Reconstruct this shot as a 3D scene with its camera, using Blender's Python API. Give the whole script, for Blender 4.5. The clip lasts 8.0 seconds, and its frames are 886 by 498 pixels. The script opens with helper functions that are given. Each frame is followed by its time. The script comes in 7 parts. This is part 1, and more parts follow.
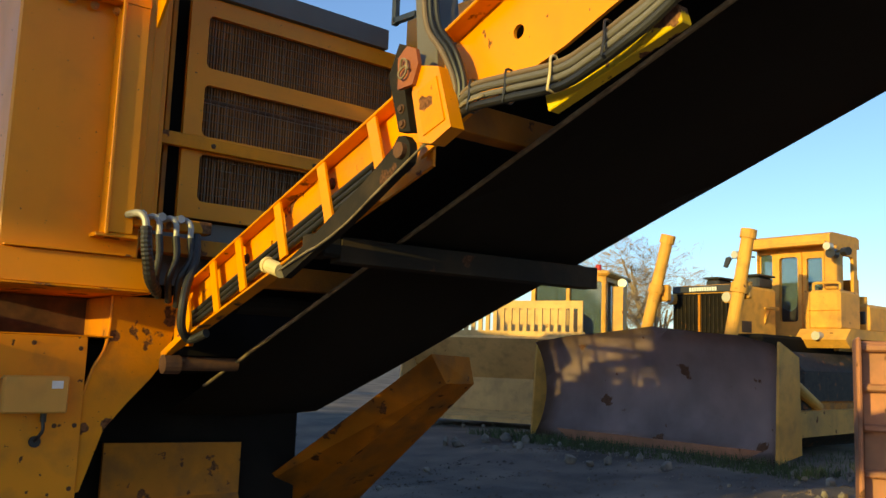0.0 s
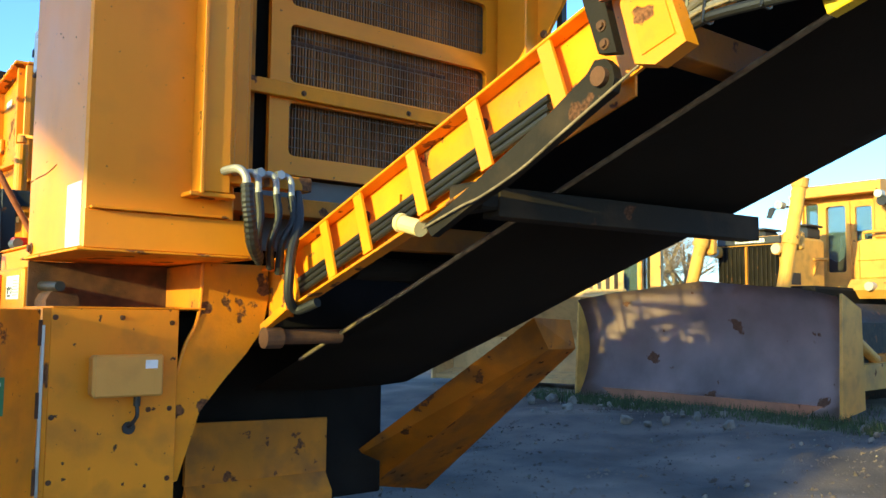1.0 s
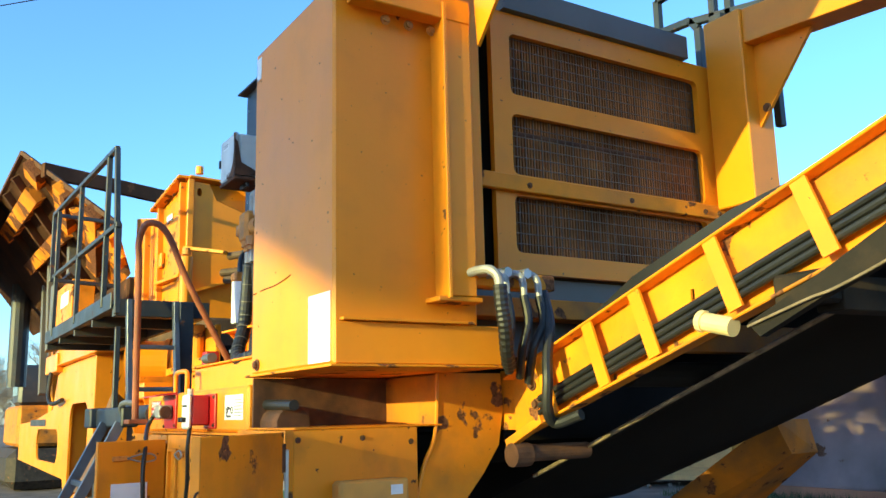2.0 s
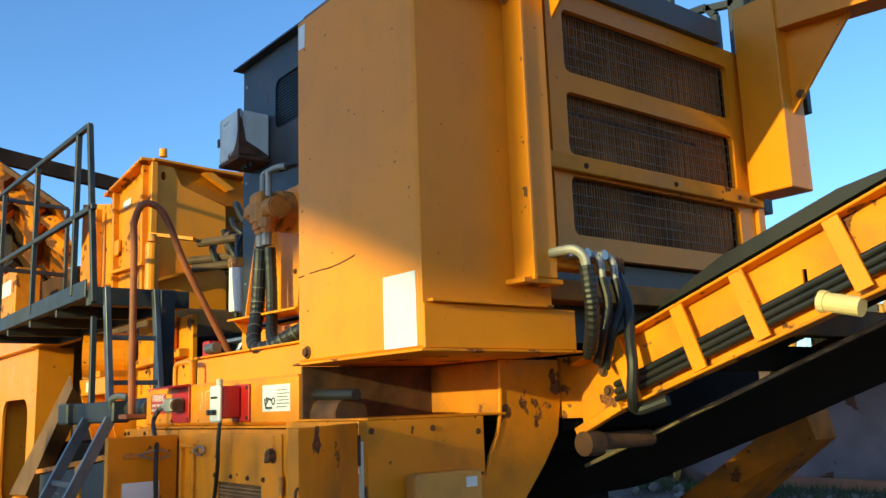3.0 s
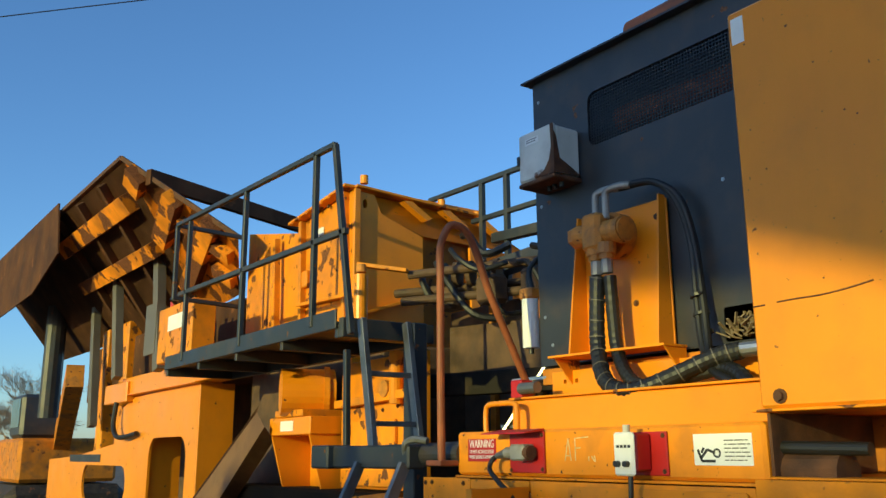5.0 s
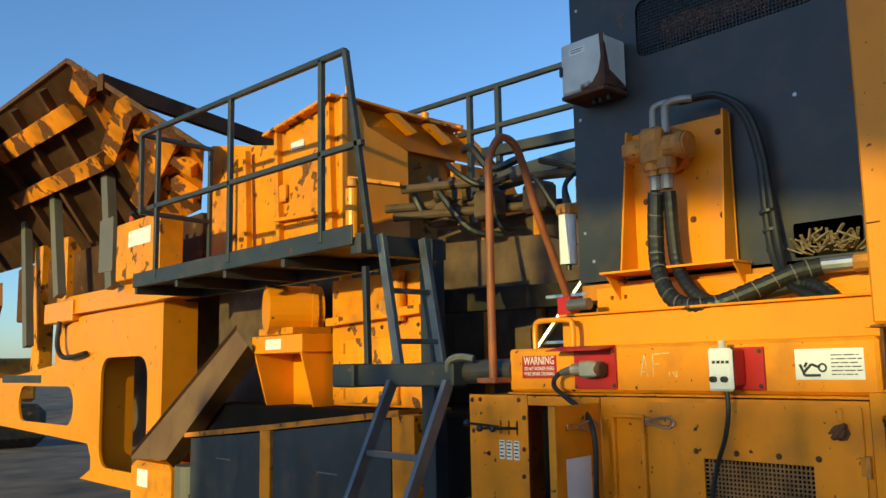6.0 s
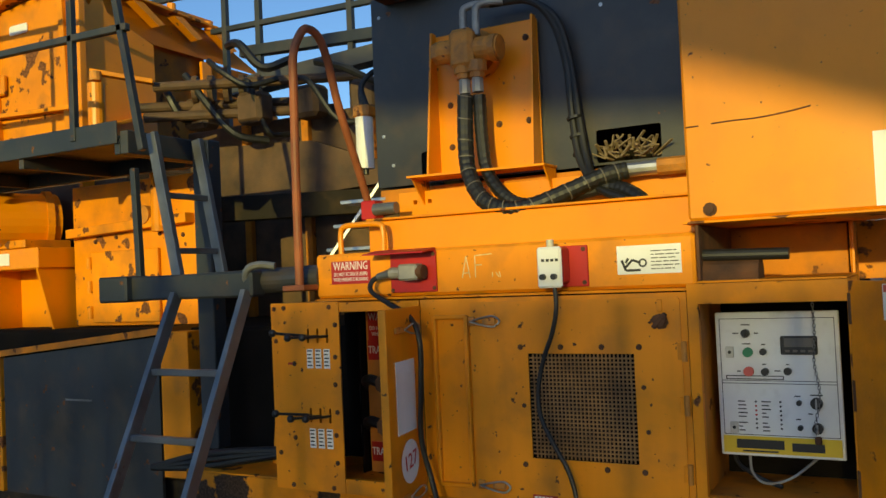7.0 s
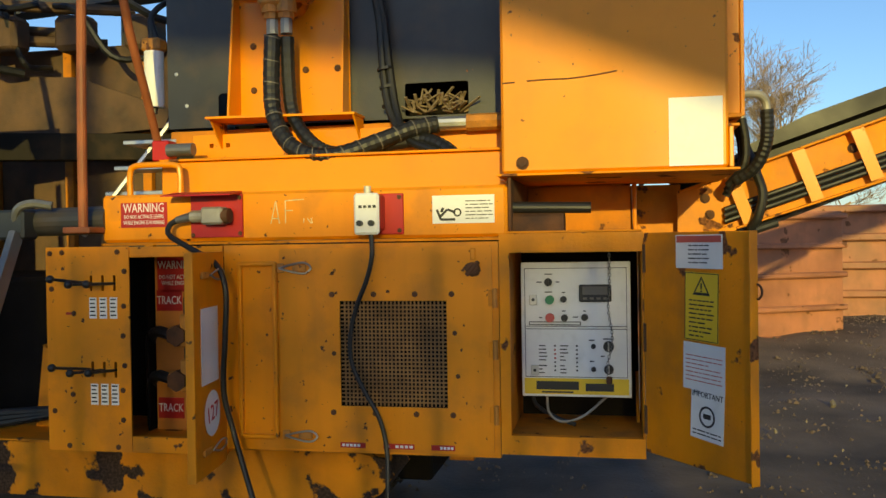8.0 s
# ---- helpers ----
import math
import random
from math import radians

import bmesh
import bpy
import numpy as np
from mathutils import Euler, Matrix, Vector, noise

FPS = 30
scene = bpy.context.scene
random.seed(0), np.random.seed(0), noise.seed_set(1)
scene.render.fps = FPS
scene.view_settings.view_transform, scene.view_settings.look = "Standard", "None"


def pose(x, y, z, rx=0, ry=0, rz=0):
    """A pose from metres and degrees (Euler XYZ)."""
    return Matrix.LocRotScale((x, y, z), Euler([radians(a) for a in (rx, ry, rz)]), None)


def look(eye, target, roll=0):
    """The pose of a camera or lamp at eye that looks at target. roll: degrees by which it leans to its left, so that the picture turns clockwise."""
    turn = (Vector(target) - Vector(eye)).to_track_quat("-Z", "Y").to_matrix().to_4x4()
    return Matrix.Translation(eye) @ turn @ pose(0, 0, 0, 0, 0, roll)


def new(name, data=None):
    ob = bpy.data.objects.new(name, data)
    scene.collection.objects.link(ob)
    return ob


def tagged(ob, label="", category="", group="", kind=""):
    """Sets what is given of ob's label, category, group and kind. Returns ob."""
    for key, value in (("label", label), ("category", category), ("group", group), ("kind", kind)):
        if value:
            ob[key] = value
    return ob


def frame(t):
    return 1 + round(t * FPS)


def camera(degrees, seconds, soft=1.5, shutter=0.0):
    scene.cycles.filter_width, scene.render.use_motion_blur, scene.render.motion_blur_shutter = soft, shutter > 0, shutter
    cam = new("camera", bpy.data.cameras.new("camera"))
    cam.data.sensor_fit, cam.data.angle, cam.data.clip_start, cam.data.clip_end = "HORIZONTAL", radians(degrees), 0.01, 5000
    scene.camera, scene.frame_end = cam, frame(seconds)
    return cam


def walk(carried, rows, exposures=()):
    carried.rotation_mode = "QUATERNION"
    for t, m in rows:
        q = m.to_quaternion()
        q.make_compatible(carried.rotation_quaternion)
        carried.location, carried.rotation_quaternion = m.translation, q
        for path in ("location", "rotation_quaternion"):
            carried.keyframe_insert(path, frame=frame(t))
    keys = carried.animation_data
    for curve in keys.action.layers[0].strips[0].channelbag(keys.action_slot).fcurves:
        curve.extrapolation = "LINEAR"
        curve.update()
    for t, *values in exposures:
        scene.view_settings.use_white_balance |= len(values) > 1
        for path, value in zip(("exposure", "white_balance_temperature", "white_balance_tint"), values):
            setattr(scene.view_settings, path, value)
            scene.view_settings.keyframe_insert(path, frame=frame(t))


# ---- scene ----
cam = camera(54.4, 8.0)
PATH = [
    (0, (0.291, 0.503, 1.485), (1.539, 2.045, 1.737), 2.1),
    (0.5, (0.284, 0.791, 1.485), (1.513, 2.358, 1.675), 2.1),
    (1, (0.169, 1.19, 1.502), (1.412, 2.749, 1.662), 0.6),
    (1.5, (0.015, 1.493, 1.528), (1.075, 3.158, 1.847), -0.7),
    (1.7, (-0.03, 1.643, 1.567), (0.975, 3.328, 1.954), -0.6),
    (2.8, (-0.489, 2.156, 1.579), (0.757, 3.691, 1.88), -3.5),
    (3, (-0.529, 2.296, 1.566), (0.687, 3.843, 1.924), -2.0),
    (3.5, (-0.704, 2.621, 1.625), (0.42, 4.187, 2.158), 1.3),
    (4, (-0.99, 2.966, 1.615), (0.157, 4.514, 2.153), 1.1),
    (4.5, (-1.211, 3.236, 1.605), (-0.076, 4.805, 2.103), -0.6),
    (4.7, (-1.27, 3.385, 1.603), (-0.151, 4.968, 2.094), -0.6),
    (5.8, (-1.811, 3.994, 1.658), (-0.54, 5.508, 1.961), -0.4),
    (6, (-1.852, 4.123, 1.638), (-0.528, 5.598, 1.907), -1.1),
    (6.5, (-1.875, 4.391, 1.606), (-0.355, 5.676, 1.804), -1.9),
    (7, (-2.021, 4.603, 1.6), (-0.266, 5.56, 1.658), -2.6),
    (7.5, (-2.127, 4.741, 1.561), (-0.246, 5.418, 1.515), -1.9),
    (8, (-2.085, 4.875, 1.506), (-0.127, 5.278, 1.485), -0.9),
]
EXPOSURES = [(0, 1.1, 8400, 18), (0.5, 1.8, 7300, 13), (1.0, 2.0, 6500, 8), (1.5, 2.05, 6300, 5), (2.8, 1.35, 6600, 8), (3.5, 0.93, 6600, 8), (4.7, 0.75, 6600, 8), (6.0, 0.78, 6900, 10), (6.5, 0.68, 7200, 12), (7.0, 0.54, 7350, 13), (7.5, 0.50, 7700, 15), (8.0, 0.64, 7800, 15)]
walk(cam, [(t, look(eye, target, roll)) for t, eye, target, roll in PATH], EXPOSURES)

# ---- light ----
SUN = Vector((-0.960, -0.177, 0.1725)).normalized()
world = bpy.data.worlds.new("world")
scene.world = world
world.use_nodes = True
wn = world.node_tree
wn.nodes.clear()
sky = wn.nodes.new("ShaderNodeTexSky")
sky.sky_type, sky.sun_disc = "NISHITA", False
sky.sun_elevation = math.asin(SUN.z)
sky.sun_rotation = math.atan2(SUN.x, SUN.y)
sky.air_density, sky.dust_density, sky.ozone_density = 1.0, 0.5, 5.0
bgd = wn.nodes.new("ShaderNodeBackground")
bgd.inputs["Strength"].default_value = 0.15
wout = wn.nodes.new("ShaderNodeOutputWorld")
wn.links.new(sky.outputs[0], bgd.inputs["Color"])
wn.links.new(bgd.outputs[0], wout.inputs["Surface"])
sun_data = bpy.data.lights.new("sun", "SUN")
sun_data.energy, sun_data.angle, sun_data.color = 2.3, radians(0.6), (1.0, 0.92, 0.31)
sun_ob = new("sun", sun_data)
sun_ob.matrix_world = look(SUN * 50, (0, 0, 0))


# ---- building helpers ----
ORIGIN = {}


def thing(name, base, label, category, group="", kind=""):
    """An empty at the base of a thing."""
    ob = new(name)
    ob.location = base
    ob.empty_display_size = 0.1
    ORIGIN[ob] = Vector(base)
    return tagged(ob, label, category, group, kind)


def part(name, bm, material, parent, label="", smooth=False, kind=""):
    """Links a bmesh, in world coordinates, as one mesh object under parent."""
    me = bpy.data.meshes.new(name)
    lo = Vector((1e9,) * 3)
    hi = -lo
    for v in bm.verts:
        for k in range(3):
            lo[k], hi[k] = min(lo[k], v.co[k]), max(hi[k], v.co[k])
    c = (lo + hi) / 2
    bmesh.ops.translate(bm, verts=bm.verts, vec=-c)
    bm.normal_update()
    for f in bm.faces:
        f.smooth = smooth
    bm.to_mesh(me)
    bm.free()
    me.materials.append(material)
    ob = new(name, me)
    ob.location = c - ORIGIN[parent] if parent else c
    ob.parent = parent
    ORIGIN[ob] = c
    return tagged(ob, label, kind=kind)


def box(x0, x1, y0, y1, z0, z1, bev=0.004, bm=None, m=None):
    bm = bm or bmesh.new()
    r = bmesh.ops.create_cube(bm, size=1)
    vs = r["verts"]
    bmesh.ops.scale(bm, vec=(abs(x1 - x0), abs(y1 - y0), abs(z1 - z0)), verts=vs)
    bmesh.ops.translate(bm, vec=((x0 + x1) / 2, (y0 + y1) / 2, (z0 + z1) / 2), verts=vs)
    if bev:
        es = list({e for v in vs for e in v.link_edges})
        r = bmesh.ops.bevel(bm, geom=es, offset=bev, segments=1, affect="EDGES")
        vs = list({v for v in r["verts"]} | {v for v in vs if v.is_valid})
    if m:
        bmesh.ops.transform(bm, matrix=m, verts=vs)
    return bm


def bar(p0, p1, w, h, bm=None, up=(0, 0, 1), bev=0.003):
    """A straight rectangular bar between two points."""
    p0, p1 = Vector(p0), Vector(p1)
    d = p1 - p0
    z = d.normalized()
    u = Vector(up)
    if abs(z.dot(u)) > 0.98:
        u = Vector((0, 1, 0))
    x = u.cross(z).normalized()
    y = z.cross(x)
    m = Matrix((x, y, z)).transposed().to_4x4()
    m.translation = (p0 + p1) / 2
    return box(-w / 2, w / 2, -h / 2, h / 2, -d.length / 2, d.length / 2, bev, bm, m)


def rod(p0, p1, r, bm=None, r2=None, n=14):
    bm = bm or bmesh.new()
    p0, p1 = Vector(p0), Vector(p1)
    d = p1 - p0
    q = d.to_track_quat("Z", "Y").to_matrix().to_4x4()
    bmesh.ops.create_cone(bm, cap_ends=True, segments=n, radius1=r, radius2=r if r2 is None else r2, depth=d.length,
                          matrix=Matrix.Translation((p0 + p1) / 2) @ q)
    return bm


def curve(points, steps=8):
    """A smooth line through the points."""
    p = [Vector(q) for q in points]
    p = [2 * p[0] - p[1]] + p + [2 * p[-1] - p[-2]]
    out = []
    for i in range(1, len(p) - 2):
        for k in range(steps):
            t = k / steps
            a, b, c, d = p[i - 1:i + 3]
            out.append(0.5 * (2 * b + (c - a) * t + (2 * a - 5 * b + 4 * c - d) * t * t + (3 * b - a - 3 * c + d) * t ** 3))
    out.append(p[-2])
    return out


def tube(points, r, bm=None, n=10, steps=8, ripple=0.0):
    """A round tube along a smooth line; ripple gives a wound hose guard its ridges."""
    bm = bm or bmesh.new()
    line = curve(points, steps) if steps > 1 else [Vector(p) for p in points]
    rings = []
    x = None
    for i, p in enumerate(line):
        t = (line[min(i + 1, len(line) - 1)] - line[max(i - 1, 0)]).normalized()
        x = (x - t * x.dot(t)).normalized() if x else t.orthogonal().normalized()
        y = t.cross(x)
        rr = r * (1 + (ripple if i % 2 else -ripple))
        rings.append([bm.verts.new(p + rr * (x * math.cos(a) + y * math.sin(a))) for a in [2 * math.pi * k / n for k in range(n)]])
    for a, b in zip(rings, rings[1:]):
        for k in range(n):
            bm.faces.new((a[k], a[(k + 1) % n], b[(k + 1) % n], b[k]))
    bm.faces.new(rings[0][::-1])
    bm.faces.new(rings[-1])
    return bm


def plate(outer, holes, axis, at, thick, bm=None):
    """A flat plate of any outline with holes. The outline is given in the two other axes; it goes from at to at + thick."""
    from mathutils.geometry import tessellate_polygon
    bm = bm or bmesh.new()
    loops = [outer] + list(holes)

    def put(a, b, c):
        return {"x": (c, a, b), "y": (a, c, b), "z": (a, b, c)}[axis]
    flat = [q for lp in loops for q in lp]
    tris = tessellate_polygon([[Vector((q[0], q[1], 0)) for q in lp] for lp in loops])
    f0 = [bm.verts.new(put(q[0], q[1], at)) for q in flat]
    f1 = [bm.verts.new(put(q[0], q[1], at + thick)) for q in flat]
    for t in tris:
        if len(set(t)) == 3:
            bm.faces.new([f0[k] for k in t])
            bm.faces.new([f1[k] for k in reversed(t)])
    k = 0
    for lp in loops:
        n = len(lp)
        for i in range(n):
            j = (i + 1) % n
            bm.faces.new((f0[k + i], f0[k + j], f1[k + j], f1[k + i]))
        k += n
    bmesh.ops.recalc_face_normals(bm, faces=bm.faces)
    return bm


def rect(a0, a1, b0, b1, r=0.0, n=5):
    """The outline of a rectangle with rounded corners."""
    if r <= 0:
        return [(a0, b0), (a1, b0), (a1, b1), (a0, b1)]
    out = []
    for ca, cb, s in ((a1 - r, b1 - r, 0), (a0 + r, b1 - r, 90), (a0 + r, b0 + r, 180), (a1 - r, b0 + r, 270)):
        for k in range(n + 1):
            a = radians(s + 90 * k / n)
            out.append((ca + r * math.cos(a), cb + r * math.sin(a)))
    return out


def bolts(places, normal, parent, r=0.011, mat=None, name="bolt"):
    """Hexagon bolt heads, each a part of its own on one shared mesh."""
    n = Vector(normal)
    me = None
    for p in places:
        if me is None:
            r = r * 0.75
            bm = rod((0, 0, 0), n * r * 1.1, r, n=6)
            rod((0, 0, 0), n * r * 0.35, r * 1.5, bm, n=10)
            me = bpy.data.meshes.new(name)
            bm.to_mesh(me)
            bm.free()
            me.materials.append(mat or RUSTY)
        ob = new(name, me)
        ob.location = Vector(p) - ORIGIN[parent]
        ob.parent = parent


def words(text, at, size, mat, parent, face="x", name="lettering", spin=0, label="", squeeze=1.0):
    """Raised lettering; face tells which way the wall looks: x is towards -x, y is towards -y, or a matrix."""
    cu = bpy.data.curves.new(name, "FONT")
    cu.body, cu.size, cu.extrude, cu.align_x, cu.align_y = text, size, 0.0006, "CENTER", "CENTER"
    cu.resolution_u = 2
    tmp = bpy.data.objects.new(name, cu)
    me = bpy.data.meshes.new_from_object(tmp)
    bpy.data.objects.remove(tmp)
    bm = bmesh.new()
    bm.from_mesh(me)
    bpy.data.meshes.remove(me)
    m = {"x": pose(0, 0, 0, 90, 0, -90), "y": pose(0, 0, 0, 90, 0, 0)}[face] if isinstance(face, str) else face
    bmesh.ops.transform(bm, matrix=Matrix.Translation(at) @ m @ pose(0, 0, 0, 0, 0, spin) @ Matrix.Diagonal((squeeze, 1, 1, 1)), verts=bm.verts)
    return part(name, bm, mat, parent, label)


# ---- materials ----
def shader(name, base, rough=0.5, metal=0.0, var=0.12, scale=3.0, rust=0.0, rust_scale=9.0, rust_col=(0.09, 0.035, 0.015), dirt=0.0,
           dirt_col=(0.10, 0.07, 0.045), bump=0.15, grain=90.0, spec=0.5, streak=1.0, soiled=1.0):
    """Painted or bare surface: broad tone, fine grain, rust spots, dust in broad stains."""
    m = bpy.data.materials.new(name)
    m.use_nodes = True
    nt = m.node_tree
    nd, lk = nt.nodes, nt.links
    b = nd["Principled BSDF"]
    tc = nd.new("ShaderNodeTexCoord")
    mp = nd.new("ShaderNodeMapping")
    lk.new(tc.outputs["Object"], mp.inputs["Vector"])
    oi = nd.new("ShaderNodeObjectInfo")
    sh = nd.new("ShaderNodeVectorMath")
    sh.operation = "SCALE"
    sh.inputs[0].default_value = (7.0, 3.0, 5.0)
    lk.new(oi.outputs["Random"], sh.inputs["Scale"])
    lk.new(sh.outputs[0], mp.inputs["Location"])

    def noise_tex(sc, detail, stretch=None):
        n = nd.new("ShaderNodeTexNoise")
        n.inputs["Scale"].default_value, n.inputs["Detail"].default_value = sc, detail
        src = mp.outputs[0]
        if stretch:
            m2 = nd.new("ShaderNodeMapping")
            m2.inputs["Scale"].default_value = stretch
            lk.new(src, m2.inputs["Vector"])
            src = m2.outputs[0]
        lk.new(src, n.inputs["Vector"])
        return n.outputs["Fac"]

    def ramp(fac, lo, hi, a=0.0, c=1.0):
        r = nd.new("ShaderNodeMapRange")
        r.inputs["From Min"].default_value, r.inputs["From Max"].default_value = lo, hi
        r.inputs["To Min"].default_value, r.inputs["To Max"].default_value = a, c
        lk.new(fac, r.inputs["Value"])
        return r.outputs[0]

    def mix(fac, a, c, mode="MIX"):
        x = nd.new("ShaderNodeMix")
        x.data_type, x.blend_type = "RGBA", mode
        for s, v in ((0, fac), (6, a), (7, c)):
            if hasattr(v, "is_output"):
                lk.new(v, x.inputs[s])
            else:
                x.inputs[s].default_value = v if s == 0 else (*v, 1)
        return x.outputs[2]

    broad, fine = noise_tex(scale, 5), noise_tex(grain, 3)
    dark = tuple(c * (1 - var * 1.6) for c in base)
    lite = tuple(min(1, c * (1 + var)) for c in base)
    col = mix(ramp(broad, 0.3, 0.7), dark, lite)
    rgh = ramp(broad, 0.3, 0.7, rough - 0.08, min(1, rough + 0.12))
    if dirt:
        st = noise_tex(scale * 1.7, 6, (streak, streak, 1.0 / max(streak, 1.0)))
        dm = ramp(st, 0.62 - 0.3 * dirt, 0.80, 0.0, min(0.9, dirt * 1.6))
        col = mix(dm, col, dirt_col)
    height = fine
    if rust and not metal:
        run = noise_tex(1.0, 5, (9.0, 9.0, 0.8))
        col = mix(ramp(run, 0.52, 0.75, 0.0, 0.16 * soiled), col, tuple(c * 0.45 for c in base))
        chip = noise_tex(60.0, 3)
        col = mix(ramp(chip, 0.735, 0.75, 0.0, 0.85), col, (0.07, 0.032, 0.016))
        soil = noise_tex(5.5, 9)
        col = mix(ramp(soil, 0.50, 0.68, 0.0, 0.22 * soiled), col, (0.13, 0.075, 0.035))
    if rust:
        rn = noise_tex(rust_scale, 8)
        rm = ramp(rn, 0.715 - 0.2 * rust, 0.735 - 0.2 * rust)
        tone = mix(ramp(fine, 0.35, 0.65), rust_col, tuple(min(1, c * 2.6) for c in rust_col))
        col = mix(rm, col, tone)
        ro = nd.new("ShaderNodeMix")
        lk.new(rm, ro.inputs[0])
        lk.new(rgh, ro.inputs[2])
        ro.inputs[3].default_value = 0.9
        rgh = ro.outputs[0]
        if metal:
            mm = ramp(rm, 0, 1, metal, 0.0)
            lk.new(mm, b.inputs["Metallic"])
        hm = nd.new("ShaderNodeMath")
        hm.operation = "MULTIPLY_ADD"
        lk.new(rm, hm.inputs[0])
        hm.inputs[1].default_value = -1.2
        lk.new(fine, hm.inputs[2])
        height = hm.outputs[0]
    if metal and not rust:
        b.inputs["Metallic"].default_value = metal
    bp = nd.new("ShaderNodeBump")
    bp.inputs["Strength"].default_value, bp.inputs["Distance"].default_value = bump, 0.004
    lk.new(height, bp.inputs["Height"])
    lk.new(bp.outputs[0], b.inputs["Normal"])
    lk.new(col, b.inputs["Base Color"])
    lk.new(rgh, b.inputs["Roughness"])
    b.inputs["Specular IOR Level"].default_value = spec
    return m


YEL = (0.82, 0.268, 0.010)
YELLOW = shader("yellow_paint", YEL, 0.36, var=0.05, scale=1.6, rust=0.06, rust_scale=14, dirt=0.03, bump=0.06, spec=0.32, soiled=0.4)
CABINET = shader("scuffed_yellow_paint", YEL, 0.42, var=0.09, scale=2.2, rust=0.22, rust_scale=24, rust_col=(0.06, 0.026, 0.012), dirt=0.10, bump=0.12, spec=0.28, soiled=1.3)
YELLOW_WORN = shader("worn_yellow_paint", YEL, 0.5, var=0.12, scale=2.5, rust=0.5, rust_scale=7, dirt=0.30, bump=0.3, spec=0.22)
YELLOW_FLAKED = shader("flaking_yellow_paint", YEL, 0.6, var=0.2, scale=3, rust=0.85, rust_scale=5, rust_col=(0.030, 0.017, 0.011), dirt=0.2, bump=0.4, spec=0.22)
HOPPER_YELLOW = shader("rust_eaten_yellow_paint", (0.80, 0.25, 0.012), 0.7, var=0.25, scale=2, rust=1.12, rust_scale=2.6, rust_col=(0.085, 0.030, 0.012), dirt=0.35, dirt_col=(0.16, 0.06, 0.02), bump=0.5, spec=0.2)
YELLOW_DIRTY = shader("dirty_yellow_paint", (0.60, 0.20, 0.018), 0.6, var=0.15, scale=3, rust=0.35, rust_scale=10, dirt=0.5, bump=0.3, spec=0.22)
LOADER_TAN = shader("sun_bleached_yellow_paint", (0.70, 0.41, 0.16), 0.6, var=0.12, scale=1.2, rust=0.12, rust_scale=5, dirt=0.25, bump=0.15, spec=0.22)
YELLOW_PALE = shader("faded_yellow_paint", (0.74, 0.35, 0.075), 0.55, var=0.12, scale=1.2, rust=0.12, rust_scale=5, dirt=0.3, bump=0.15, spec=0.22)
LEMON = shader("bright_yellow_paint", (0.78, 0.50, 0.015), 0.5, var=0.1, rust=0.8, rust_scale=12, bump=0.3)
GREY = shader("dark_grey_paint", (0.030, 0.033, 0.040), 0.45, var=0.2, scale=2, rust=0.08, dirt=0.25, dirt_col=(0.08, 0.075, 0.07), bump=0.12)
BLUEGREY = shader("blue_grey_steel_paint", (0.026, 0.033, 0.042), 0.5, var=0.2, scale=3, rust=0.22, rust_scale=16, dirt=0.25, bump=0.2)
HOODGREY = shader("mid_grey_paint", (0.13, 0.115, 0.10), 0.55, var=0.15, scale=2, dirt=0.3, bump=0.1)
RUSTY = shader("rusty_iron", (0.11, 0.045, 0.02), 0.85, var=0.35, scale=12, bump=0.5, grain=140)
MESHWIRE = shader("dirty_mesh_wire", (0.34, 0.165, 0.055), 0.8, var=0.3, scale=8, bump=0.2)
OLDSTEEL = shader("dark_oily_steel", (0.020, 0.016, 0.013), 0.7, spec=0.15, var=0.3, scale=3, rust=0.35, rust_scale=6, rust_col=(0.05, 0.022, 0.012), bump=0.25)
# grime, kept dark enough to carry shade around the crusher as well
GRIME_SHADE = shader("brown_grime_and_painted_shade", (0.10, 0.055, 0.03), 0.75, var=0.35, scale=6, dirt=0.3, bump=0.4)
RUST_PIPE = shader("rust_red_pipe", (0.30, 0.085, 0.03), 0.6, var=0.2, scale=8, bump=0.2)
CHUTE = shader("tan_rusted_sheet", (0.36, 0.20, 0.11), 0.7, var=0.15, scale=2, dirt=0.3, bump=0.15)
# dark rust; on some faces the dark tone also stands for shade
DARKRUST_SHADE = shader("dark_rust_and_painted_shade", (0.095, 0.042, 0.022), 0.85, spec=0.12, var=0.3, scale=2, rust=0.3, rust_scale=4, bump=0.3)
RUST_SHEET = shader("rust_red_sheet", (0.40, 0.15, 0.075), 0.6, var=0.25, scale=1.5, rust=0.3, rust_scale=4, dirt=0.3, bump=0.2)
RUST_BLADE = shader("worn_steel_blade", (0.42, 0.28, 0.25), 0.5, metal=0.15, var=0.25, scale=0.9, rust=0.3, rust_scale=2.5, rust_col=(0.11, 0.045, 0.022), dirt=0.2, bump=0.12)
RUBBER = shader("black_rubber", (0.011, 0.011, 0.012), 0.5, var=0.25, scale=4, dirt=0.12, dirt_col=(0.06, 0.05, 0.04), bump=0.1)
BELT = shader("dusty_black_belt", (0.030, 0.025, 0.022), 0.8, spec=0.2, var=0.3, scale=1.2, dirt=0.25, dirt_col=(0.035, 0.028, 0.022), bump=0.15)
FRAYED = shader("frayed_belt_edge", (0.22, 0.16, 0.10), 0.9, var=0.3, scale=20, bump=0.5)
STEEL = shader("bare_galvanised_steel", (0.55, 0.55, 0.54), 0.35, metal=0.9, var=0.15, scale=6, dirt=0.15, bump=0.08)
LADDERLIGHT = shader("dull_cast_metal", (0.36, 0.34, 0.31), 0.55, metal=0.4, var=0.2, scale=8, dirt=0.3, bump=0.2)
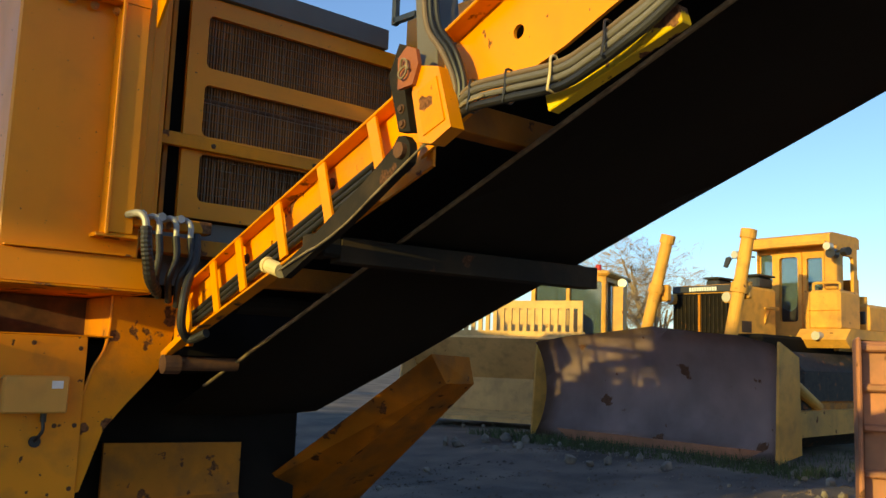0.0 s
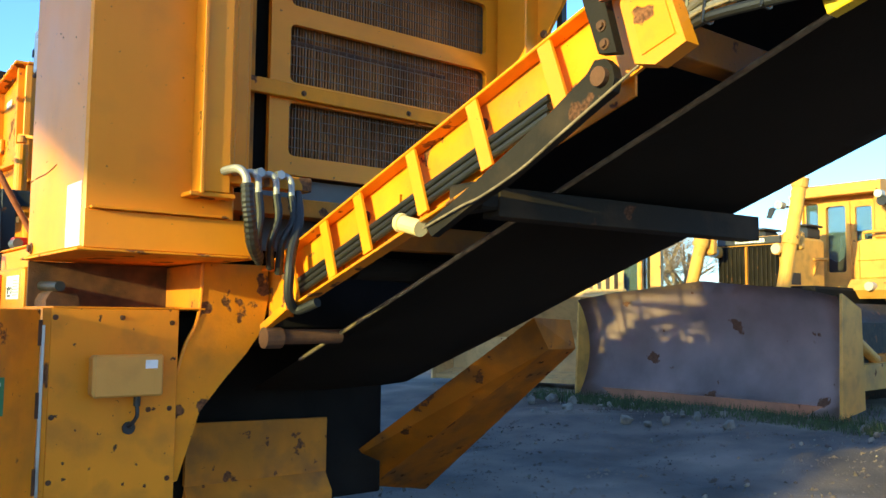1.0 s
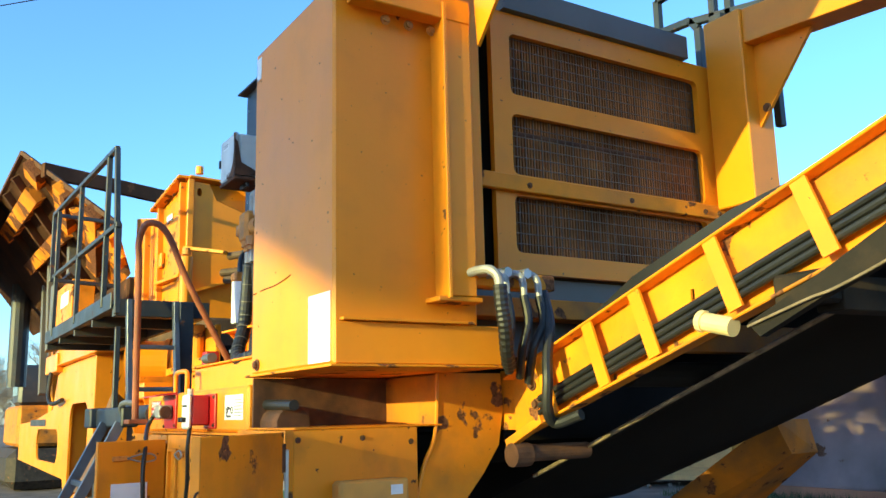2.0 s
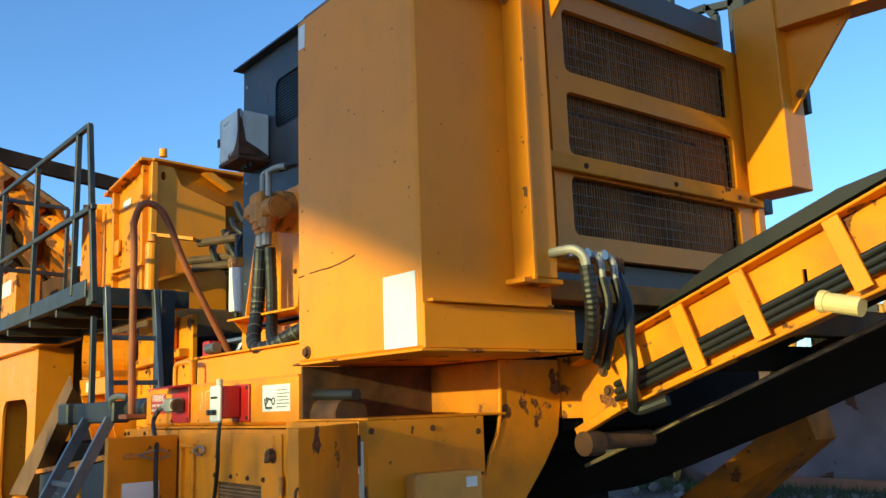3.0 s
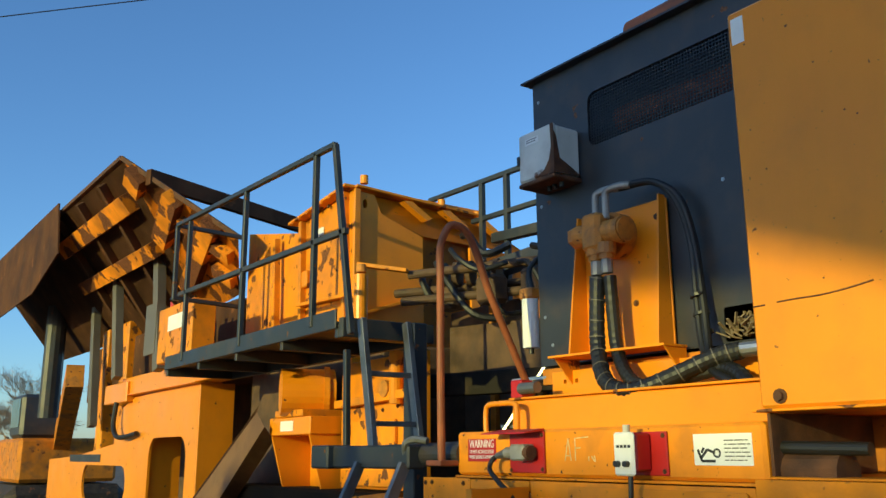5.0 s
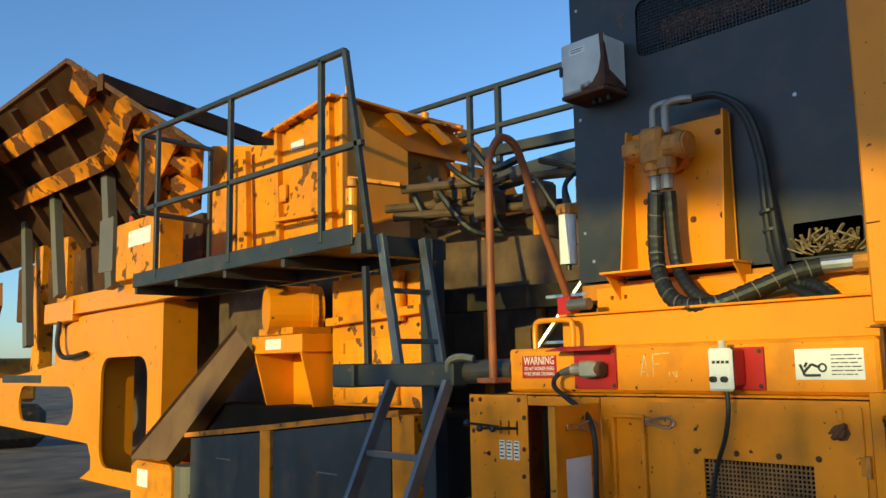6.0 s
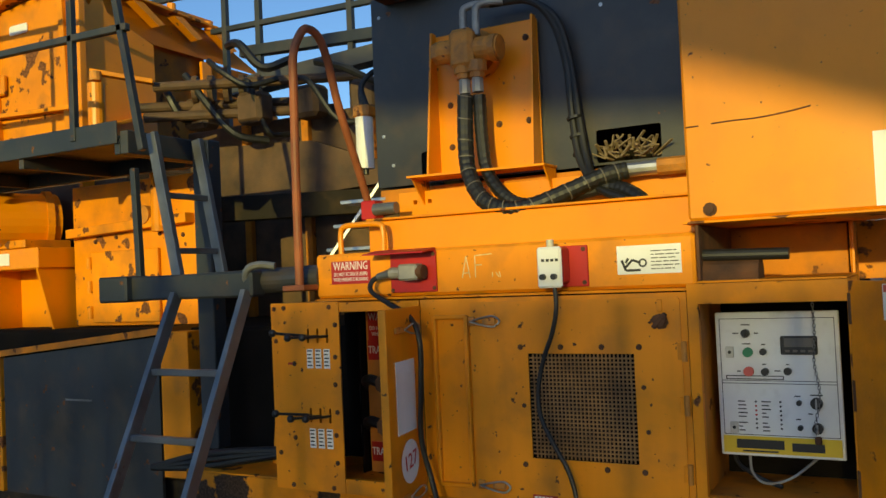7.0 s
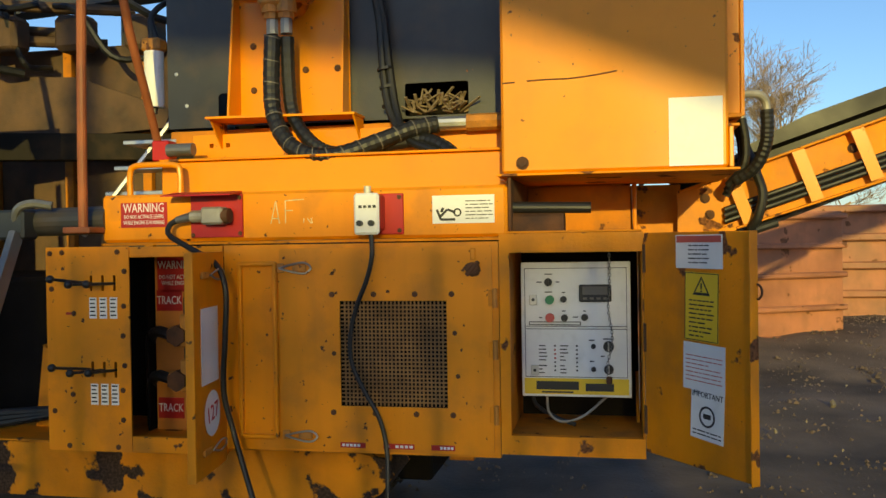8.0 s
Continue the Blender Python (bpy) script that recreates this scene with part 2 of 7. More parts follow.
LADDER = shader("worn_ladder_steel", (0.20, 0.205, 0.21), 0.42, metal=0.6, var=0.2, scale=6, rust=0.15, dirt=0.2, bump=0.15)
BLACK = shader("black_plastic", (0.015, 0.015, 0.016), 0.4, var=0.1, bump=0.03)
# near-black: painted shade in recesses, also plain dark parts
DARK = shader("shade_black_and_dark_parts", (0.014, 0.011, 0.009), 0.9, spec=0.1, var=0.3, bump=0.2)
WHITE = shader("white_label", (0.78, 0.78, 0.76), 0.5, var=0.04, scale=8, dirt=0.12, bump=0.02)
WHITEPAINT = shader("white_worn_paint", (0.66, 0.66, 0.62), 0.45, var=0.08, scale=4, rust=0.75, rust_scale=3.2, rust_col=(0.07, 0.025, 0.012), bump=0.2)
CREAM = shader("cream_plastic", (0.72, 0.55, 0.27), 0.5, var=0.1, scale=6, dirt=0.3, bump=0.05)
RED = shader("red_paint", (0.46, 0.010, 0.010), 0.45, var=0.12, scale=6, dirt=0.12, bump=0.06)
REDPALE = shader("faded_red", (0.55, 0.10, 0.08), 0.5, var=0.1, bump=0.03)
GREEN = shader("green_label", (0.02, 0.20, 0.09), 0.45, var=0.1, bump=0.03)
LABELYEL = shader("yellow_label", (0.75, 0.50, 0.03), 0.45, var=0.06, dirt=0.1, bump=0.02)
INK = shader("dark_ink", (0.02, 0.02, 0.022), 0.5, var=0.1, bump=0.0)
CHALK = shader("chalk_marks", (0.72, 0.55, 0.28), 0.9, var=0.2, scale=40, bump=0.2)
ORANGE_IN = shader("orange_inner_panel", (0.60, 0.20, 0.03), 0.55, var=0.12, dirt=0.2, bump=0.1)
RADFIN = shader("dusty_radiator_fins", (0.36, 0.15, 0.05), 0.75, spec=0.2, var=0.4, scale=3, dirt=0.3, bump=0.3)
PUMPYEL = shader("cast_yellow_pump", (0.58, 0.22, 0.03), 0.6, var=0.2, scale=14, rust=0.3, rust_scale=18, dirt=0.4, bump=0.4)
GROUND = shader("damp_dark_gravel", (0.16, 0.108, 0.080), 0.95, var=0.5, scale=0.9, dirt=0.4, dirt_col=(0.09, 0.065, 0.048), bump=1.6, grain=30)
STONE = shader("pale_stone", (0.22, 0.18, 0.14), 0.85, var=0.3, scale=6, bump=0.5)
GRASS = shader("rough_grass", (0.060, 0.085, 0.025), 0.8, var=0.4, scale=6, bump=0.1)
WIRE = shader("grey_guard_wire", (0.15, 0.10, 0.065), 0.6, metal=0.0, var=0.2, bump=0.1)
BARK = shader("bare_twigs", (0.38, 0.26, 0.15), 0.85, var=0.3, scale=3, bump=0.3)
TRACKSTEEL = shader("muddy_track_steel", (0.045, 0.036, 0.03), 0.7, metal=0.4, var=0.4, scale=7, rust=0.4, dirt=0.4, bump=0.4)
GLASS = bpy.data.materials.new("cab_glass")
GLASS.use_nodes = True
_g = GLASS.node_tree.nodes["Principled BSDF"]
_g.inputs["Base Color"].default_value = (0.20, 0.30, 0.32, 1)
_g.inputs["Roughness"].default_value = 0.04
_g.inputs["Transmission Weight"].default_value = 0.75
_g.inputs["IOR"].default_value = 1.35
LAMPGLASS = shader("lamp_glass", (0.50, 0.47, 0.40), 0.15, var=0.05, bump=0.0)

# ---- ground ----
def build_ground():
    bm = bmesh.new()
    n = 220
    # finer towards the middle, reaching the horizon
    ax = [math.copysign(abs(u) ** 3.2 * 900 + abs(u) * 22, u) for u in [2 * i / n - 1 for i in range(n + 1)]]
    rows = []
    for a in ax:
        row = []
        for b in ax:
            x, y = a + 7.013, b + 6.007
            z = 0.05 * noise.noise((x * 0.5, y * 0.5, 0)) + 0.035 * noise.noise((x * 0.6, y * 3.2, 4)) + 0.03 * noise.noise((x * 2.1, y * 2.3, 7)) + 0.018 * noise.noise((x * 5, y * 5, 9))
            rise = min(1.0, max(0.0, (x - 7.0) / 3.5))
            row.append(bm.verts.new((x, y, z - 0.02 + 0.2 * rise * rise * (3 - 2 * rise))))
        rows.append(row)
    for i in range(n):
        for j in range(n):
            bm.faces.new((rows[i][j], rows[i + 1][j], rows[i + 1][j + 1], rows[i][j + 1]))
    g = part("ground", bm, GROUND, None, smooth=True)
    return tagged(g, "dark damp gravel yard with ruts and stones", "ground", kind="structure")


ground = build_ground()


# ---- side cabinets ----
FX = 1.05   # plane of the cabinet fronts


def latch(parent, y, z, x=FX, along="y"):
    t = part("latch", box(x - 0.012, x, y - 0.06, y - 0.005, z - 0.013, z + 0.013, 0.003), PUMPYEL, parent, "tarnished toggle latch")
    part("catch_plate", box(x - 0.008, x, y + 0.03, y + 0.06, z - 0.018, z + 0.018, 0.003), PUMPYEL, t)
    bm = tube([(x - 0.02, y + 0.045, z), (x - 0.024, y - 0.01, z + 0.014), (x - 0.024, y - 0.06, z + 0.02), (x - 0.022, y - 0.085, z),
               (x - 0.024, y - 0.06, z - 0.02), (x - 0.024, y - 0.01, z - 0.014), (x - 0.02, y + 0.045, z)], 0.004, n=6, steps=4)
    part("wire_loop", bm, STEEL, t)
    return t


def build_valve_cabinet():
    c = thing("valve_cabinet", (1.2, 6.8, 0.66), "orange-yellow steel valve cabinet with levers and an open side door", "cabinet")
    holes = []
    for zz in (1.355, 1.005):
        for k in range(3):
            y = 6.98 - 0.052 * k
            holes.append(rect(y - 0.006, y + 0.006, zz - 0.035, zz + 0.03, 0.005, 2))
    part("front_panel", plate(rect(6.81, 7.185, 0.67, 1.50, 0.006, 2), holes, "x", FX, 0.006), CABINET, c)
    part("side_wall", box(FX + 0.007, 1.55, 7.165, 7.172, 0.68, 1.49, 0.002), CABINET, c)
    part("top_plate", box(FX + 0.007, 1.6, 6.41, 7.175, 1.488, 1.496, 0.002), CABINET, c)
    part("bottom_plate", box(FX + 0.007, 1.6, 6.41, 7.175, 0.675, 0.70, 0.002), YELLOW_WORN, c)
    part("front_sill", box(FX, FX + 0.03, 6.405, 6.808, 0.67, 0.735, 0.003), CABINET, c)
    part("front_header", box(FX, FX + 0.03, 6.405, 6.808, 1.455, 1.497, 0.003), CABINET, c)
    # back wall and partition: interior shade painted as near-black
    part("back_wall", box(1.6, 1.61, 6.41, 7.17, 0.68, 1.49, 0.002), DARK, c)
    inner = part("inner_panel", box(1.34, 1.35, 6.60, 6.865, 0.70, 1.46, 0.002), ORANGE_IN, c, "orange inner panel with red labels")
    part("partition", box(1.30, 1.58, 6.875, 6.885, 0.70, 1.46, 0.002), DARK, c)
    lb = part("warning_label", box(1.336, 1.34, 6.66, 6.85, 1.30, 1.45, 0.0), RED, inner, "red warning label with white words")
    for k, z in enumerate((1.262, 0.795)):
        part("label", box(1.336, 1.34, 6.735, 6.855, z - 0.045 + 0.0, z + 0.045, 0.0), RED, inner, "red label with the word TRACK")
        words("TRACK", (1.3355, 6.795, z), 0.05, WHITE, inner, "x", squeeze=0.72)
    words("WARNING", (1.3355, 6.755, 1.415), 0.05, WHITE, inner, "x", squeeze=0.75)
    words("DO NOT ACTIVATE\nWHILE ENGINE IS", (1.3355, 6.755, 1.35), 0.026, WHITE, inner, "x", squeeze=0.75)
    # spool valves behind the open side
    for z in (1.12, 0.93):
        v = part("spool_valve", rod((1.28, 6.76, z), (1.28, 6.66, z), 0.035, n=12), PUMPYEL, c, "dirty cast spool valve")
        part("valve_block", box(1.24, 1.33, 6.64, 6.70, z - 0.05, z + 0.09, 0.008), PUMPYEL, v)
        part("nut", rod((1.225, 6.71, z), (1.30, 6.71, z), 0.045, n=6), RUSTY, v)
        part("spring_cap", rod((1.29, 6.68, z + 0.07), (1.29, 6.68, z + 0.16), 0.022, n=10), BLACK, v)
        part("hose", tube([(1.28, 6.76, z), (1.30, 6.84, z + 0.01), (1.36, 6.90, z - 0.05), (1.40, 6.92, z - 0.25)], 0.024), RUBBER, v)
    for k in range(4):
        part("hose", tube([(1.42, 6.55 + 0.05 * k, 1.47), (1.44, 6.58 + 0.05 * k, 1.2), (1.40, 6.7 + 0.03 * k, 0.95), (1.45, 6.9, 0.73)], 0.02), RUBBER, c)
    # levers
    for zz in (1.355, 1.005):
        for k in range(3):
            y = 6.98 - 0.052 * k
            tip = (FX - 0.12 + 0.012 * k, y + 0.10 - 0.02 * k, zz + 0.02 - 0.022 * (k > 0))
            lv = part("lever", rod((FX + 0.02, y, zz - 0.005), tip, 0.006, n=8), BLACK, c)
            bm = bmesh.new()
            bmesh.ops.create_uvsphere(bm, u_segments=14, v_segments=8, radius=0.0165, matrix=Matrix.Translation(tip))
            part("knob", bm, BLACK, lv, "round black knob", smooth=True)
        for k in range(3):
            y = 6.972 - 0.046 * k
            lab = part("lever_label", box(FX - 0.003, FX - 0.0002, y - 0.016, y + 0.016, zz - 0.145, zz - 0.06, 0), WHITE, c, "small white label with dark marks")
            bm = bmesh.new()
            for q in range(5):
                box(FX - 0.0045, FX - 0.0031, y - 0.012 + 0.004 * (q % 2), y + 0.012, zz - 0.135 + 0.016 * q, zz - 0.129 + 0.016 * q, 0, bm)
            part("small_print", bm, INK, lab, kind="stuff")
    part("stop_slot", box(FX - 0.003, FX - 0.0002, 7.07, 7.095, 1.225, 1.235, 0), RED, c)
    bolts([(FX, y, z) for y, z in ((7.165, 1.475), (7.11, 1.478), (6.86, 1.478), (6.83, 1.40), (6.835, 1.26), (6.84, 1.14), (7.16, 1.33), (7.06, 1.23),
                                   (6.845, 0.92), (7.07, 0.90), (7.155, 0.83), (6.845, 0.80), (7.09, 0.69), (6.87, 0.69), (6.835, 1.02))], (-1, 0, 0), c, 0.010)
    # side door, swung out
    dm = Matrix.Translation((FX - 0.005, 6.40, 0)) @ pose(0, 0, 0, 0, 0, 7.5)
    door = part("side_door", box(-0.335, 0, -0.004, 0.004, 0.655, 1.475, 0.003, m=dm), CABINET, c, "narrow yellow door standing open with a white paper")
    part("door_lip", box(-0.34, -0.332, -0.004, 0.028, 0.655, 1.475, 0.002, m=dm), CABINET, door)
    part("paper", box(-0.27, -0.09, -0.0065, -0.0045, 0.99, 1.27, 0, m=dm), WHITE, door, "blank white paper sticker")
    bm = bmesh.new()
    bmesh.ops.create_circle(bm, cap_ends=True, segments=32, radius=1, matrix=dm @ Matrix.Translation((-0.165, -0.0062, 0.875)) @ pose(0, 0, 0, 90) @ Matrix.Diagonal((0.085, 0.085, 1, 1)))
    part("round_sticker", bm, WHITE, door, "round white sticker with red number")
    words("127", (0, 0, 0), 0.085, RED, door, dm @ Matrix.Translation((-0.165, -0.0072, 0.875)) @ pose(0, 0, 0, 90, 0, 0), spin=8)
    for z in (1.39, 0.745):
        bm = box(-0.27, -0.19, -0.014, -0.005, z - 0.012, z + 0.012, 0.003, m=dm)
        l = part("latch", bm, PUMPYEL, door, "tarnished toggle latch")
        pts = [dm @ Vector(p) for p in ((-0.2, -0.02, z), (-0.12, -0.024, z + 0.02), (-0.07, -0.024, z + 0.012), (-0.06, -0.02, z - 0.012), (-0.12, -0.02, z - 0.02), (-0.2, -0.02, z))]
        part("wire_loop", tube(pts, 0.004, n=6, steps=4), LADDERLIGHT, l)
    return c


def mesh_grid(y0, y1, z0, z1, x, step, r, horizontal=True):
    """Woven wire between two frames, as crossing square wires."""
    bm = bmesh.new()
    n = int((y1 - y0) / step)
    for k in range(1, n):
        y = y0 + (y1 - y0) * k / n
        box(x - r, x + r, y - r, y + r, z0, z1, 0, bm)
    n = int((z1 - z0) / step)
    if horizontal:
        for k in range(1, n):
            z = z0 + (z1 - z0) * k / n
            box(x - 2 * r, x, y0, y1, z - r, z + r, 0, bm)
    return bm


def build_main_cabinet():
    c = thing("battery_cabinet", (1.4, 5.85, 0.69), "yellow steel cabinet with a meshed vent in its hinged door", "cabinet")
    part("front_frame", plate(rect(5.315, 6.398, 0.70, 1.498), [rect(5.34, 6.165, 0.715, 1.478)], "x", FX + 0.004, 0.04), CABINET, c)
    part("recessed_panel", box(FX + 0.01, FX + 0.016, 6.168, 6.395, 0.705, 1.49, 0.002), CABINET, c)
    bm = bmesh.new()
    for y in (6.185, 6.33):
        box(FX - 0.016, FX + 0.012, y - 0.008, y + 0.008, 0.75, 1.43, 0.003, bm)
    for z in (0.755, 1.425):
        box(FX - 0.016, FX + 0.012, 6.185, 6.33, z - 0.008, z + 0.008, 0.003, bm)
    part("panel_lip", bm, CABINET, c)
    door = part("hinged_door", plate(rect(5.338, 6.167, 0.71, 1.482, 0.01, 2), [rect(5.51, 5.925, 0.88, 1.28)], "x", FX - 0.004, 0.006), CABINET, c)
    part("vent_mesh", mesh_grid(5.512, 5.923, 0.882, 1.278, FX + 0.006, 0.0150, 0.0027), MESHWIRE, door, "rusty woven wire mesh", kind="stuff")
    # solid near-black block: the shade behind the vent is its colour
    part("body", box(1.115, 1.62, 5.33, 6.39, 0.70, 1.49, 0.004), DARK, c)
    bolts([(FX - 0.004, y, z) for z in (1.305, 0.855) for y in (5.955, 5.79, 5.63, 5.49)], (-1, 0, 0), door, 0.010)
    bolts([(FX - 0.004, 5.48, 1.16), (FX - 0.004, 5.95, 1.08), (FX - 0.004, 5.47, 1.0)], (-1, 0, 0), door, 0.008)
    latch(c, 6.115, 1.407, FX - 0.004)
    latch(c, 6.10, 0.765, FX - 0.004)
    for z in (1.29, 1.10, 0.86):
        h = part("hinge", rod((FX - 0.012, 5.327, z - 0.035), (FX - 0.012, 5.327, z + 0.035), 0.010, n=10), PUMPYEL, c)
        part("hinge_leaf", box(FX - 0.009, FX - 0.004, 5.33, 5.352, z - 0.03, z + 0.03, 0.002), YELLOW_WORN, h)
    k = part("door_handle", bar((FX - 0.022, 5.385, 1.425), (FX - 0.022, 5.43, 1.375), 0.022, 0.016), RUSTY, c, "rusty turn handle")
    part("lock_hub", rod((FX - 0.004, 5.408, 1.40), (FX - 0.03, 5.408, 1.40), 0.022, n=12), RUSTY, k)
    part("worn_patch", plate([(5.378, 1.392), (5.39, 1.372), (5.415, 1.368), (5.43, 1.385), (5.445, 1.402), (5.43, 1.418), (5.408, 1.424), (5.385, 1.412)], [], "x", FX - 0.0062, 0.002), RUSTY, k, "paint worn to dark rust")
    part("hanger_strip", box(FX - 0.010, FX - 0.004, 5.398, 5.418, 1.43, 1.475, 0.003), CABINET, k)
    for y, w in ((5.88, 0.10), (5.70, 0.12), (5.53, 0.09)):
        lb = part("small_label", box(FX - 0.0065, FX - 0.0042, y - w / 2, y + w / 2, 0.722, 0.742, 0), RED, c, "small red label with pale worn words")
        bm = bmesh.new()
        for q in range(6):
            if random.random() < 0.8:
                box(FX - 0.0080, FX - 0.0066, y - w / 2 + 0.006 + q * w / 6.6, y - w / 2 + 0.006 + (q + 0.7) * w / 6.6, 0.727, 0.737, 0, bm)
        part("small_print", bm, WHITE, lb, kind="stuff")
    return c


def label(name, parent, m, w, h, mat, text, lines=(), ink=None):
    """A flat label in its own plane: m places its middle, x along the width, y up, z outward; lines are (x0, x1, y) bars."""
    lb = part(name, box(-w / 2, w / 2, -h / 2, h / 2, 0.0003, 0.002, 0, m=m), mat, parent, text)
    if lines:
        bm = bmesh.new()
        for a, b, y, t in lines:
            box(a, b, y - t / 2, y + t / 2, 0.0021, 0.0028, 0, bm, m)
        part("small_print", bm, ink or INK, lb, kind="stuff")
    return lb


def para(w, top, n, gap, t=0.004, margin=0.02, seed=1):
    """Short bars standing for lines of small print."""
    rnd = random.Random(seed)
    out = []
    for k in range(n):
        x = -w / 2 + margin
        end = w / 2 - margin - (rnd.random() * w * 0.35 if k % 3 == 2 else 0)
        while x < end - 0.008:
            l = min(end - x, 0.008 + rnd.random() * 0.03)
            out.append((x, x + l, top - k * gap, t))
            x += l + 0.005
    return out


def build_control_cabinet():
    c = thing("control_cabinet", (1.3, 5.05, 0.71), "yellow control cabinet with open door, white panel inside", "cabinet")
    y0, y1 = 4.795, 5.312
    part("front_frame", plate(rect(y0, y1, 0.715, 1.525), [rect(4.80, 5.275, 0.785, 1.455)], "x", FX + 0.002, 0.03), YELLOW_WORN, c)
    part("side_panel", box(FX + 0.033, 1.60, y0, y0 + 0.008, 0.715, 1.525, 0.003), CABINET, c)
    part("top_panel", box(FX + 0.033, 1.60, y0 + 0.009, y1, 1.515, 1.523, 0.002), YELLOW_WORN, c)
    part("floor_panel", box(FX + 0.033, 1.60, y0 + 0.009, y1, 0.72, 0.785, 0.002), YELLOW_DIRTY, c)
    part("inner_side", box(FX + 0.033, 1.60, 5.277, 5.311, 0.786, 1.514, 0.002), YELLOW_DIRTY, c)
    # near-black back: cabinet shade put into the colour
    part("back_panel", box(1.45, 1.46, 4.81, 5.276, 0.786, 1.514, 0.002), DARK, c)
    # white panel
    X = 1.20
    p = part("control_panel", box(X, X + 0.02, 4.84, 5.25, 0.905, 1.415, 0.003), WHITE, c, "white engine control panel with buttons and display")
    w = pose(X, 5.045, 1.16, 90, 0, -90)   # plane of the panel: x to the viewer's right, y up, z outward
    def on(u, v, d=0.0):
        return w @ Vector((u, v, d))
    part("brand_strip", box(-0.195, 0.195, -0.245, -0.185, 0.001, 0.004, 0, m=w), LABELYEL, p, "yellow strip with dark worn brand block")
    part("brand_block", box(-0.15, 0.01, -0.228, -0.196, 0.0042, 0.006, 0, m=w), INK, p)
    part("brand_bar", box(-0.13, -0.01, -0.240, -0.234, 0.0042, 0.006, 0, m=w), INK, p)
    part("model_bar", box(0.035, 0.14, -0.232, -0.203, 0.0042, 0.006, 0, m=w), INK, p)
    bm = bmesh.new()
    for z in (0.232, 0.012, 0.002, -0.18):
        box(-0.19, 0.19, z - 0.001, z + 0.001, 0.001, 0.0025, 0, bm, w)
    for u in (-0.19, 0.19):
        box(u - 0.001, u + 0.001, -0.18, 0.232, 0.001, 0.0025, 0, bm, w)
    part("panel_outline", bm, INK, p)
    d = part("display", box(0.015, 0.135, 0.105, 0.170, 0.001, 0.012, 0.004, m=w), BLACK, p, "black display with grey screen")
    part("screen", box(0.028, 0.122, 0.132, 0.163, 0.0122, 0.014, 0, m=w), HOODGREY, d)
    bm = bmesh.new()
    for k in range(4):
        box(0.030 + 0.025 * k, 0.045 + 0.025 * k, 0.114, 0.122, 0.0122, 0.014, 0, bm, w)
    part("display_keys", bm, HOODGREY, d)
    for u, v, r, mat, nm in ((-0.10, 0.18, 0.015, BLACK, "rotary_switch"), (-0.095, 0.113, 0.017, GREEN, "start_button"), (-0.043, 0.115, 0.012, BLACK, "knob"),
                             (-0.095, 0.045, 0.017, REDPALE, "stop_button"), (-0.040, 0.045, 0.013, BLACK, "knob"), (0.035, 0.047, 0.013, BLACK, "knob"),
                             (0.066, -0.062, 0.009, BLACK, "knob"), (0.122, -0.062, 0.020, BLACK, "key_switch"), (0.066, -0.148, 0.009, BLACK, "knob"), (0.122, -0.148, 0.018, BLACK, "key_switch")):
        k = part(nm, rod(on(u, v, 0.001), on(u, v, 0.02), r, n=16), mat, p)
        if nm in ("rotary_switch", "key_switch"):
            part("pointer", box(u - 0.003, u + 0.003, v - r * 0.8, v + r * 0.8, 0.0205, 0.03, 0.001, m=w), BLACK if nm[0] == "r" else STEEL, k)
    for u, v in ((-0.158, 0.113), (-0.155, -0.155)):
        k = part("panel_lock", box(u - 0.014, u + 0.014, v - 0.02, v + 0.02, 0.001, 0.008, 0.002, m=w), STEEL, p)
        part("keyhole", rod(on(u, v, 0.0082), on(u, v, 0.010), 0.006), INK, k)
    part("notice_bar", plate([(a, b) for a, b in rect(-0.175, 0.02, 0.006 + 0.010, 0.030)], [rect(-0.172, 0.017, 0.019, 0.027)], "z", 0.001, 0.0015), INK, p).matrix_local = \
        Matrix.Translation(-ORIGIN[p]) @ w @ Matrix.Translation((-0.0775, 0.023, 0.002))
    rnd = random.Random(5)
    bm = bmesh.new()
    for col in (-0.115, -0.035):
        for k in range(8):
            v = -0.062 - 0.0135 * k - (0.008 if k > 4 else 0)
            box(col - 0.024, col - 0.024 + 0.012 + 0.02 * rnd.random(), v - 0.002, v + 0.002, 0.001, 0.0025, 0, bm, w)
    for u, v, ww in ((-0.10, 0.21, 0.03), (-0.135, 0.18, 0.02), (-0.065, 0.18, 0.014), (-0.10, 0.142, 0.028), (-0.043, 0.14, 0.014), (-0.13, 0.045, 0.012), (0.0, 0.047, 0.02),
                     (-0.043, 0.07, 0.014), (0.035, 0.07, 0.01), (0.06, -0.04, 0.02), (0.122, -0.035, 0.04), (0.06, -0.12, 0.016), (0.10, -0.10, 0.014)):
        box(u - ww / 2, u + ww / 2, v - 0.002, v + 0.002, 0.001, 0.0025, 0, bm, w)
    part("small_print", bm, INK, p, kind="stuff")
    for k in range(14):
        u, v = (-0.078 if k < 7 else 0.004), -0.062 - 0.0155 * (k % 7)
        part("indicator", rod(on(u, v, 0.001), on(u, v, 0.004), 0.0038, n=8), RED if k in (1, 2, 3) else INK, p)
    # chain with a key
    ch = [on(0.128 + 0.012 * math.sin(k * 0.3) * (k / 40), 0.29 - 0.0118 * k, 0.03) for k in range(39)]
    me = None
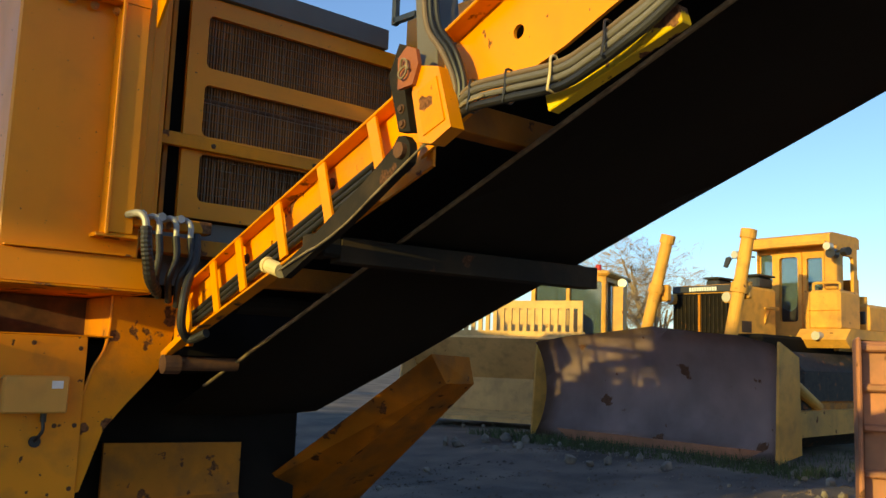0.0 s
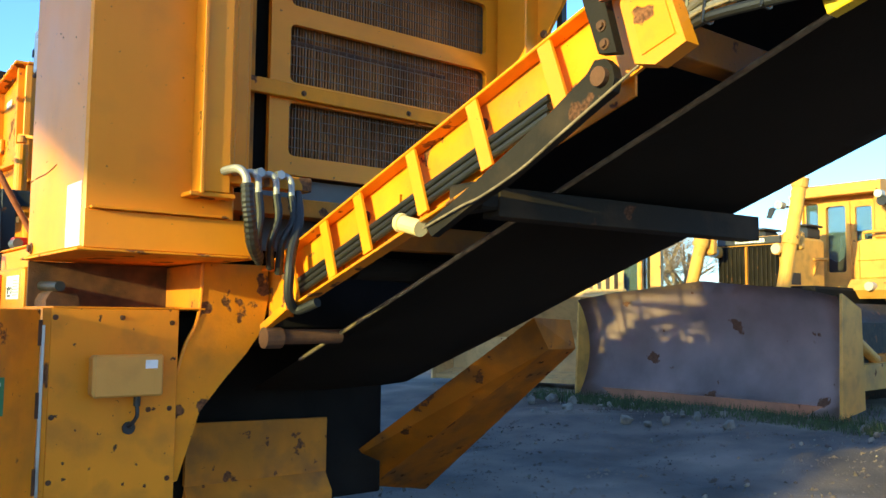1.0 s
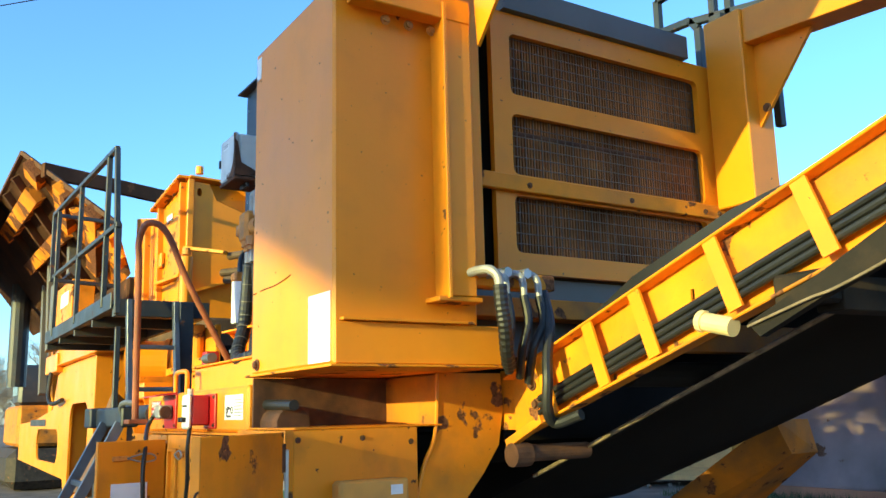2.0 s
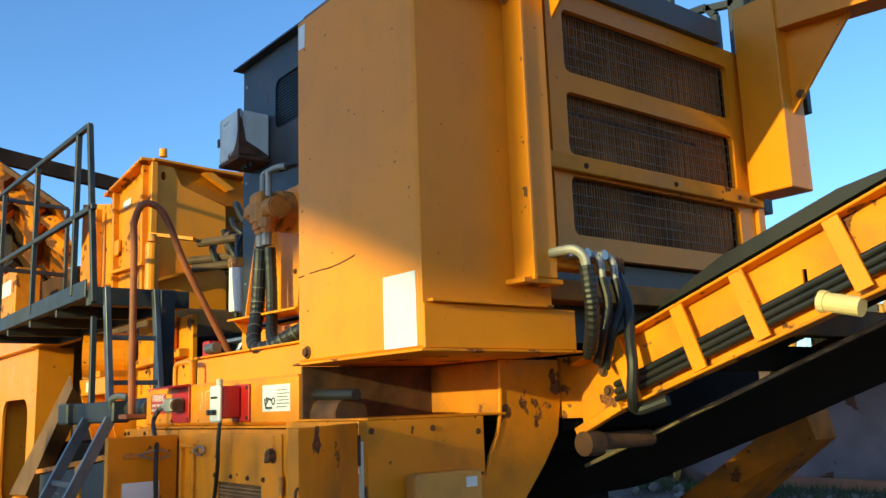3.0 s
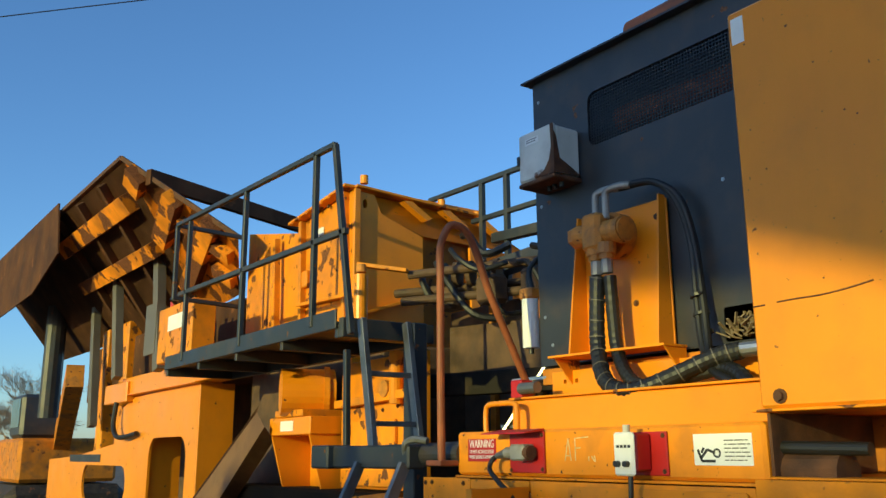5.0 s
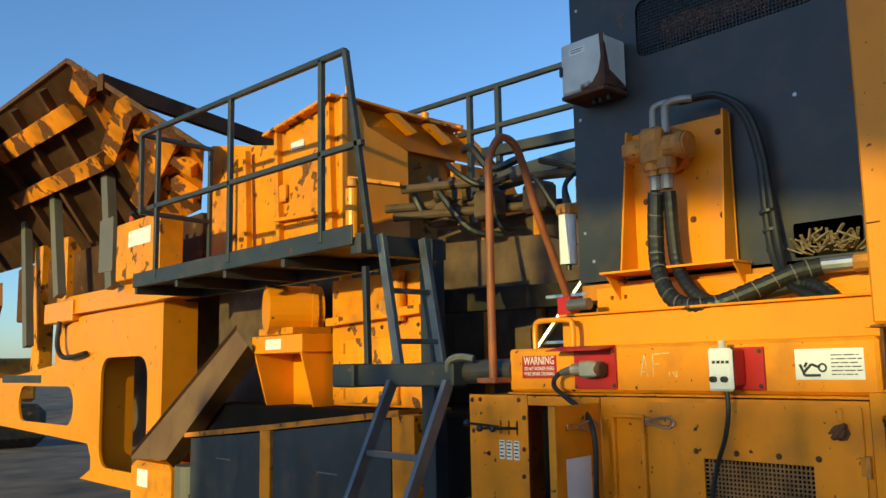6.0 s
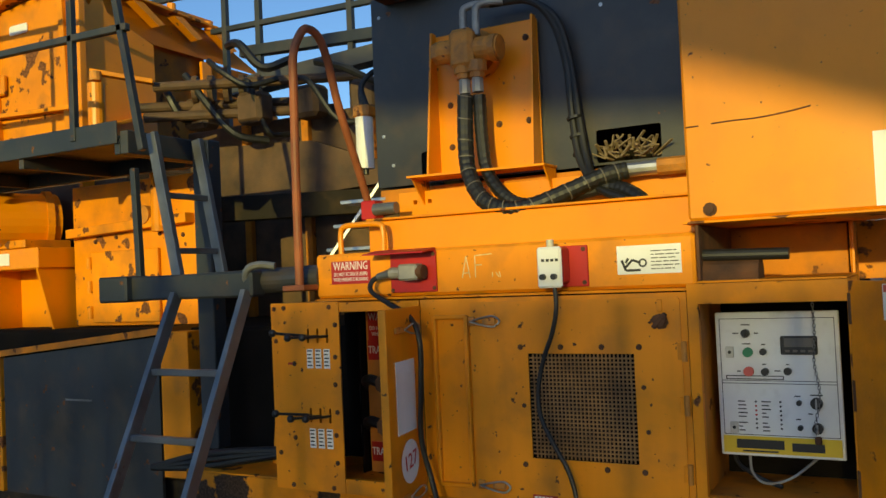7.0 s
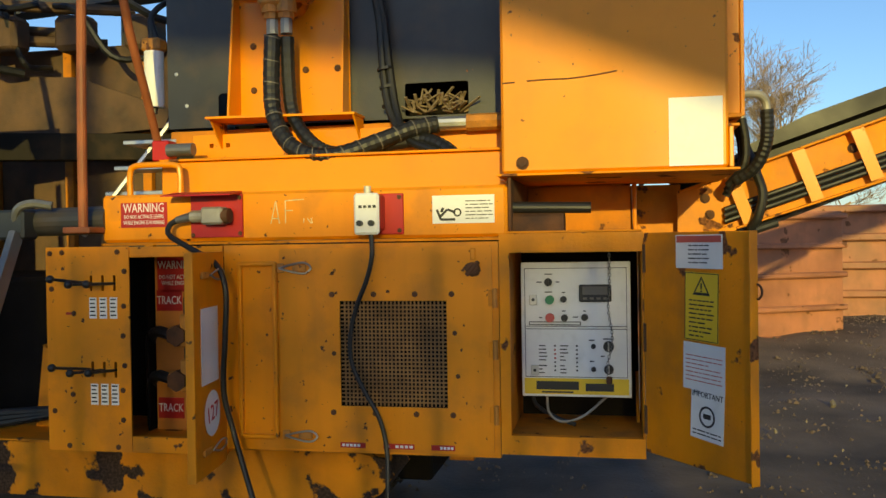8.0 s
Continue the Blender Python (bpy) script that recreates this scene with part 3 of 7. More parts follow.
    for k, q in enumerate(ch):
        if me is None:
            bm = bmesh.new()
            ring = [(0.0042 * math.cos(a), 0.0085 * math.sin(a), 0) for a in [2 * math.pi * i / 8 for i in range(9)]]
            tube(ring, 0.0014, bm, n=5, steps=1)
            me = bpy.data.meshes.new("chain_link")
            bm.to_mesh(me)
            bm.free()
            me.materials.append(LADDER)
        ob = new("chain_link", me)
        ob.parent = p
        ob.matrix_local = Matrix.Translation(q - ORIGIN[p]) @ pose(0, 0, 0, 90, 0, -90 + (0 if k % 2 else 80))
    kk = part("padlock", box(0.112, 0.134, -0.20, -0.172, 0.02, 0.032, 0.004, m=w), RUSTY, p)
    # loose cables under the panel
    part("cable", tube([(1.24, 5.16, 0.91), (1.22, 5.15, 0.84), (1.20, 5.10, 0.81), (1.22, 5.02, 0.83), (1.26, 4.93, 0.90)], 0.005, n=7), LADDERLIGHT, c)
    part("cable", tube([(1.27, 5.22, 0.91), (1.25, 5.2, 0.86), (1.22, 5.12, 0.82), (1.2, 5.05, 0.80)], 0.008, n=7), BLACK, c)
    # door
    hx, hy = FX - 0.004, 4.795
    ang = math.degrees(math.atan2(4.475 - hy, 0.65 - hx))
    dm = Matrix.Translation((hx, hy, 0)) @ pose(0, 0, 0, 0, 0, ang)     # local x runs from the hinge to the free edge
    L = math.hypot(4.475 - hy, 0.65 - hx)
    door = part("door", box(0.004, L, -0.004, 0.004, 0.745, 1.52, 0.003, m=dm), YELLOW_WORN, c, "yellow cabinet door standing open with warning labels")
    part("door_lip", box(L - 0.002, L + 0.004, -0.03, 0.004, 0.745, 1.52, 0.002, m=dm), YELLOW_WORN, door)
    part("ring_pull", tube([dm @ Vector((L + 0.004 + 0.018 * math.sin(a), 0, 1.335 + 0.022 * math.cos(a))) for a in [math.pi * k / 6 for k in range(7)]], 0.004, n=6, steps=2), RUSTY, door)
    # inner face looks to local -y
    face = dm @ pose(0, -0.0042, 0, 90, 0, 0)
    def lab(u, z, ww, hh, mat, text, lines, ink=None, nm="warning_label", tilt=0):
        return label(nm, door, face @ Matrix.Translation((u, z, 0)) @ pose(0, 0, 0, 0, 0, tilt), ww, hh, mat, text, lines, ink)
    l1 = lab(0.275, 1.455, 0.21, 0.11, WHITE, "white instruction label with a red heading", para(0.10, 0.02, 5, 0.014, 0.004, 0.004, 3), tilt=0)
    part("heading", box(-0.10, 0.10, 0.03, 0.052, 0.0022, 0.003, 0, m=face @ Matrix.Translation((0.275, 1.455, 0))), REDPALE, l1)
    l2 = lab(0.285, 1.275, 0.15, 0.225, LABELYEL, "yellow warning label with a black triangle", para(0.15, 0.02, 9, 0.0145, 0.0045, 0.02, 4), tilt=-1.5)
    m2 = face @ Matrix.Translation((0.285, 1.275, 0)) @ pose(0, 0, 0, 0, 0, -1.5)
    tri = bmesh.new()
    pts = [(-0.038, 0.038), (0.038, 0.038), (0.0, 0.10)]
    plate(pts, [[(a * 0.72, 0.038 + 0.009 + (b - 0.038) * 0.72) for a, b in pts]], "z", 0.0021, 0.001, tri)
    box(-0.003, 0.003, 0.058, 0.078, 0.0021, 0.0031, 0, tri)
    box(-0.003, 0.003, 0.049, 0.054, 0.0021, 0.0031, 0, tri)
    bmesh.ops.transform(tri, matrix=m2, verts=tri.verts)
    part("warning_triangle", tri, INK, l2)
    bm = bmesh.new()
    for a, b, c0, c1 in ((-0.073, 0.073, 0.108, 0.1105), (-0.073, 0.073, -0.1105, -0.108), (-0.075, -0.0725, -0.11, 0.11), (0.0725, 0.075, -0.11, 0.11)):
        box(a, b, c0, c1, 0.0021, 0.003, 0, bm, m2)
    part("label_border", bm, INK, l2)
    l3 = lab(0.292, 1.078, 0.185, 0.155, WHITE, "white maintenance label with red headings", para(0.185, 0.035, 7, 0.0135, 0.003, 0.012, 6), REDPALE, tilt=-1.5)
    l4 = lab(0.305, 0.925, 0.145, 0.165, WHITE, "white label headed IMPORTANT with a round drawing", para(0.145, -0.055, 2, 0.012, 0.004, 0.01, 8), tilt=-3)
    m4 = face @ Matrix.Translation((0.305, 0.925, 0)) @ pose(0, 0, 0, 0, 0, -3)
    words("IMPORTANT", (0, 0, 0), 0.027, INK, l4, m4 @ Matrix.Translation((0, 0.064, 0.0028)), squeeze=0.9)
    ring = [(0.035 * math.cos(a), -0.005 + 0.035 * math.sin(a)) for a in [2 * math.pi * k / 24 for k in range(24)]]
    bm = plate(ring, [[(0.028 / 0.035 * a, -0.005 + 0.028 / 0.035 * (b + 0.005)) for a, b in ring]], "z", 0.0021, 0.001)
    box(-0.016, 0.016, -0.012, 0.004, 0.0021, 0.003, 0, bm)
    bmesh.ops.transform(bm, matrix=m4, verts=bm.verts)
    part("round_drawing", bm, INK, l4)
    # green sign on the outer face, and its handle
    outer = dm @ pose(0, 0.0042, 0, 90, 0, 180)
    g = label("exit_sign", door, outer @ Matrix.Translation((-0.26, 1.20, 0)), 0.14, 0.14, GREEN, "green and white safety sign", [(-0.05, 0.05, 0.045, 0.012), (-0.045, 0.03, 0.0, 0.03), (-0.05, 0.05, -0.05, 0.01)], WHITE)
    part("paddle_latch", box(-0.36, -0.28, 1.16, 1.23, 0.001, 0.018, 0.006, m=outer), RUSTY, door, "rusty paddle latch")
    # junction box on the cabinet's end
    j = part("junction_box", box(1.23, 1.505, y0 - 0.075, y0 - 0.001, 1.175, 1.34, 0.012), YELLOW_PALE, c, "faded yellow junction box with a lid")
    part("lid", box(1.228, 1.507, y0 - 0.092, y0 - 0.076, 1.173, 1.342, 0.008), YELLOW_PALE, j)
    part("sticker", box(1.43, 1.48, y0 - 0.0935, y0 - 0.0925, 1.285, 1.32, 0), WHITE, j)
    part("gland", rod((1.42, y0 - 0.035, 1.175), (1.42, y0 - 0.035, 1.13), 0.014), BLACK, j)
    part("cable", tube([(1.42, y0 - 0.035, 1.14), (1.42, y0 - 0.04, 1.09), (1.40, y0 - 0.02, 1.05), (1.40, y0 + 0.01, 1.045)], 0.008), BLACK, j)
    part("grommet", rod((1.40, y0 - 0.012, 1.04), (1.40, y0, 1.04), 0.026), BLACK, c)
    bolts([(x, y0, z) for x, z in ((1.10, 1.49), (1.36, 1.49), (1.57, 1.47), (1.10, 1.10), (1.57, 1.11), (1.48, 1.11), (1.57, 0.82), (1.10, 0.85))], (0, -1, 0), c, 0.010)
    # hinge rail with a loose chain at the corner
    for z in (1.43, 1.15, 0.86):
        part("hinge", rod((FX - 0.008, y0 - 0.006, z - 0.05), (FX - 0.008, y0 - 0.006, z + 0.05), 0.010, n=10), RUSTY, c)
    part("gasket", box(FX - 0.002, FX + 0.012, y0 - 0.012, y0 - 0.002, 0.80, 1.46, 0.002), STEEL, c, "pale bare steel edge strip")
    return c


build_valve_cabinet()
build_main_cabinet()
build_control_cabinet()


# ---- hose cover beam and what is on it ----
def build_beam():
    c = thing("side_beam", (1.2, 6.1, 1.5), "yellow folded steel side beam with labels", "beam")
    part("cover", box(1.08, 1.34, 5.283, 6.945, 1.515, 1.708, 0.012), CABINET, c)
    part("lower_flange", box(1.06, 1.34, 5.285, 6.94, 1.503, 1.513, 0.002), YELLOW_WORN, c)
    w = pose(1.0795, 0, 0, 90, 0, -90)
    l = label("warning_label", c, w @ Matrix.Translation((-6.755, 1.625, 0)), 0.205, 0.10, RED, "red warning label with white words")
    words("WARNING", (1.0765, 6.755, 1.652), 0.052, WHITE, l, "x", squeeze=0.72)
    words("DO NOT ACTIVATE LEVERS\nWHILE ENGINE IS RUNNING", (1.0765, 6.755, 1.606), 0.023, WHITE, l, "x", squeeze=0.62)
    l = label("pictogram_label", c, w @ Matrix.Translation((-5.447, 1.62, 0)), 0.235, 0.105, WHITE, "white label with a black pictogram and small print",
              [(0.0 + a + 0.06, b + 0.06, y, t) for a, b, y, t in para(0.11, 0.03, 6, 0.013, 0.0035, 0.004, 2)])
    bm = bmesh.new()
    for a, b in (((-0.10, 0.0), (-0.085, -0.038)), ((-0.085, -0.038), (-0.03, -0.038)), ((-0.09, -0.03), (-0.06, 0.0)), ((-0.06, 0.0), (-0.03, -0.012)), ((-0.075, 0.006), (-0.085, -0.01))):
        bar(w @ Vector((a[0] - 5.447, a[1] + 1.62, 0.0028)), w @ Vector((b[0] - 5.447, b[1] + 1.62, 0.0028)), 0.009, 0.001, bm, up=(1, 0, 0), bev=0)
    ring = [(-5.447 - 0.022 + 0.016 * math.cos(a), 1.608 + 0.016 * math.sin(a)) for a in [2 * math.pi * k / 16 for k in range(16)]]
    for sc in (1.0,):
        b2 = plate(ring, [[(-5.469 + (a + 5.469) * 0.6, 1.608 + (b - 1.608) * 0.6) for a, b in ring]], "z", 0.0021, 0.001)
        bmesh.ops.transform(b2, matrix=w, verts=b2.verts)
        part("wheel_mark", b2, INK, l)
    part("pictogram", bm, INK, l)
    bm = bmesh.new()
    for a, b in (((6.21, 1.58), (6.19, 1.668)), ((6.19, 1.668), (6.175, 1.58)), ((6.205, 1.60), (6.178, 1.60)), ((6.15, 1.58), (6.15, 1.668)), ((6.15, 1.668), (6.075, 1.672)), ((6.15, 1.63), (6.12, 1.63)),
                 ((6.075, 1.58), (6.075, 1.598)), ((6.06, 1.598), (6.045, 1.578)), ((6.045, 1.60), (6.04, 1.578))):
        bar((1.0788, *a), (1.0788, *b), 0.004, 0.0015, bm, up=(1, 0, 0), bev=0)
    part("chalk_marks", bm, CHALK, c, "faint chalk letters")
    # socket with plug under a red hood
    s = thing("socket_outlet", (1.04, 6.44, 1.53), "grey plug in a socket under a red steel hood", "socket")
    part("back_plate", box(1.068, 1.0795, 6.325, 6.545, 1.53, 1.70, 0.002), RED, s)
    hood = part("hood", plate([(1.078, 1.712), (0.97, 1.695), (0.968, 1.690), (1.078, 1.702)], [], "y", 6.33, 0.29), RED, s, "bent red steel hood")
    bm = rod((1.03, 6.52, 1.613), (1.03, 6.37, 1.613), 0.024, n=12)
    box(1.0, 1.07, 6.38, 6.47, 1.58, 1.648, 0.008, bm)
    pl = part("plug", bm, LADDERLIGHT, s, "grey metal plug")
    part("locking_ring", rod((1.03, 6.40, 1.613), (1.03, 6.36, 1.613), 0.030, n=14), RUSTY, pl)
    part("cable_gland", rod((1.03, 6.52, 1.613), (1.03, 6.585, 1.60), 0.020, n=10, r2=0.014), LADDER, pl)
    part("cable", tube([(1.03, 6.58, 1.602), (1.02, 6.61, 1.58), (1.0, 6.60, 1.54), (0.97, 6.50, 1.49), (0.94, 6.38, 1.43), (0.92, 6.33, 1.33), (0.93, 6.34, 1.15), (0.95, 6.36, 0.95),
                        (0.96, 6.33, 0.80), (0.93, 6.28, 0.68), (0.88, 6.2, 0.5), (0.85, 6.1, 0.2), (0.8, 5.9, 0.02)], 0.011, n=8), RUBBER, s, "black rubber cable hanging to the ground")
    bolts([(1.068, 6.335, 1.545), (1.068, 6.335, 1.685), (1.068, 6.535, 1.54)], (-1, 0, 0), s, 0.008)
    # isolator switch
    s = thing("isolator_switch", (1.03, 5.77, 1.53), "white and red switch box with a black cable", "switch")
    part("back_plate", box(1.068, 1.0795, 5.675, 5.84, 1.53, 1.685, 0.003), RED, s)
    b = part("switch_body", box(0.985, 1.067, 5.745, 5.835, 1.545, 1.68, 0.008), RED, s)
    f = part("front_cover", box(0.965, 0.9845, 5.742, 5.838, 1.53, 1.683, 0.008), WHITE, s, "white front cover")
    part("indicator", rod((0.99, 5.79, 1.68), (0.99, 5.79, 1.71), 0.014, n=12), LAMPGLASS, s)
    for y in (5.812, 5.768):
        part("knob", rod((0.9645, y, 1.572), (0.945, y, 1.572), 0.011, n=10), BLACK, f)
    bm = bmesh.new()
    for k in range(4):
        box(0.963, 0.9648, 5.818 - 0.018 * k, 5.806 - 0.018 * k, 1.628, 1.638, 0, bm)
    part("small_print", bm, INK, f, kind="stuff")
    part("cable", tube([(0.99, 5.78, 1.545), (0.98, 5.775, 1.45), (0.99, 5.80, 1.36), (1.0, 5.84, 1.27), (1.0, 5.868, 1.16), (1.0, 5.865, 1.05), (1.0, 5.82, 0.95), (0.99, 5.76, 0.85),
                        (0.98, 5.73, 0.74), (0.95, 5.72, 0.6), (0.92, 5.72, 0.3), (0.9, 5.75, 0.02)], 0.009, n=8), RUBBER, s)
    bolts([(1.068, 5.69, 1.67), (1.068, 5.69, 1.545)], (-1, 0, 0), s, 0.008)


build_beam()


# ---- power unit ----
def build_tank():
    c = thing("fuel_tank", (1.4, 4.9, 1.735), "tall orange-yellow steel tank, lower part sunlit", "tank")
    part("shell", box(1.10, 1.70, 4.495, 5.303, 1.748, 3.16, 0.010), YELLOW, c)
    part("bottom_flange", box(1.075, 1.80, 4.46, 5.32, 1.737, 1.746, 0.002), YELLOW_WORN, c, "thin rusted bottom flange")
    part("end_ledge", box(1.12, 1.66, 4.455, 4.495, 1.895, 1.905, 0.002), YELLOW_WORN, c)
    part("end_skirt", box(1.10, 1.79, 4.478, 4.494, 1.748, 1.893, 0.003), YELLOW, c)
    bm = box(1.51, 1.635, 4.40, 4.494, 1.99, 3.12, 0.004)
    part("corner_post", bm, YELLOW, c)
    part("post_edge", box(1.505, 1.520, 4.385, 4.40, 1.98, 3.12, 0.002), YELLOW, c)
    part("post_foot", box(1.47, 1.66, 4.40, 4.50, 1.970, 1.988, 0.003), YELLOW_WORN, c)
    part("top_bar", box(1.14, 1.635, 4.395, 4.47, 3.055, 3.15, 0.004), YELLOW, c)
    lb = part("white_panel", box(1.0965, 1.0995, 4.515, 4.70, 1.757, 2.0, 0), WHITE, c, "large white weathered label")
    part("small_label", box(1.0975, 1.0995, 5.235, 5.285, 3.03, 3.13, 0), WHITE, c, "small white label")
    for line in ([(5.295, 2.083), (5.25, 2.084)], [(5.205, 2.087), (5.13, 2.089), (5.06, 2.088), (4.99, 2.093), (4.93, 2.100), (4.88, 2.108)]):
        part("scratch", tube([(1.0992, *q) for q in line], 0.0028, n=6, steps=2), RUSTY, c, "long dark scratch in the paint")
    bolts([(1.10, 5.225, 1.785)], (-1, 0, 0), c, 0.022)
    rnd = random.Random(11)
    bolts([(1.0995, 4.55 + 0.7 * rnd.random(), 2.1 + 0.95 * rnd.random()) for k in range(9)], (-1, 0, 0), c, 0.0028, name="paint_chip")
    bolts([(1.30 + 0.05 * k, 4.47, 3.03) for k in range(0, 6, 2)], (0, -1, 0), c, 0.018, PUMPYEL)
    return c


def build_canopy():
    c = thing("engine_canopy", (2.5, 6.1, 2.04), "dark grey steel engine canopy with a meshed window", "engine cover")
    X = 1.627
    part("side_sheet", plate(rect(5.31, 6.945, 2.045, 3.62), [rect(5.62, 6.53, 3.13, 3.42, 0.05), rect(5.515, 5.80, 2.055, 2.20, 0.01, 2), rect(6.575, 6.69, 2.06, 2.20, 0.02, 3)], "x", X, 0.006), GREY, c)
    part("end_sheet", box(X + 0.007, 3.3, 6.935, 6.943, 2.045, 3.62, 0.002), GREY, c)
    part("roof", plate([(5.28, 3.60), (6.99, 3.622), (6.99, 3.632), (5.28, 3.612)], [], "x", X - 0.05, 1.85), GREY, c)
    part("window_mesh", mesh_grid(5.60, 6.55, 3.11, 3.44, X + 0.012, 0.017, 0.0022), BLACK, c, "black expanded mesh", kind="stuff")
    # plain near-black block: shade inside the canopy is in its colour
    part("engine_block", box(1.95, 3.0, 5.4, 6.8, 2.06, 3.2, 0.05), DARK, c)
    part("exhaust_manifold", rod((1.85, 5.6, 3.30), (1.85, 6.5, 3.32), 0.07), RUST_PIPE, c)
    part("silencer", rod((1.75, 5.30, 3.69), (1.75, 6.30, 3.69), 0.078, n=18), RUST_PIPE, c, "rust-red silencer on the roof")
    part("exhaust_pipe", tube([(1.66, 5.45, 3.56), (1.61, 5.28, 3.55), (1.60, 5.17, 3.585), (1.60, 5.09, 3.66), (1.60, 5.05, 3.78), (1.60, 5.05, 4.1)], 0.072, n=14), RUST_PIPE, c, "curved rusty exhaust elbow")
    b = part("beacon", rod((1.60, 5.60, 3.615), (1.60, 5.60, 3.68), 0.03), RED, c)
    # cloth and straw stuffed in the hole
    rnd = random.Random(3)
    bm = bmesh.new()
    for k in range(60):
        y = 5.53 + 0.25 * rnd.random()
        z = 2.06 + 0.06 * rnd.random()
        bar((1.58 + 0.07 * rnd.random(), y, z), (1.55 + 0.1 * rnd.random(), y - 0.10 + 0.16 * rnd.random(), z + 0.06 * rnd.random()), 0.012, 0.006, bm, bev=0)
    part("straw", bm, FRAYED, c, "dry straw and rags in the opening", kind="stuff")
    bolts([(X, y, z) for y, z in ((6.9, 3.5), (6.9, 2.9), (6.9, 2.3), (5.75, 2.75), (6.85, 2.15))], (-1, 0, 0), c, 0.008, STEEL)
    return c


def build_switch_box():
    c = thing("electric_box", (1.53, 6.72, 2.97), "white steel switch box with brown rust stain", "switch box")
    part("body", box(1.46, 1.625, 6.595, 6.855, 2.985, 3.24, 0.012), WHITEPAINT, c)
    part("door", box(1.435, 1.459, 6.59, 6.86, 2.98, 3.245, 0.010), WHITEPAINT, c)
    part("rust_skirt", box(1.432, 1.628, 6.588, 6.862, 2.955, 2.978, 0.006), RUSTY, c)
    part("rust_scab", plate([(6.586, 3.24), (6.612, 3.24), (6.606, 3.12), (6.625, 3.05), (6.66, 3.01), (6.70, 2.978), (6.586, 2.978)], [], "x", 1.4325, 0.002), RUSTY, c, "brown rust eating the door edge")
    part("rust_scab", plate([(1.436, 3.20), (1.452, 3.18), (1.475, 3.06), (1.56, 3.02), (1.62, 2.987), (1.436, 2.98)], [], "y", 6.587, 0.002), RUSTY, c)
    lb = label("label", c, pose(1.4345, 6.75, 3.19, 90, 0, -90), 0.10, 0.035, WHITE, "worn pale label", [(-0.04, 0.04, 0.008, 0.004), (-0.04, 0.03, -0.004, 0.004)])
    part("hasp", box(1.425, 1.436, 6.845, 6.865, 3.08, 3.13, 0.003), BLACK, c)
    for y in (6.69, 6.73, 6.64):
        part("gland", rod((1.53, y, 2.965), (1.53, y, 2.93), 0.013), BLACK, c)


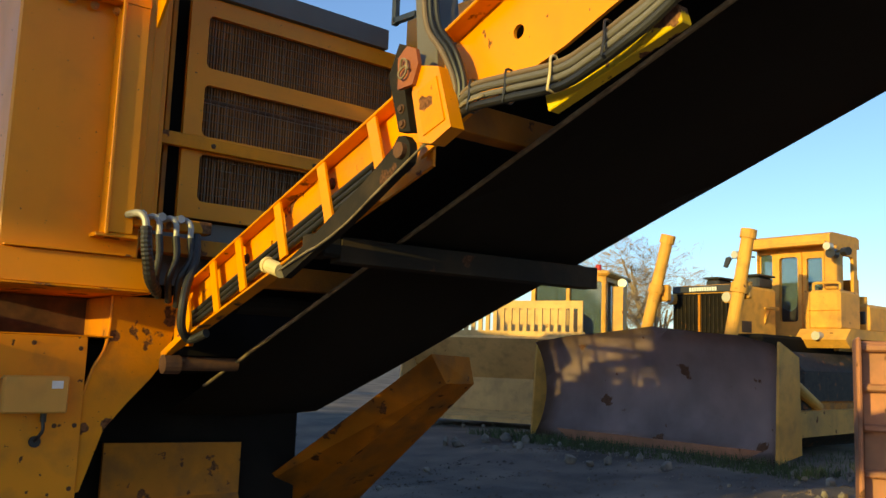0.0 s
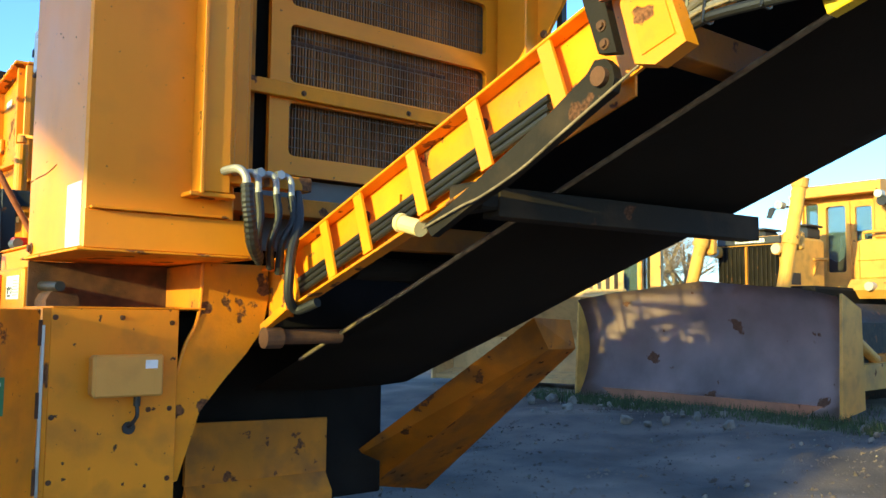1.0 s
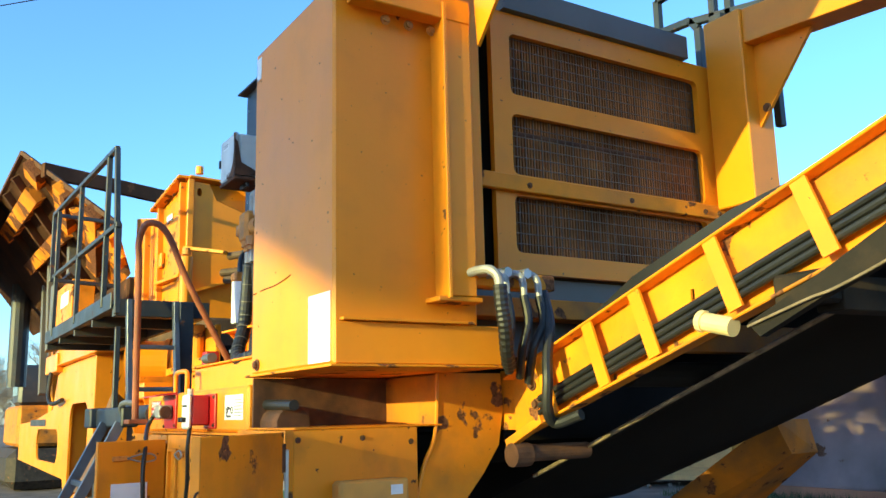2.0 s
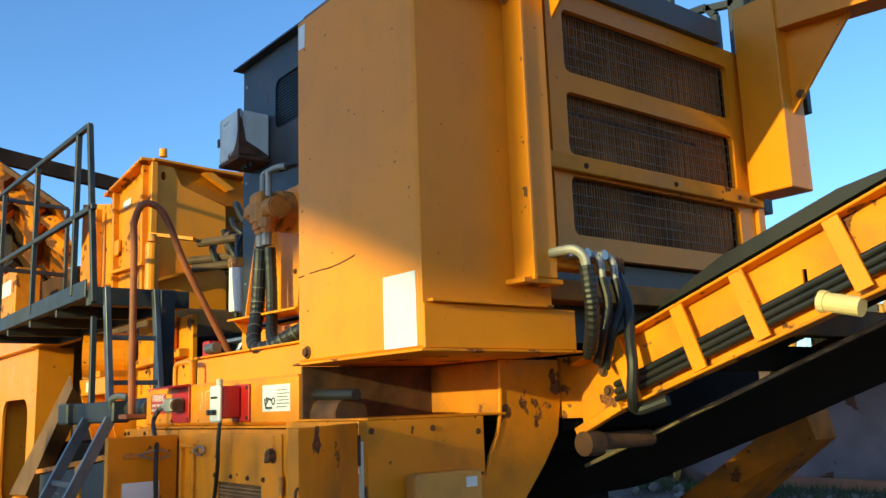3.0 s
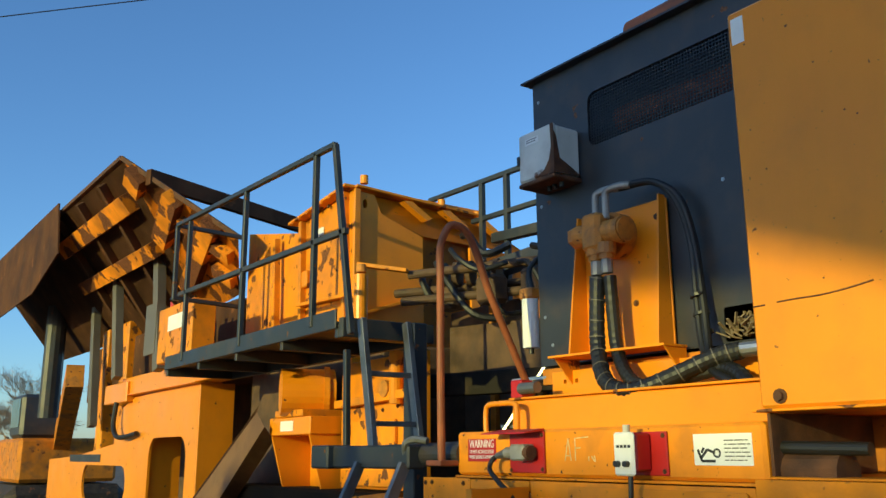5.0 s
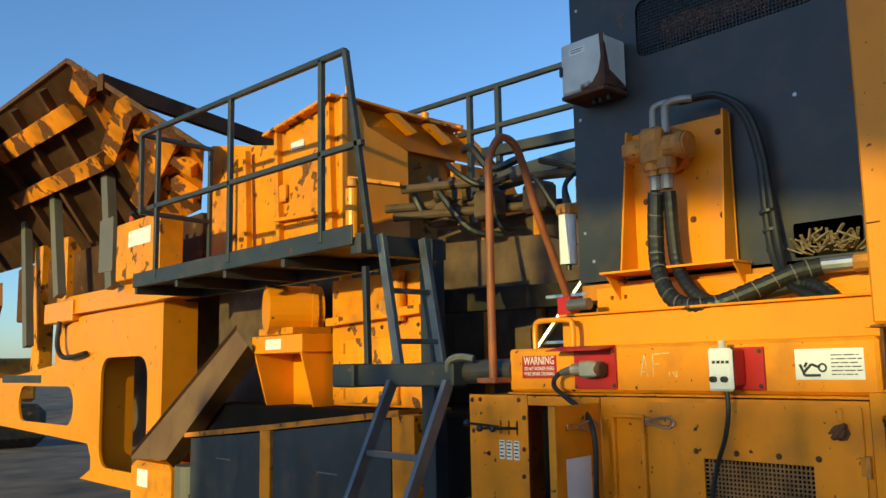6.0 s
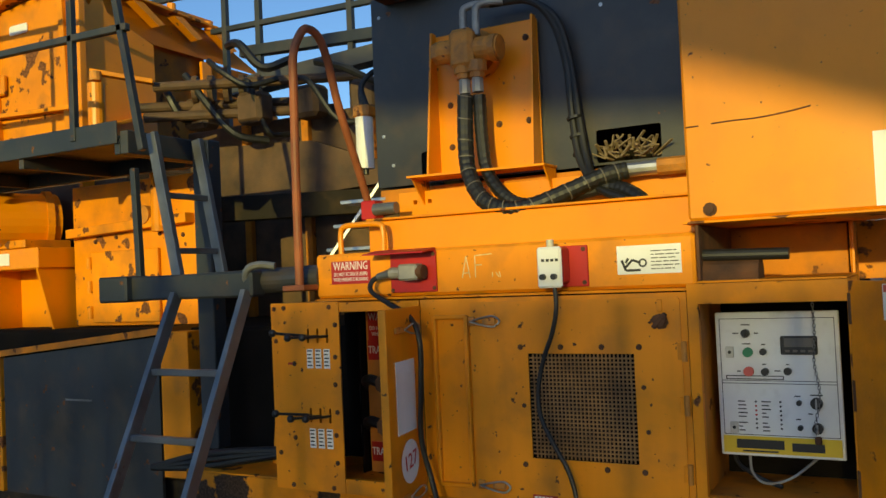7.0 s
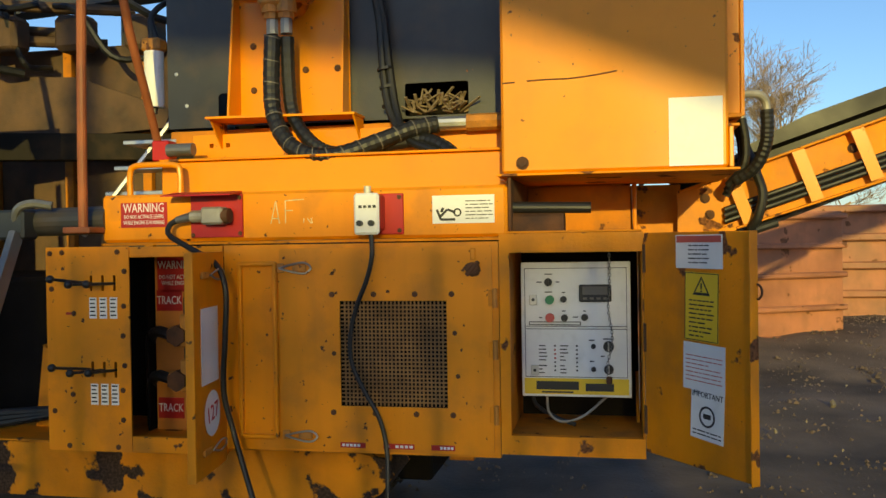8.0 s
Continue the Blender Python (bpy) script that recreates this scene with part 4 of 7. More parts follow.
def build_pump():
    X = 1.60
    c = thing("hydraulic_pump_bracket", (1.5, 6.3, 2.05), "yellow bracket carrying a cast hydraulic pump", "pump mount")
    part("back_plate", box(X, X + 0.015, 6.045, 6.575, 2.07, 2.74, 0.004), YELLOW, c)
    for y in (6.565, 6.048):
        part("flange", plate([(1.47 if y > 6.5 else 1.50, 2.07), (X, 2.07), (X, 2.75), (1.56, 2.75)], [], "y", y, 0.010), YELLOW, c)
    part("tray", plate([(1.40, 6.645), (1.60, 6.645), (1.60, 5.98), (1.45, 5.98)], [], "z", 2.05, 0.010), YELLOW_WORN, c)
    part("gusset", plate([(1.44, 2.049), (1.60, 2.049), (1.60, 1.88)], [], "y", 6.635, 0.008), YELLOW_WORN, c)
    part("gusset", plate([(1.46, 2.049), (1.60, 2.049), (1.60, 1.90)], [], "y", 5.985, 0.008), YELLOW_WORN, c)
    bm = rod((1.47, 6.47, 2.62), (1.47, 6.17, 2.60), 0.055, n=16)
    box(1.40, 1.54, 6.28, 6.40, 2.52, 2.70, 0.02, bm)
    pump = part("pump", bm, PUMPYEL, c, "dirty cast yellow hydraulic pump")
    part("mount_flange", rod((1.53, 6.33, 2.61), (1.60, 6.33, 2.61), 0.11, n=20), PUMPYEL, pump)
    part("end_cap", rod((1.47, 6.50, 2.62), (1.47, 6.465, 2.62), 0.055, n=6), PUMPYEL, pump)
    part("end_flange", rod((1.47, 6.21, 2.60), (1.47, 6.18, 2.60), 0.062, n=18), PUMPYEL, pump)
    for y in (6.345, 6.280):
        bm = rod((1.45, y, 2.55), (1.45, y, 2.50), 0.045, n=12)
        rod((1.45, y, 2.50), (1.45, y, 2.475), 0.036, bm, n=8)
        part("hose_flange", bm, PUMPYEL, pump)
        part("hose_fitting", rod((1.45, y, 2.475), (1.45, y, 2.41), 0.027, n=8), LADDERLIGHT, pump, "plated hose fitting")
        part("elbow", tube([(1.46, y, 2.67), (1.46, y, 2.76), (1.46, y - 0.01, 2.80), (1.48, y - 0.06, 2.815), (1.50, y - 0.12, 2.81)], 0.017, steps=5), LADDERLIGHT, pump)
    bolts([(X, y, z) for y in (6.25, 6.10) for z in (2.28, 2.66)] + [(X, 6.50, 2.2), (X, 6.50, 2.4)], (-1, 0, 0), c, 0.014)
    h = thing("hydraulic_hose", (1.4, 6.2, 1.85), "black hydraulic hose with wound guard", "hose", "pump hoses")
    part("hose", tube([(1.45, 6.345, 2.40), (1.44, 6.35, 2.20), (1.42, 6.33, 2.05), (1.36, 6.24, 1.92), (1.33, 6.12, 1.865), (1.34, 6.0, 1.87), (1.39, 5.86, 1.92), (1.44, 5.72, 1.975), (1.47, 5.62, 1.995)], 0.036, steps=9, n=14, ripple=0.035), RUBBER, h)
    part("coupling", rod((1.47, 5.63, 1.995), (1.49, 5.50, 1.998), 0.030, n=12), STEEL, h)
    part("adapter", rod((1.49, 5.50, 1.998), (1.50, 5.31, 2.0), 0.036, n=8), PUMPYEL, h)
    line = curve([(1.45, 6.345, 2.40), (1.44, 6.35, 2.20), (1.42, 6.33, 2.05), (1.36, 6.24, 1.92), (1.33, 6.12, 1.865), (1.34, 6.0, 1.87), (1.39, 5.86, 1.92), (1.44, 5.72, 1.975), (1.47, 5.62, 1.995)], 2)
    for a, b in zip(line, line[1:]):
        d = (b - a).normalized()
        q = (d + Vector((0.12, 0.2, 0.1))).normalized()
        part("guard_winding", rod(a - q * 0.0025, a + q * 0.0025, 0.0385, n=14), HOODGREY, h)
    h = thing("hydraulic_hose", (1.42, 6.2, 1.85), "thin black hydraulic hose beside the larger one", "hose", "pump hoses")
    part("hose", tube([(1.47, 6.285, 2.40), (1.48, 6.285, 2.2), (1.47, 6.26, 2.05), (1.42, 6.16, 1.93), (1.40, 6.05, 1.88), (1.42, 5.9, 1.90), (1.46, 5.72, 1.93), (1.42, 5.6, 1.90), (1.36, 5.5, 1.82), (1.34, 5.42, 1.73)], 0.030, steps=9, n=12, ripple=0.03), RUBBER, h)
    h = thing("hydraulic_hose", (1.55, 5.9, 2.0), "dusty bundle of black hoses hanging on the canopy", "hose", "pump hoses")
    for k in range(2):
        y = 6.225 - 0.08 * k
        part("hose", tube([(1.50, y, 2.81), (1.53, 6.05, 2.80), (1.55, 5.95 - 0.02 * k, 2.70), (1.57, 5.90 - 0.02 * k, 2.50), (1.56, 5.88 - 0.03 * k, 2.25), (1.52, 5.84 - 0.03 * k, 2.06), (1.44, 5.74, 1.93), (1.38, 5.6, 1.86), (1.35, 5.47 - 0.03 * k, 1.75)], 0.017, steps=8), RUBBER, h)
    for k in range(3):
        z = 2.25 - 0.08 * k
        part("cable_tie", rod((1.56, 5.87 - 0.01 * k, z), (1.56, 5.872 - 0.01 * k, z + 0.012), 0.036), BLACK, h)


def build_subframe():
    c = thing("power_unit_frame", (1.5, 6.0, 1.71), "yellow steel subframe under the engine", "machine frame")
    part("side_rail", box(1.30, 1.42, 5.305, 6.80, 1.712, 1.855, 0.005), YELLOW, c)
    part("rail_flange", box(1.28, 1.62, 5.305, 6.80, 1.857, 1.867, 0.002), YELLOW_WORN, c)
    part("upper_rail", plate(rect(5.305, 6.78, 1.87, 2.0), [rect(6.68, 6.70, 1.94, 1.96), rect(6.60, 6.62, 1.94, 1.96)], "x", 1.55, 0.07), YELLOW, c)
    part("cross_floor", box(1.62, 3.3, 4.6, 6.93, 1.95, 2.03, 0.003), YELLOW_DIRTY, c)
    part("inner_wall", box(1.72, 1.74, 4.83, 5.3, 1.52, 1.73, 0.002), YELLOW_DIRTY, c)
    part("niche_floor", box(1.09, 1.72, 4.80, 5.29, 1.526, 1.534, 0.002), YELLOW_WORN, c)
    part("niche_back", box(1.745, 1.755, 4.83, 5.30, 1.54, 2.03, 0.002), YELLOW_WORN, c)
    part("niche_wing", box(2.035, 2.045, 4.60, 4.83, 1.50, 1.745, 0.002), YELLOW_WORN, c)
    part("niche_end", box(1.10, 1.72, 5.27, 5.282, 1.535, 1.734, 0.002), RUSTY, c)
    part("drain_pipe", rod((1.16, 5.27, 1.625), (1.16, 4.98, 1.618), 0.021), BLACK, c, "black pipe stub")
    part("flange_ring", rod((1.2, 5.08, 1.545), (1.2, 5.30, 1.545), 0.07), RUSTY, c)
    part("scroll_plate", plate([(1.705, 1.735), (2.02, 1.735), (2.03, 1.60), (2.0, 1.44), (1.92, 1.33), (1.82, 1.22), (1.71, 1.085), (1.62, 0.80), (1.30, 0.72), (1.50, 1.05),
                                (1.60, 1.25), (1.64, 1.38), (1.68, 1.46), (1.70, 1.56)], [], "y", 4.81, 0.012), YELLOW_WORN, c, "curved yellow plate with chipped paint")
    part("scroll_rim", tube([(1.705, 4.812, 1.735), (1.70, 4.812, 1.56), (1.68, 4.812, 1.46), (1.64, 4.812, 1.38), (1.60, 4.812, 1.25)], 0.008, n=6), YELLOW, c)
    hand = part("grab_handle", tube([(1.22, 6.90, 1.71), (1.22, 6.90, 1.80), (1.22, 6.88, 1.835), (1.22, 6.80, 1.84), (1.22, 6.69, 1.835), (1.22, 6.67, 1.80), (1.22, 6.67, 1.71)], 0.013, steps=6), YELLOW, c)
    part("red_cover", box(1.36, 1.44, 6.80, 6.88, 1.87, 1.96, 0.006), RED, c)
    part("spring", rod((1.36, 6.80, 1.915), (1.36, 6.68, 1.915), 0.028), LADDER, c)
    part("filter_head", box(1.58, 1.66, 6.96, 7.06, 2.41, 2.47, 0.01), PUMPYEL, c)
    f = part("oil_filter", rod((1.62, 7.01, 2.41), (1.62, 7.01, 2.15), 0.045, n=18), WHITE, c, "white spin-on oil filter")
    part("filter_tip", rod((1.62, 7.01, 2.15), (1.62, 7.01, 2.12), 0.014), BLACK, f)
    for k in range(2):
        part("hose", tube([(1.62, 7.02 - 0.03 * k, 2.46), (1.64, 7.03, 2.58), (1.70, 6.98, 2.66), (1.80, 6.96, 2.66)], 0.014), RUBBER, c)


def build_radiator():
    c = thing("radiator", (2.6, 4.7, 2.05), "yellow framed radiator with three meshed openings", "radiator")
    Y = 4.69
    part("frame", plate(rect(1.945, 3.37, 2.15, 3.33), [rect(2.045, 3.25, 2.95, 3.235, 0.03), rect(2.045, 3.25, 2.585, 2.86, 0.03), rect(2.045, 3.25, 2.24, 2.49, 0.03)], "y", Y, 0.03), YELLOW, c)
    part("lower_bar", box(1.815, 3.42, Y - 0.035, Y - 0.001, 2.50, 2.57, 0.004), YELLOW_WORN, c, "worn lower cross bar")
    for z0, z1 in ((2.95, 3.235), (2.585, 2.86), (2.24, 2.49)):
        bm = bmesh.new()
        n = 74
        for k in range(n):
            x = 2.05 + 1.195 * (k + 0.5) / n
            box(x - 0.0040, x + 0.0040, Y + 0.050, Y + 0.084, z0 - 0.03, z1 + 0.03, 0, bm)
        core = part("fin_core", bm, RADFIN, c, "dusty vertical cooling fins", kind="stuff")
        bm = bmesh.new()
        step = 0.046
        k = 0
        x = 2.05
        while x < 3.25:
            box(x - 0.0019, x + 0.0019, Y + 0.034, Y + 0.037, z0 - 0.02, z1 + 0.02, 0, bm)
            x += step
        z = z0
        while z < z1:
            box(2.03, 3.27, Y + 0.031, Y + 0.034, z - 0.0019, z + 0.0019, 0, bm)
            z += step
        part("guard_mesh", bm, WIRE, c, "grey wire guard", kind="stuff")
    part("core_back", box(2.0, 3.40, Y + 0.085, Y + 0.2, 2.16, 3.32, 0.002), RADFIN, c)
    # sheet in the gap: its shade is put into the colour
    part("shadow_gap", box(1.78, 1.995, Y + 0.10, Y + 0.13, 2.10, 3.33, 0.002), DARK, c, "near-black sheet painted as the shaded gap beside the radiator")
    part("inner_post", box(1.86, 1.885, Y + 0.03, Y + 0.09, 2.12, 3.32, 0.003), YELLOW_DIRTY, c)
    # closes the core's open side, near-black in place of shade
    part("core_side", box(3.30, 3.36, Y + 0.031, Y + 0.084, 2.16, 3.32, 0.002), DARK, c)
    part("pipe", rod((2.05, Y + 0.06, 2.79), (3.0, Y + 0.06, 2.79), 0.014), RUSTY, c)
    part("left_stile", box(1.75, 1.81, Y - 0.09, Y - 0.02, 2.12, 3.32, 0.004), YELLOW, c)
    part("left_wall", box(1.64, 1.76, 4.52, 4.95, 2.05, 3.33, 0.004), YELLOW, c)
    part("right_stile", box(3.38, 3.44, Y - 0.02, Y + 0.1, 2.15, 3.33, 0.004), YELLOW, c)
    part("hood", plate([(4.66, 3.335), (6.9, 3.335), (6.9, 3.58), (5.2, 3.58), (4.66, 3.455)], [], "x", 2.0, 1.17), HOODGREY, c, "grey sheet hood")
    part("apron", plate([(1.85, 2.14), (3.35, 2.14), (3.35, 1.80), (1.85, 1.80)], [], "y", Y + 0.05, 0.02), HOODGREY, c, "grey rubber apron")
    part("top_bracket", plate([(4.385, 2.97), (4.40, 3.17), (4.62, 3.30), (4.62, 3.95), (3.45, 3.95)], [], "x", 1.66, 0.014), YELLOW, c, "sunlit yellow triangular gusset")
    part("bracket_post", box(1.585, 1.655, 4.50, 4.66, 3.16, 3.95, 0.005), YELLOW, c)
    part("bracket_bolt", rod((1.59, 4.50, 3.36), (1.655, 4.42, 3.40), 0.025), YELLOW_WORN, c)
    bolts([(x, Y - 0.035, 2.53) for x in (2.1, 2.7, 3.2, 3.3)], (0, -1, 0), c, 0.012)
    # hose manifold in front
    m = thing("hose_manifold", (1.8, 4.45, 2.0), "steel manifold with black hydraulic hoses", "hoses")
    part("bracket", box(1.58, 2.02, 4.42, 4.50, 2.035, 2.095, 0.005), YELLOW_WORN, m)
    part("pipe_elbow", tube([(1.60, 4.43, 2.075), (1.615, 4.36, 2.082), (1.63, 4.31, 2.078), (1.645, 4.285, 2.05), (1.65, 4.28, 2.0)], 0.017), LADDERLIGHT, m)
    part("hose", tube([(1.65, 4.28, 2.02), (1.655, 4.278, 1.94), (1.67, 4.285, 1.87), (1.70, 4.32, 1.79), (1.76, 4.39, 1.74)], 0.026, ripple=0.04, steps=8), RUBBER, m)
    for k, x in enumerate((1.72, 1.80, 1.87)):
        part("pipe_elbow", tube([(x - 0.03, 4.42, 2.075), (x, 4.385, 2.085), (x + 0.02, 4.37, 2.06), (x + 0.022, 4.365, 1.99)], 0.014), LADDERLIGHT, m)
        part("hose", tube([(x + 0.022, 4.365, 2.0), (x + 0.025, 4.35, 1.90), (x + 0.02 - 0.02 * k, 4.36, 1.80), (x + 0.06 - 0.03 * k, 4.42, 1.72 - 0.02 * k)], 0.017, ripple=0.03, steps=7), RUBBER, m)
    part("hose", tube([(1.93, 4.385, 2.02), (1.91, 4.33, 1.90), (1.86, 4.29, 1.77), (1.84, 4.27, 1.68), (1.85, 4.29, 1.58), (1.90, 4.31, 1.53), (1.93, 4.2, 1.56)], 0.020), RUBBER, m)
    for k in range(3):
        part("nut", rod((1.66 + 0.09 * k, 4.43, 2.085), (1.66 + 0.09 * k, 4.36, 2.085), 0.02, n=6), STEEL, m)


build_tank()
build_canopy()
build_switch_box()
build_pump()
build_subframe()
build_radiator()


# ---- discharge conveyor ----
def CT(y):
    return 1.74 + (4.51 - y) * 0.345


def CB(y):
    return 1.27 + (4.98 - y) * 0.368


def build_conveyor():
    c = thing("discharge_conveyor", (2.5, 4.5, 1.2), "long inclined belt conveyor, yellow sides, black belt", "conveyor")
    part("far_side_plate", plate([(4.62, CT(4.62) - 0.10), (4.62, CT(4.62)), (-4.0, CT(-4.0)), (-4.0, CT(-4.0) - 0.10)], [], "x", 3.26, 0.01), YELLOW_DIRTY, c)
    for x0, nm in ((1.95, "side_plate"),):
        s = part(nm, plate([(4.62, CT(4.62) - 0.24), (4.62, CT(4.62)), (2.62, CT(2.62)), (2.62, CT(2.62) - 0.30), (3.5, CT(3.5) - 0.27)], [rect(3.66, 3.675, CT(3.67) - 0.16, CT(3.67) - 0.09)], "x", x0, 0.010), YELLOW_WORN, c)
        sg = -1 if x0 < 2.5 else 1
        a = x0 + (0 if sg < 0 else 0.010)
        part("top_flange", bar((a + sg * 0.03, 4.62, CT(4.62)), (a + sg * 0.03, 2.62, CT(2.62)), 0.06, 0.010), YELLOW_WORN, s)
        part("bottom_flange", bar((a + sg * 0.03, 4.6, CT(4.6) - 0.245), (a + sg * 0.03, 2.9, CT(2.9) - 0.285), 0.06, 0.010), YELLOW_WORN, s)
        for y in (4.42, 4.14, 3.90, 3.57, 3.25, 2.93):
            part("rib", plate([(y, CT(y) - 0.005), (y - 0.05, CT(y - 0.05) - 0.005), (y - 0.13, CT(y - 0.13) - 0.25), (y - 0.08, CT(y - 0.08) - 0.25)], [], "x", a + sg * 0.055, 0.010), YELLOW, s)
        if sg < 0:
            bolts([(a, y, CT(y) - d) for y, d in ((4.50, 0.07), (4.48, 0.15), (3.88, 0.08), (3.85, 0.16), (3.22, 0.07), (3.19, 0.15))], (-1, 0, 0), s, 0.020)
    # upper frame past the hinge
    for x0 in (1.93,):
        u = part("upper_side", plate([(2.70, CT(2.70) + 0.02), (2.50, 2.46), (-4.0, 2.46 + 6.5 * 0.37), (-4.0, 2.26 + 6.5 * 0.37), (2.04, 2.33), (2.40, 2.23), (2.66, 2.12)],
                                     [[(2.22 + 0.022 * math.cos(a), 2.42 + 0.022 * math.sin(a)) for a in [2 * math.pi * k / 12 for k in range(12)]]], "x", x0, 0.012), YELLOW, c)
        part("upper_flange", bar((x0 - 0.03, 2.50, 2.465), (x0 - 0.03, -4.0, 2.465 + 6.5 * 0.37), 0.08, 0.012), YELLOW_WORN, u)
    part("hinge_block", plate([(2.545, 2.28), (2.515, 2.36), (2.42, 2.335), (2.352, 2.14), (2.44, 2.105), (2.50, 2.12)], [], "x", 1.80, 0.05), YELLOW, c, "sunlit yellow hinge block")
    # dark link beam below the side
    s = part("link_arm", plate([(2.69, 2.145), (2.665, 2.175), (2.63, 2.172), (2.605, 2.147), (2.598, 2.115), (2.607, 2.082), (2.673, 2.052), (2.825, 1.978), (3.018, 1.89), (3.155, 1.842), (3.348, 1.76), (3.385, 1.80), (3.249, 1.86), (3.117, 1.922), (2.825, 2.066)], [], "x", 1.842, 0.03), OLDSTEEL, c, "dark steel link arm")
    part("pivot", rod((1.825, 2.64, 2.125), (1.875, 2.64, 2.125), 0.026), RUSTY, s)
    part("hinge_core", rod((1.85, 2.47, 2.24), (1.93, 2.47, 2.24), 0.05, n=16), YELLOW_WORN, c)
    part("link_plate", plate([(2.65, 2.47), (2.70, 2.375), (2.632, 2.18), (2.572, 2.17), (2.608, 2.30), (2.625, 2.38), (2.60, 2.45)], [], "x", 1.82, 0.03), OLDSTEEL, c, "bent dark link plate")
    disc = part("link_disc", plate([(2.60, 2.30), (2.525, 2.30), (2.50, 2.36), (2.515, 2.41), (2.56, 2.43), (2.605, 2.40)], [], "x", 1.785, 0.014), RUST_PIPE, c, "rusty pin plate tied with wire")
    part("tie_wire", tube([(1.78, 2.585, 2.36), (1.772, 2.565, 2.385), (1.772, 2.54, 2.37), (1.772, 2.545, 2.335), (1.772, 2.57, 2.325), (1.772, 2.58, 2.345), (1.772, 2.55, 2.36), (1.772, 2.53, 2.345)], 0.004, n=5, steps=4), FRAYED, disc)
    part("block_panel", plate([(2.515, 2.275), (2.425, 2.305), (2.38, 2.165), (2.475, 2.135)], [], "x", 1.796, 0.004), YELLOW_WORN, c)
    bolts([(1.82, 2.61, 2.20), (1.82, 2.62, 2.25)], (-1, 0, 0), c, 0.014)
    part("strut", bar((1.95, 2.60, 2.36), (1.93, 2.68, 3.3), 0.10, 0.10), HOODGREY, c, "grey lifting strut")
    # belts
    bm = bmesh.new()
    ys = [5.4 - 0.25 * k for k in range(38)]
    for x0, x1 in ((2.25, 3.25),):
        rows = []
        for y in ys:
            rows.append([bm.verts.new((x0 + (x1 - x0) * k / 6, y, CB(y) - 0.015 * math.sin(math.pi * k / 6) + 0.006 * noise.noise((y, k, 0)))) for k in range(7)])
        for a, b in zip(rows, rows[1:]):
            for k in range(6):
                bm.faces.new((a[k], a[k + 1], b[k + 1], b[k]))
    bmesh.ops.solidify(bm, geom=bm.faces[:], thickness=0.012)
    bl = part("return_belt", bm, BELT, c, "dusty black return belt", smooth=True)
    bm = tube([(2.248, y, CB(y) - 0.004) for y in ys[2:]], 0.009, n=6, steps=1)
    part("belt_edge", bm, FRAYED, bl, "frayed pale belt edge")
    bm = bmesh.new()
    rows = []
    for y in ys[3:]:
        z = CT(y) + 0.02
        rows.append([bm.verts.new((x, y, z + d)) for x, d in ((2.0, 0.04), (2.25, -0.02), (2.75, -0.04), (3.15, 0.0), (3.26, 0.06))])
    for a, b in zip(rows, rows[1:]):
        for k in range(4):
            bm.faces.new((a[k], a[k + 1], b[k + 1], b[k]))
    bmesh.ops.solidify(bm, geom=bm.faces[:], thickness=0.012)
    part("carrying_belt", bm, BELT, c, "black troughed carrying belt")
    part("skirt_board", plate([(4.50, CT(4.50)), (4.44, CT(4.44) + 0.05), (4.28, CT(4.28) + 0.108), (4.05, CT(4.05) + 0.145), (3.60, CT(3.60) + 0.14), (3.30, CT(3.30) + 0.09), (2.95, CT(2.95) + 0.02), (2.95, CT(2.95) - 0.02)], [], "x", 2.075, 0.014), RUBBER, c, "black rubber skirt")
    # tail roller, cross bar, idlers
    r = part("tail_roller", rod((1.94, 4.56, 1.415), (2.26, 4.56, 1.415), 0.033, n=18), RUSTY, c)
    part("bearing", rod((1.88, 4.56, 1.41), (1.96, 4.56, 1.41), 0.046, n=14), RUSTY, r)
    part("tensioner", bar((1.90, 4.60, 1.45), (1.90, 4.38, 1.545), 0.035, 0.035), YELLOW_WORN, r)
    b = part("cross_beam", bar((1.98, 3.22, 1.868), (3.27, 3.11, 1.868), 0.09, 0.095), OLDSTEEL, c, "dark steel cross beam")
    part("end_bracket", box(1.90, 1.985, 3.18, 3.34, 1.84, 1.93, 0.01), OLDSTEEL, b)
    for y in (4.0, 1.2, 0.2):
        part("idler", rod((1.97, y, CB(y) + 0.06), (3.26, y, CB(y) + 0.06), 0.045, n=14), DARK, c)
    for y in (3.9, 2.6, 1.6):
        part("cross_member", bar((1.96, y, CT(y) - 0.14), (3.27, y, CT(y) - 0.14), 0.08, 0.1), YELLOW_DIRTY, c)
    # cream sensor with its wire
    s = part("belt_sensor", rod((1.90, 3.58, 1.825), (1.90, 3.48, 1.80), 0.029, n=16), CREAM, c, "cream plastic horn-shaped sensor")
    part("sensor_cap", rod((1.90, 3.60, 1.83), (1.90, 3.58, 1.825), 0.034, n=16), CREAM, s)
    # hydraulic hoses along the side
    for k in range(3):
        z = -0.15 - 0.026 * k
        part("hose", tube([(1.918, y, CT(y) + z - 0.03 * (4.5 - y) * 0.2) for y in (4.42, 4.1, 3.7, 3.3, 2.9)], 0.012, steps=4), RUBBER, c)
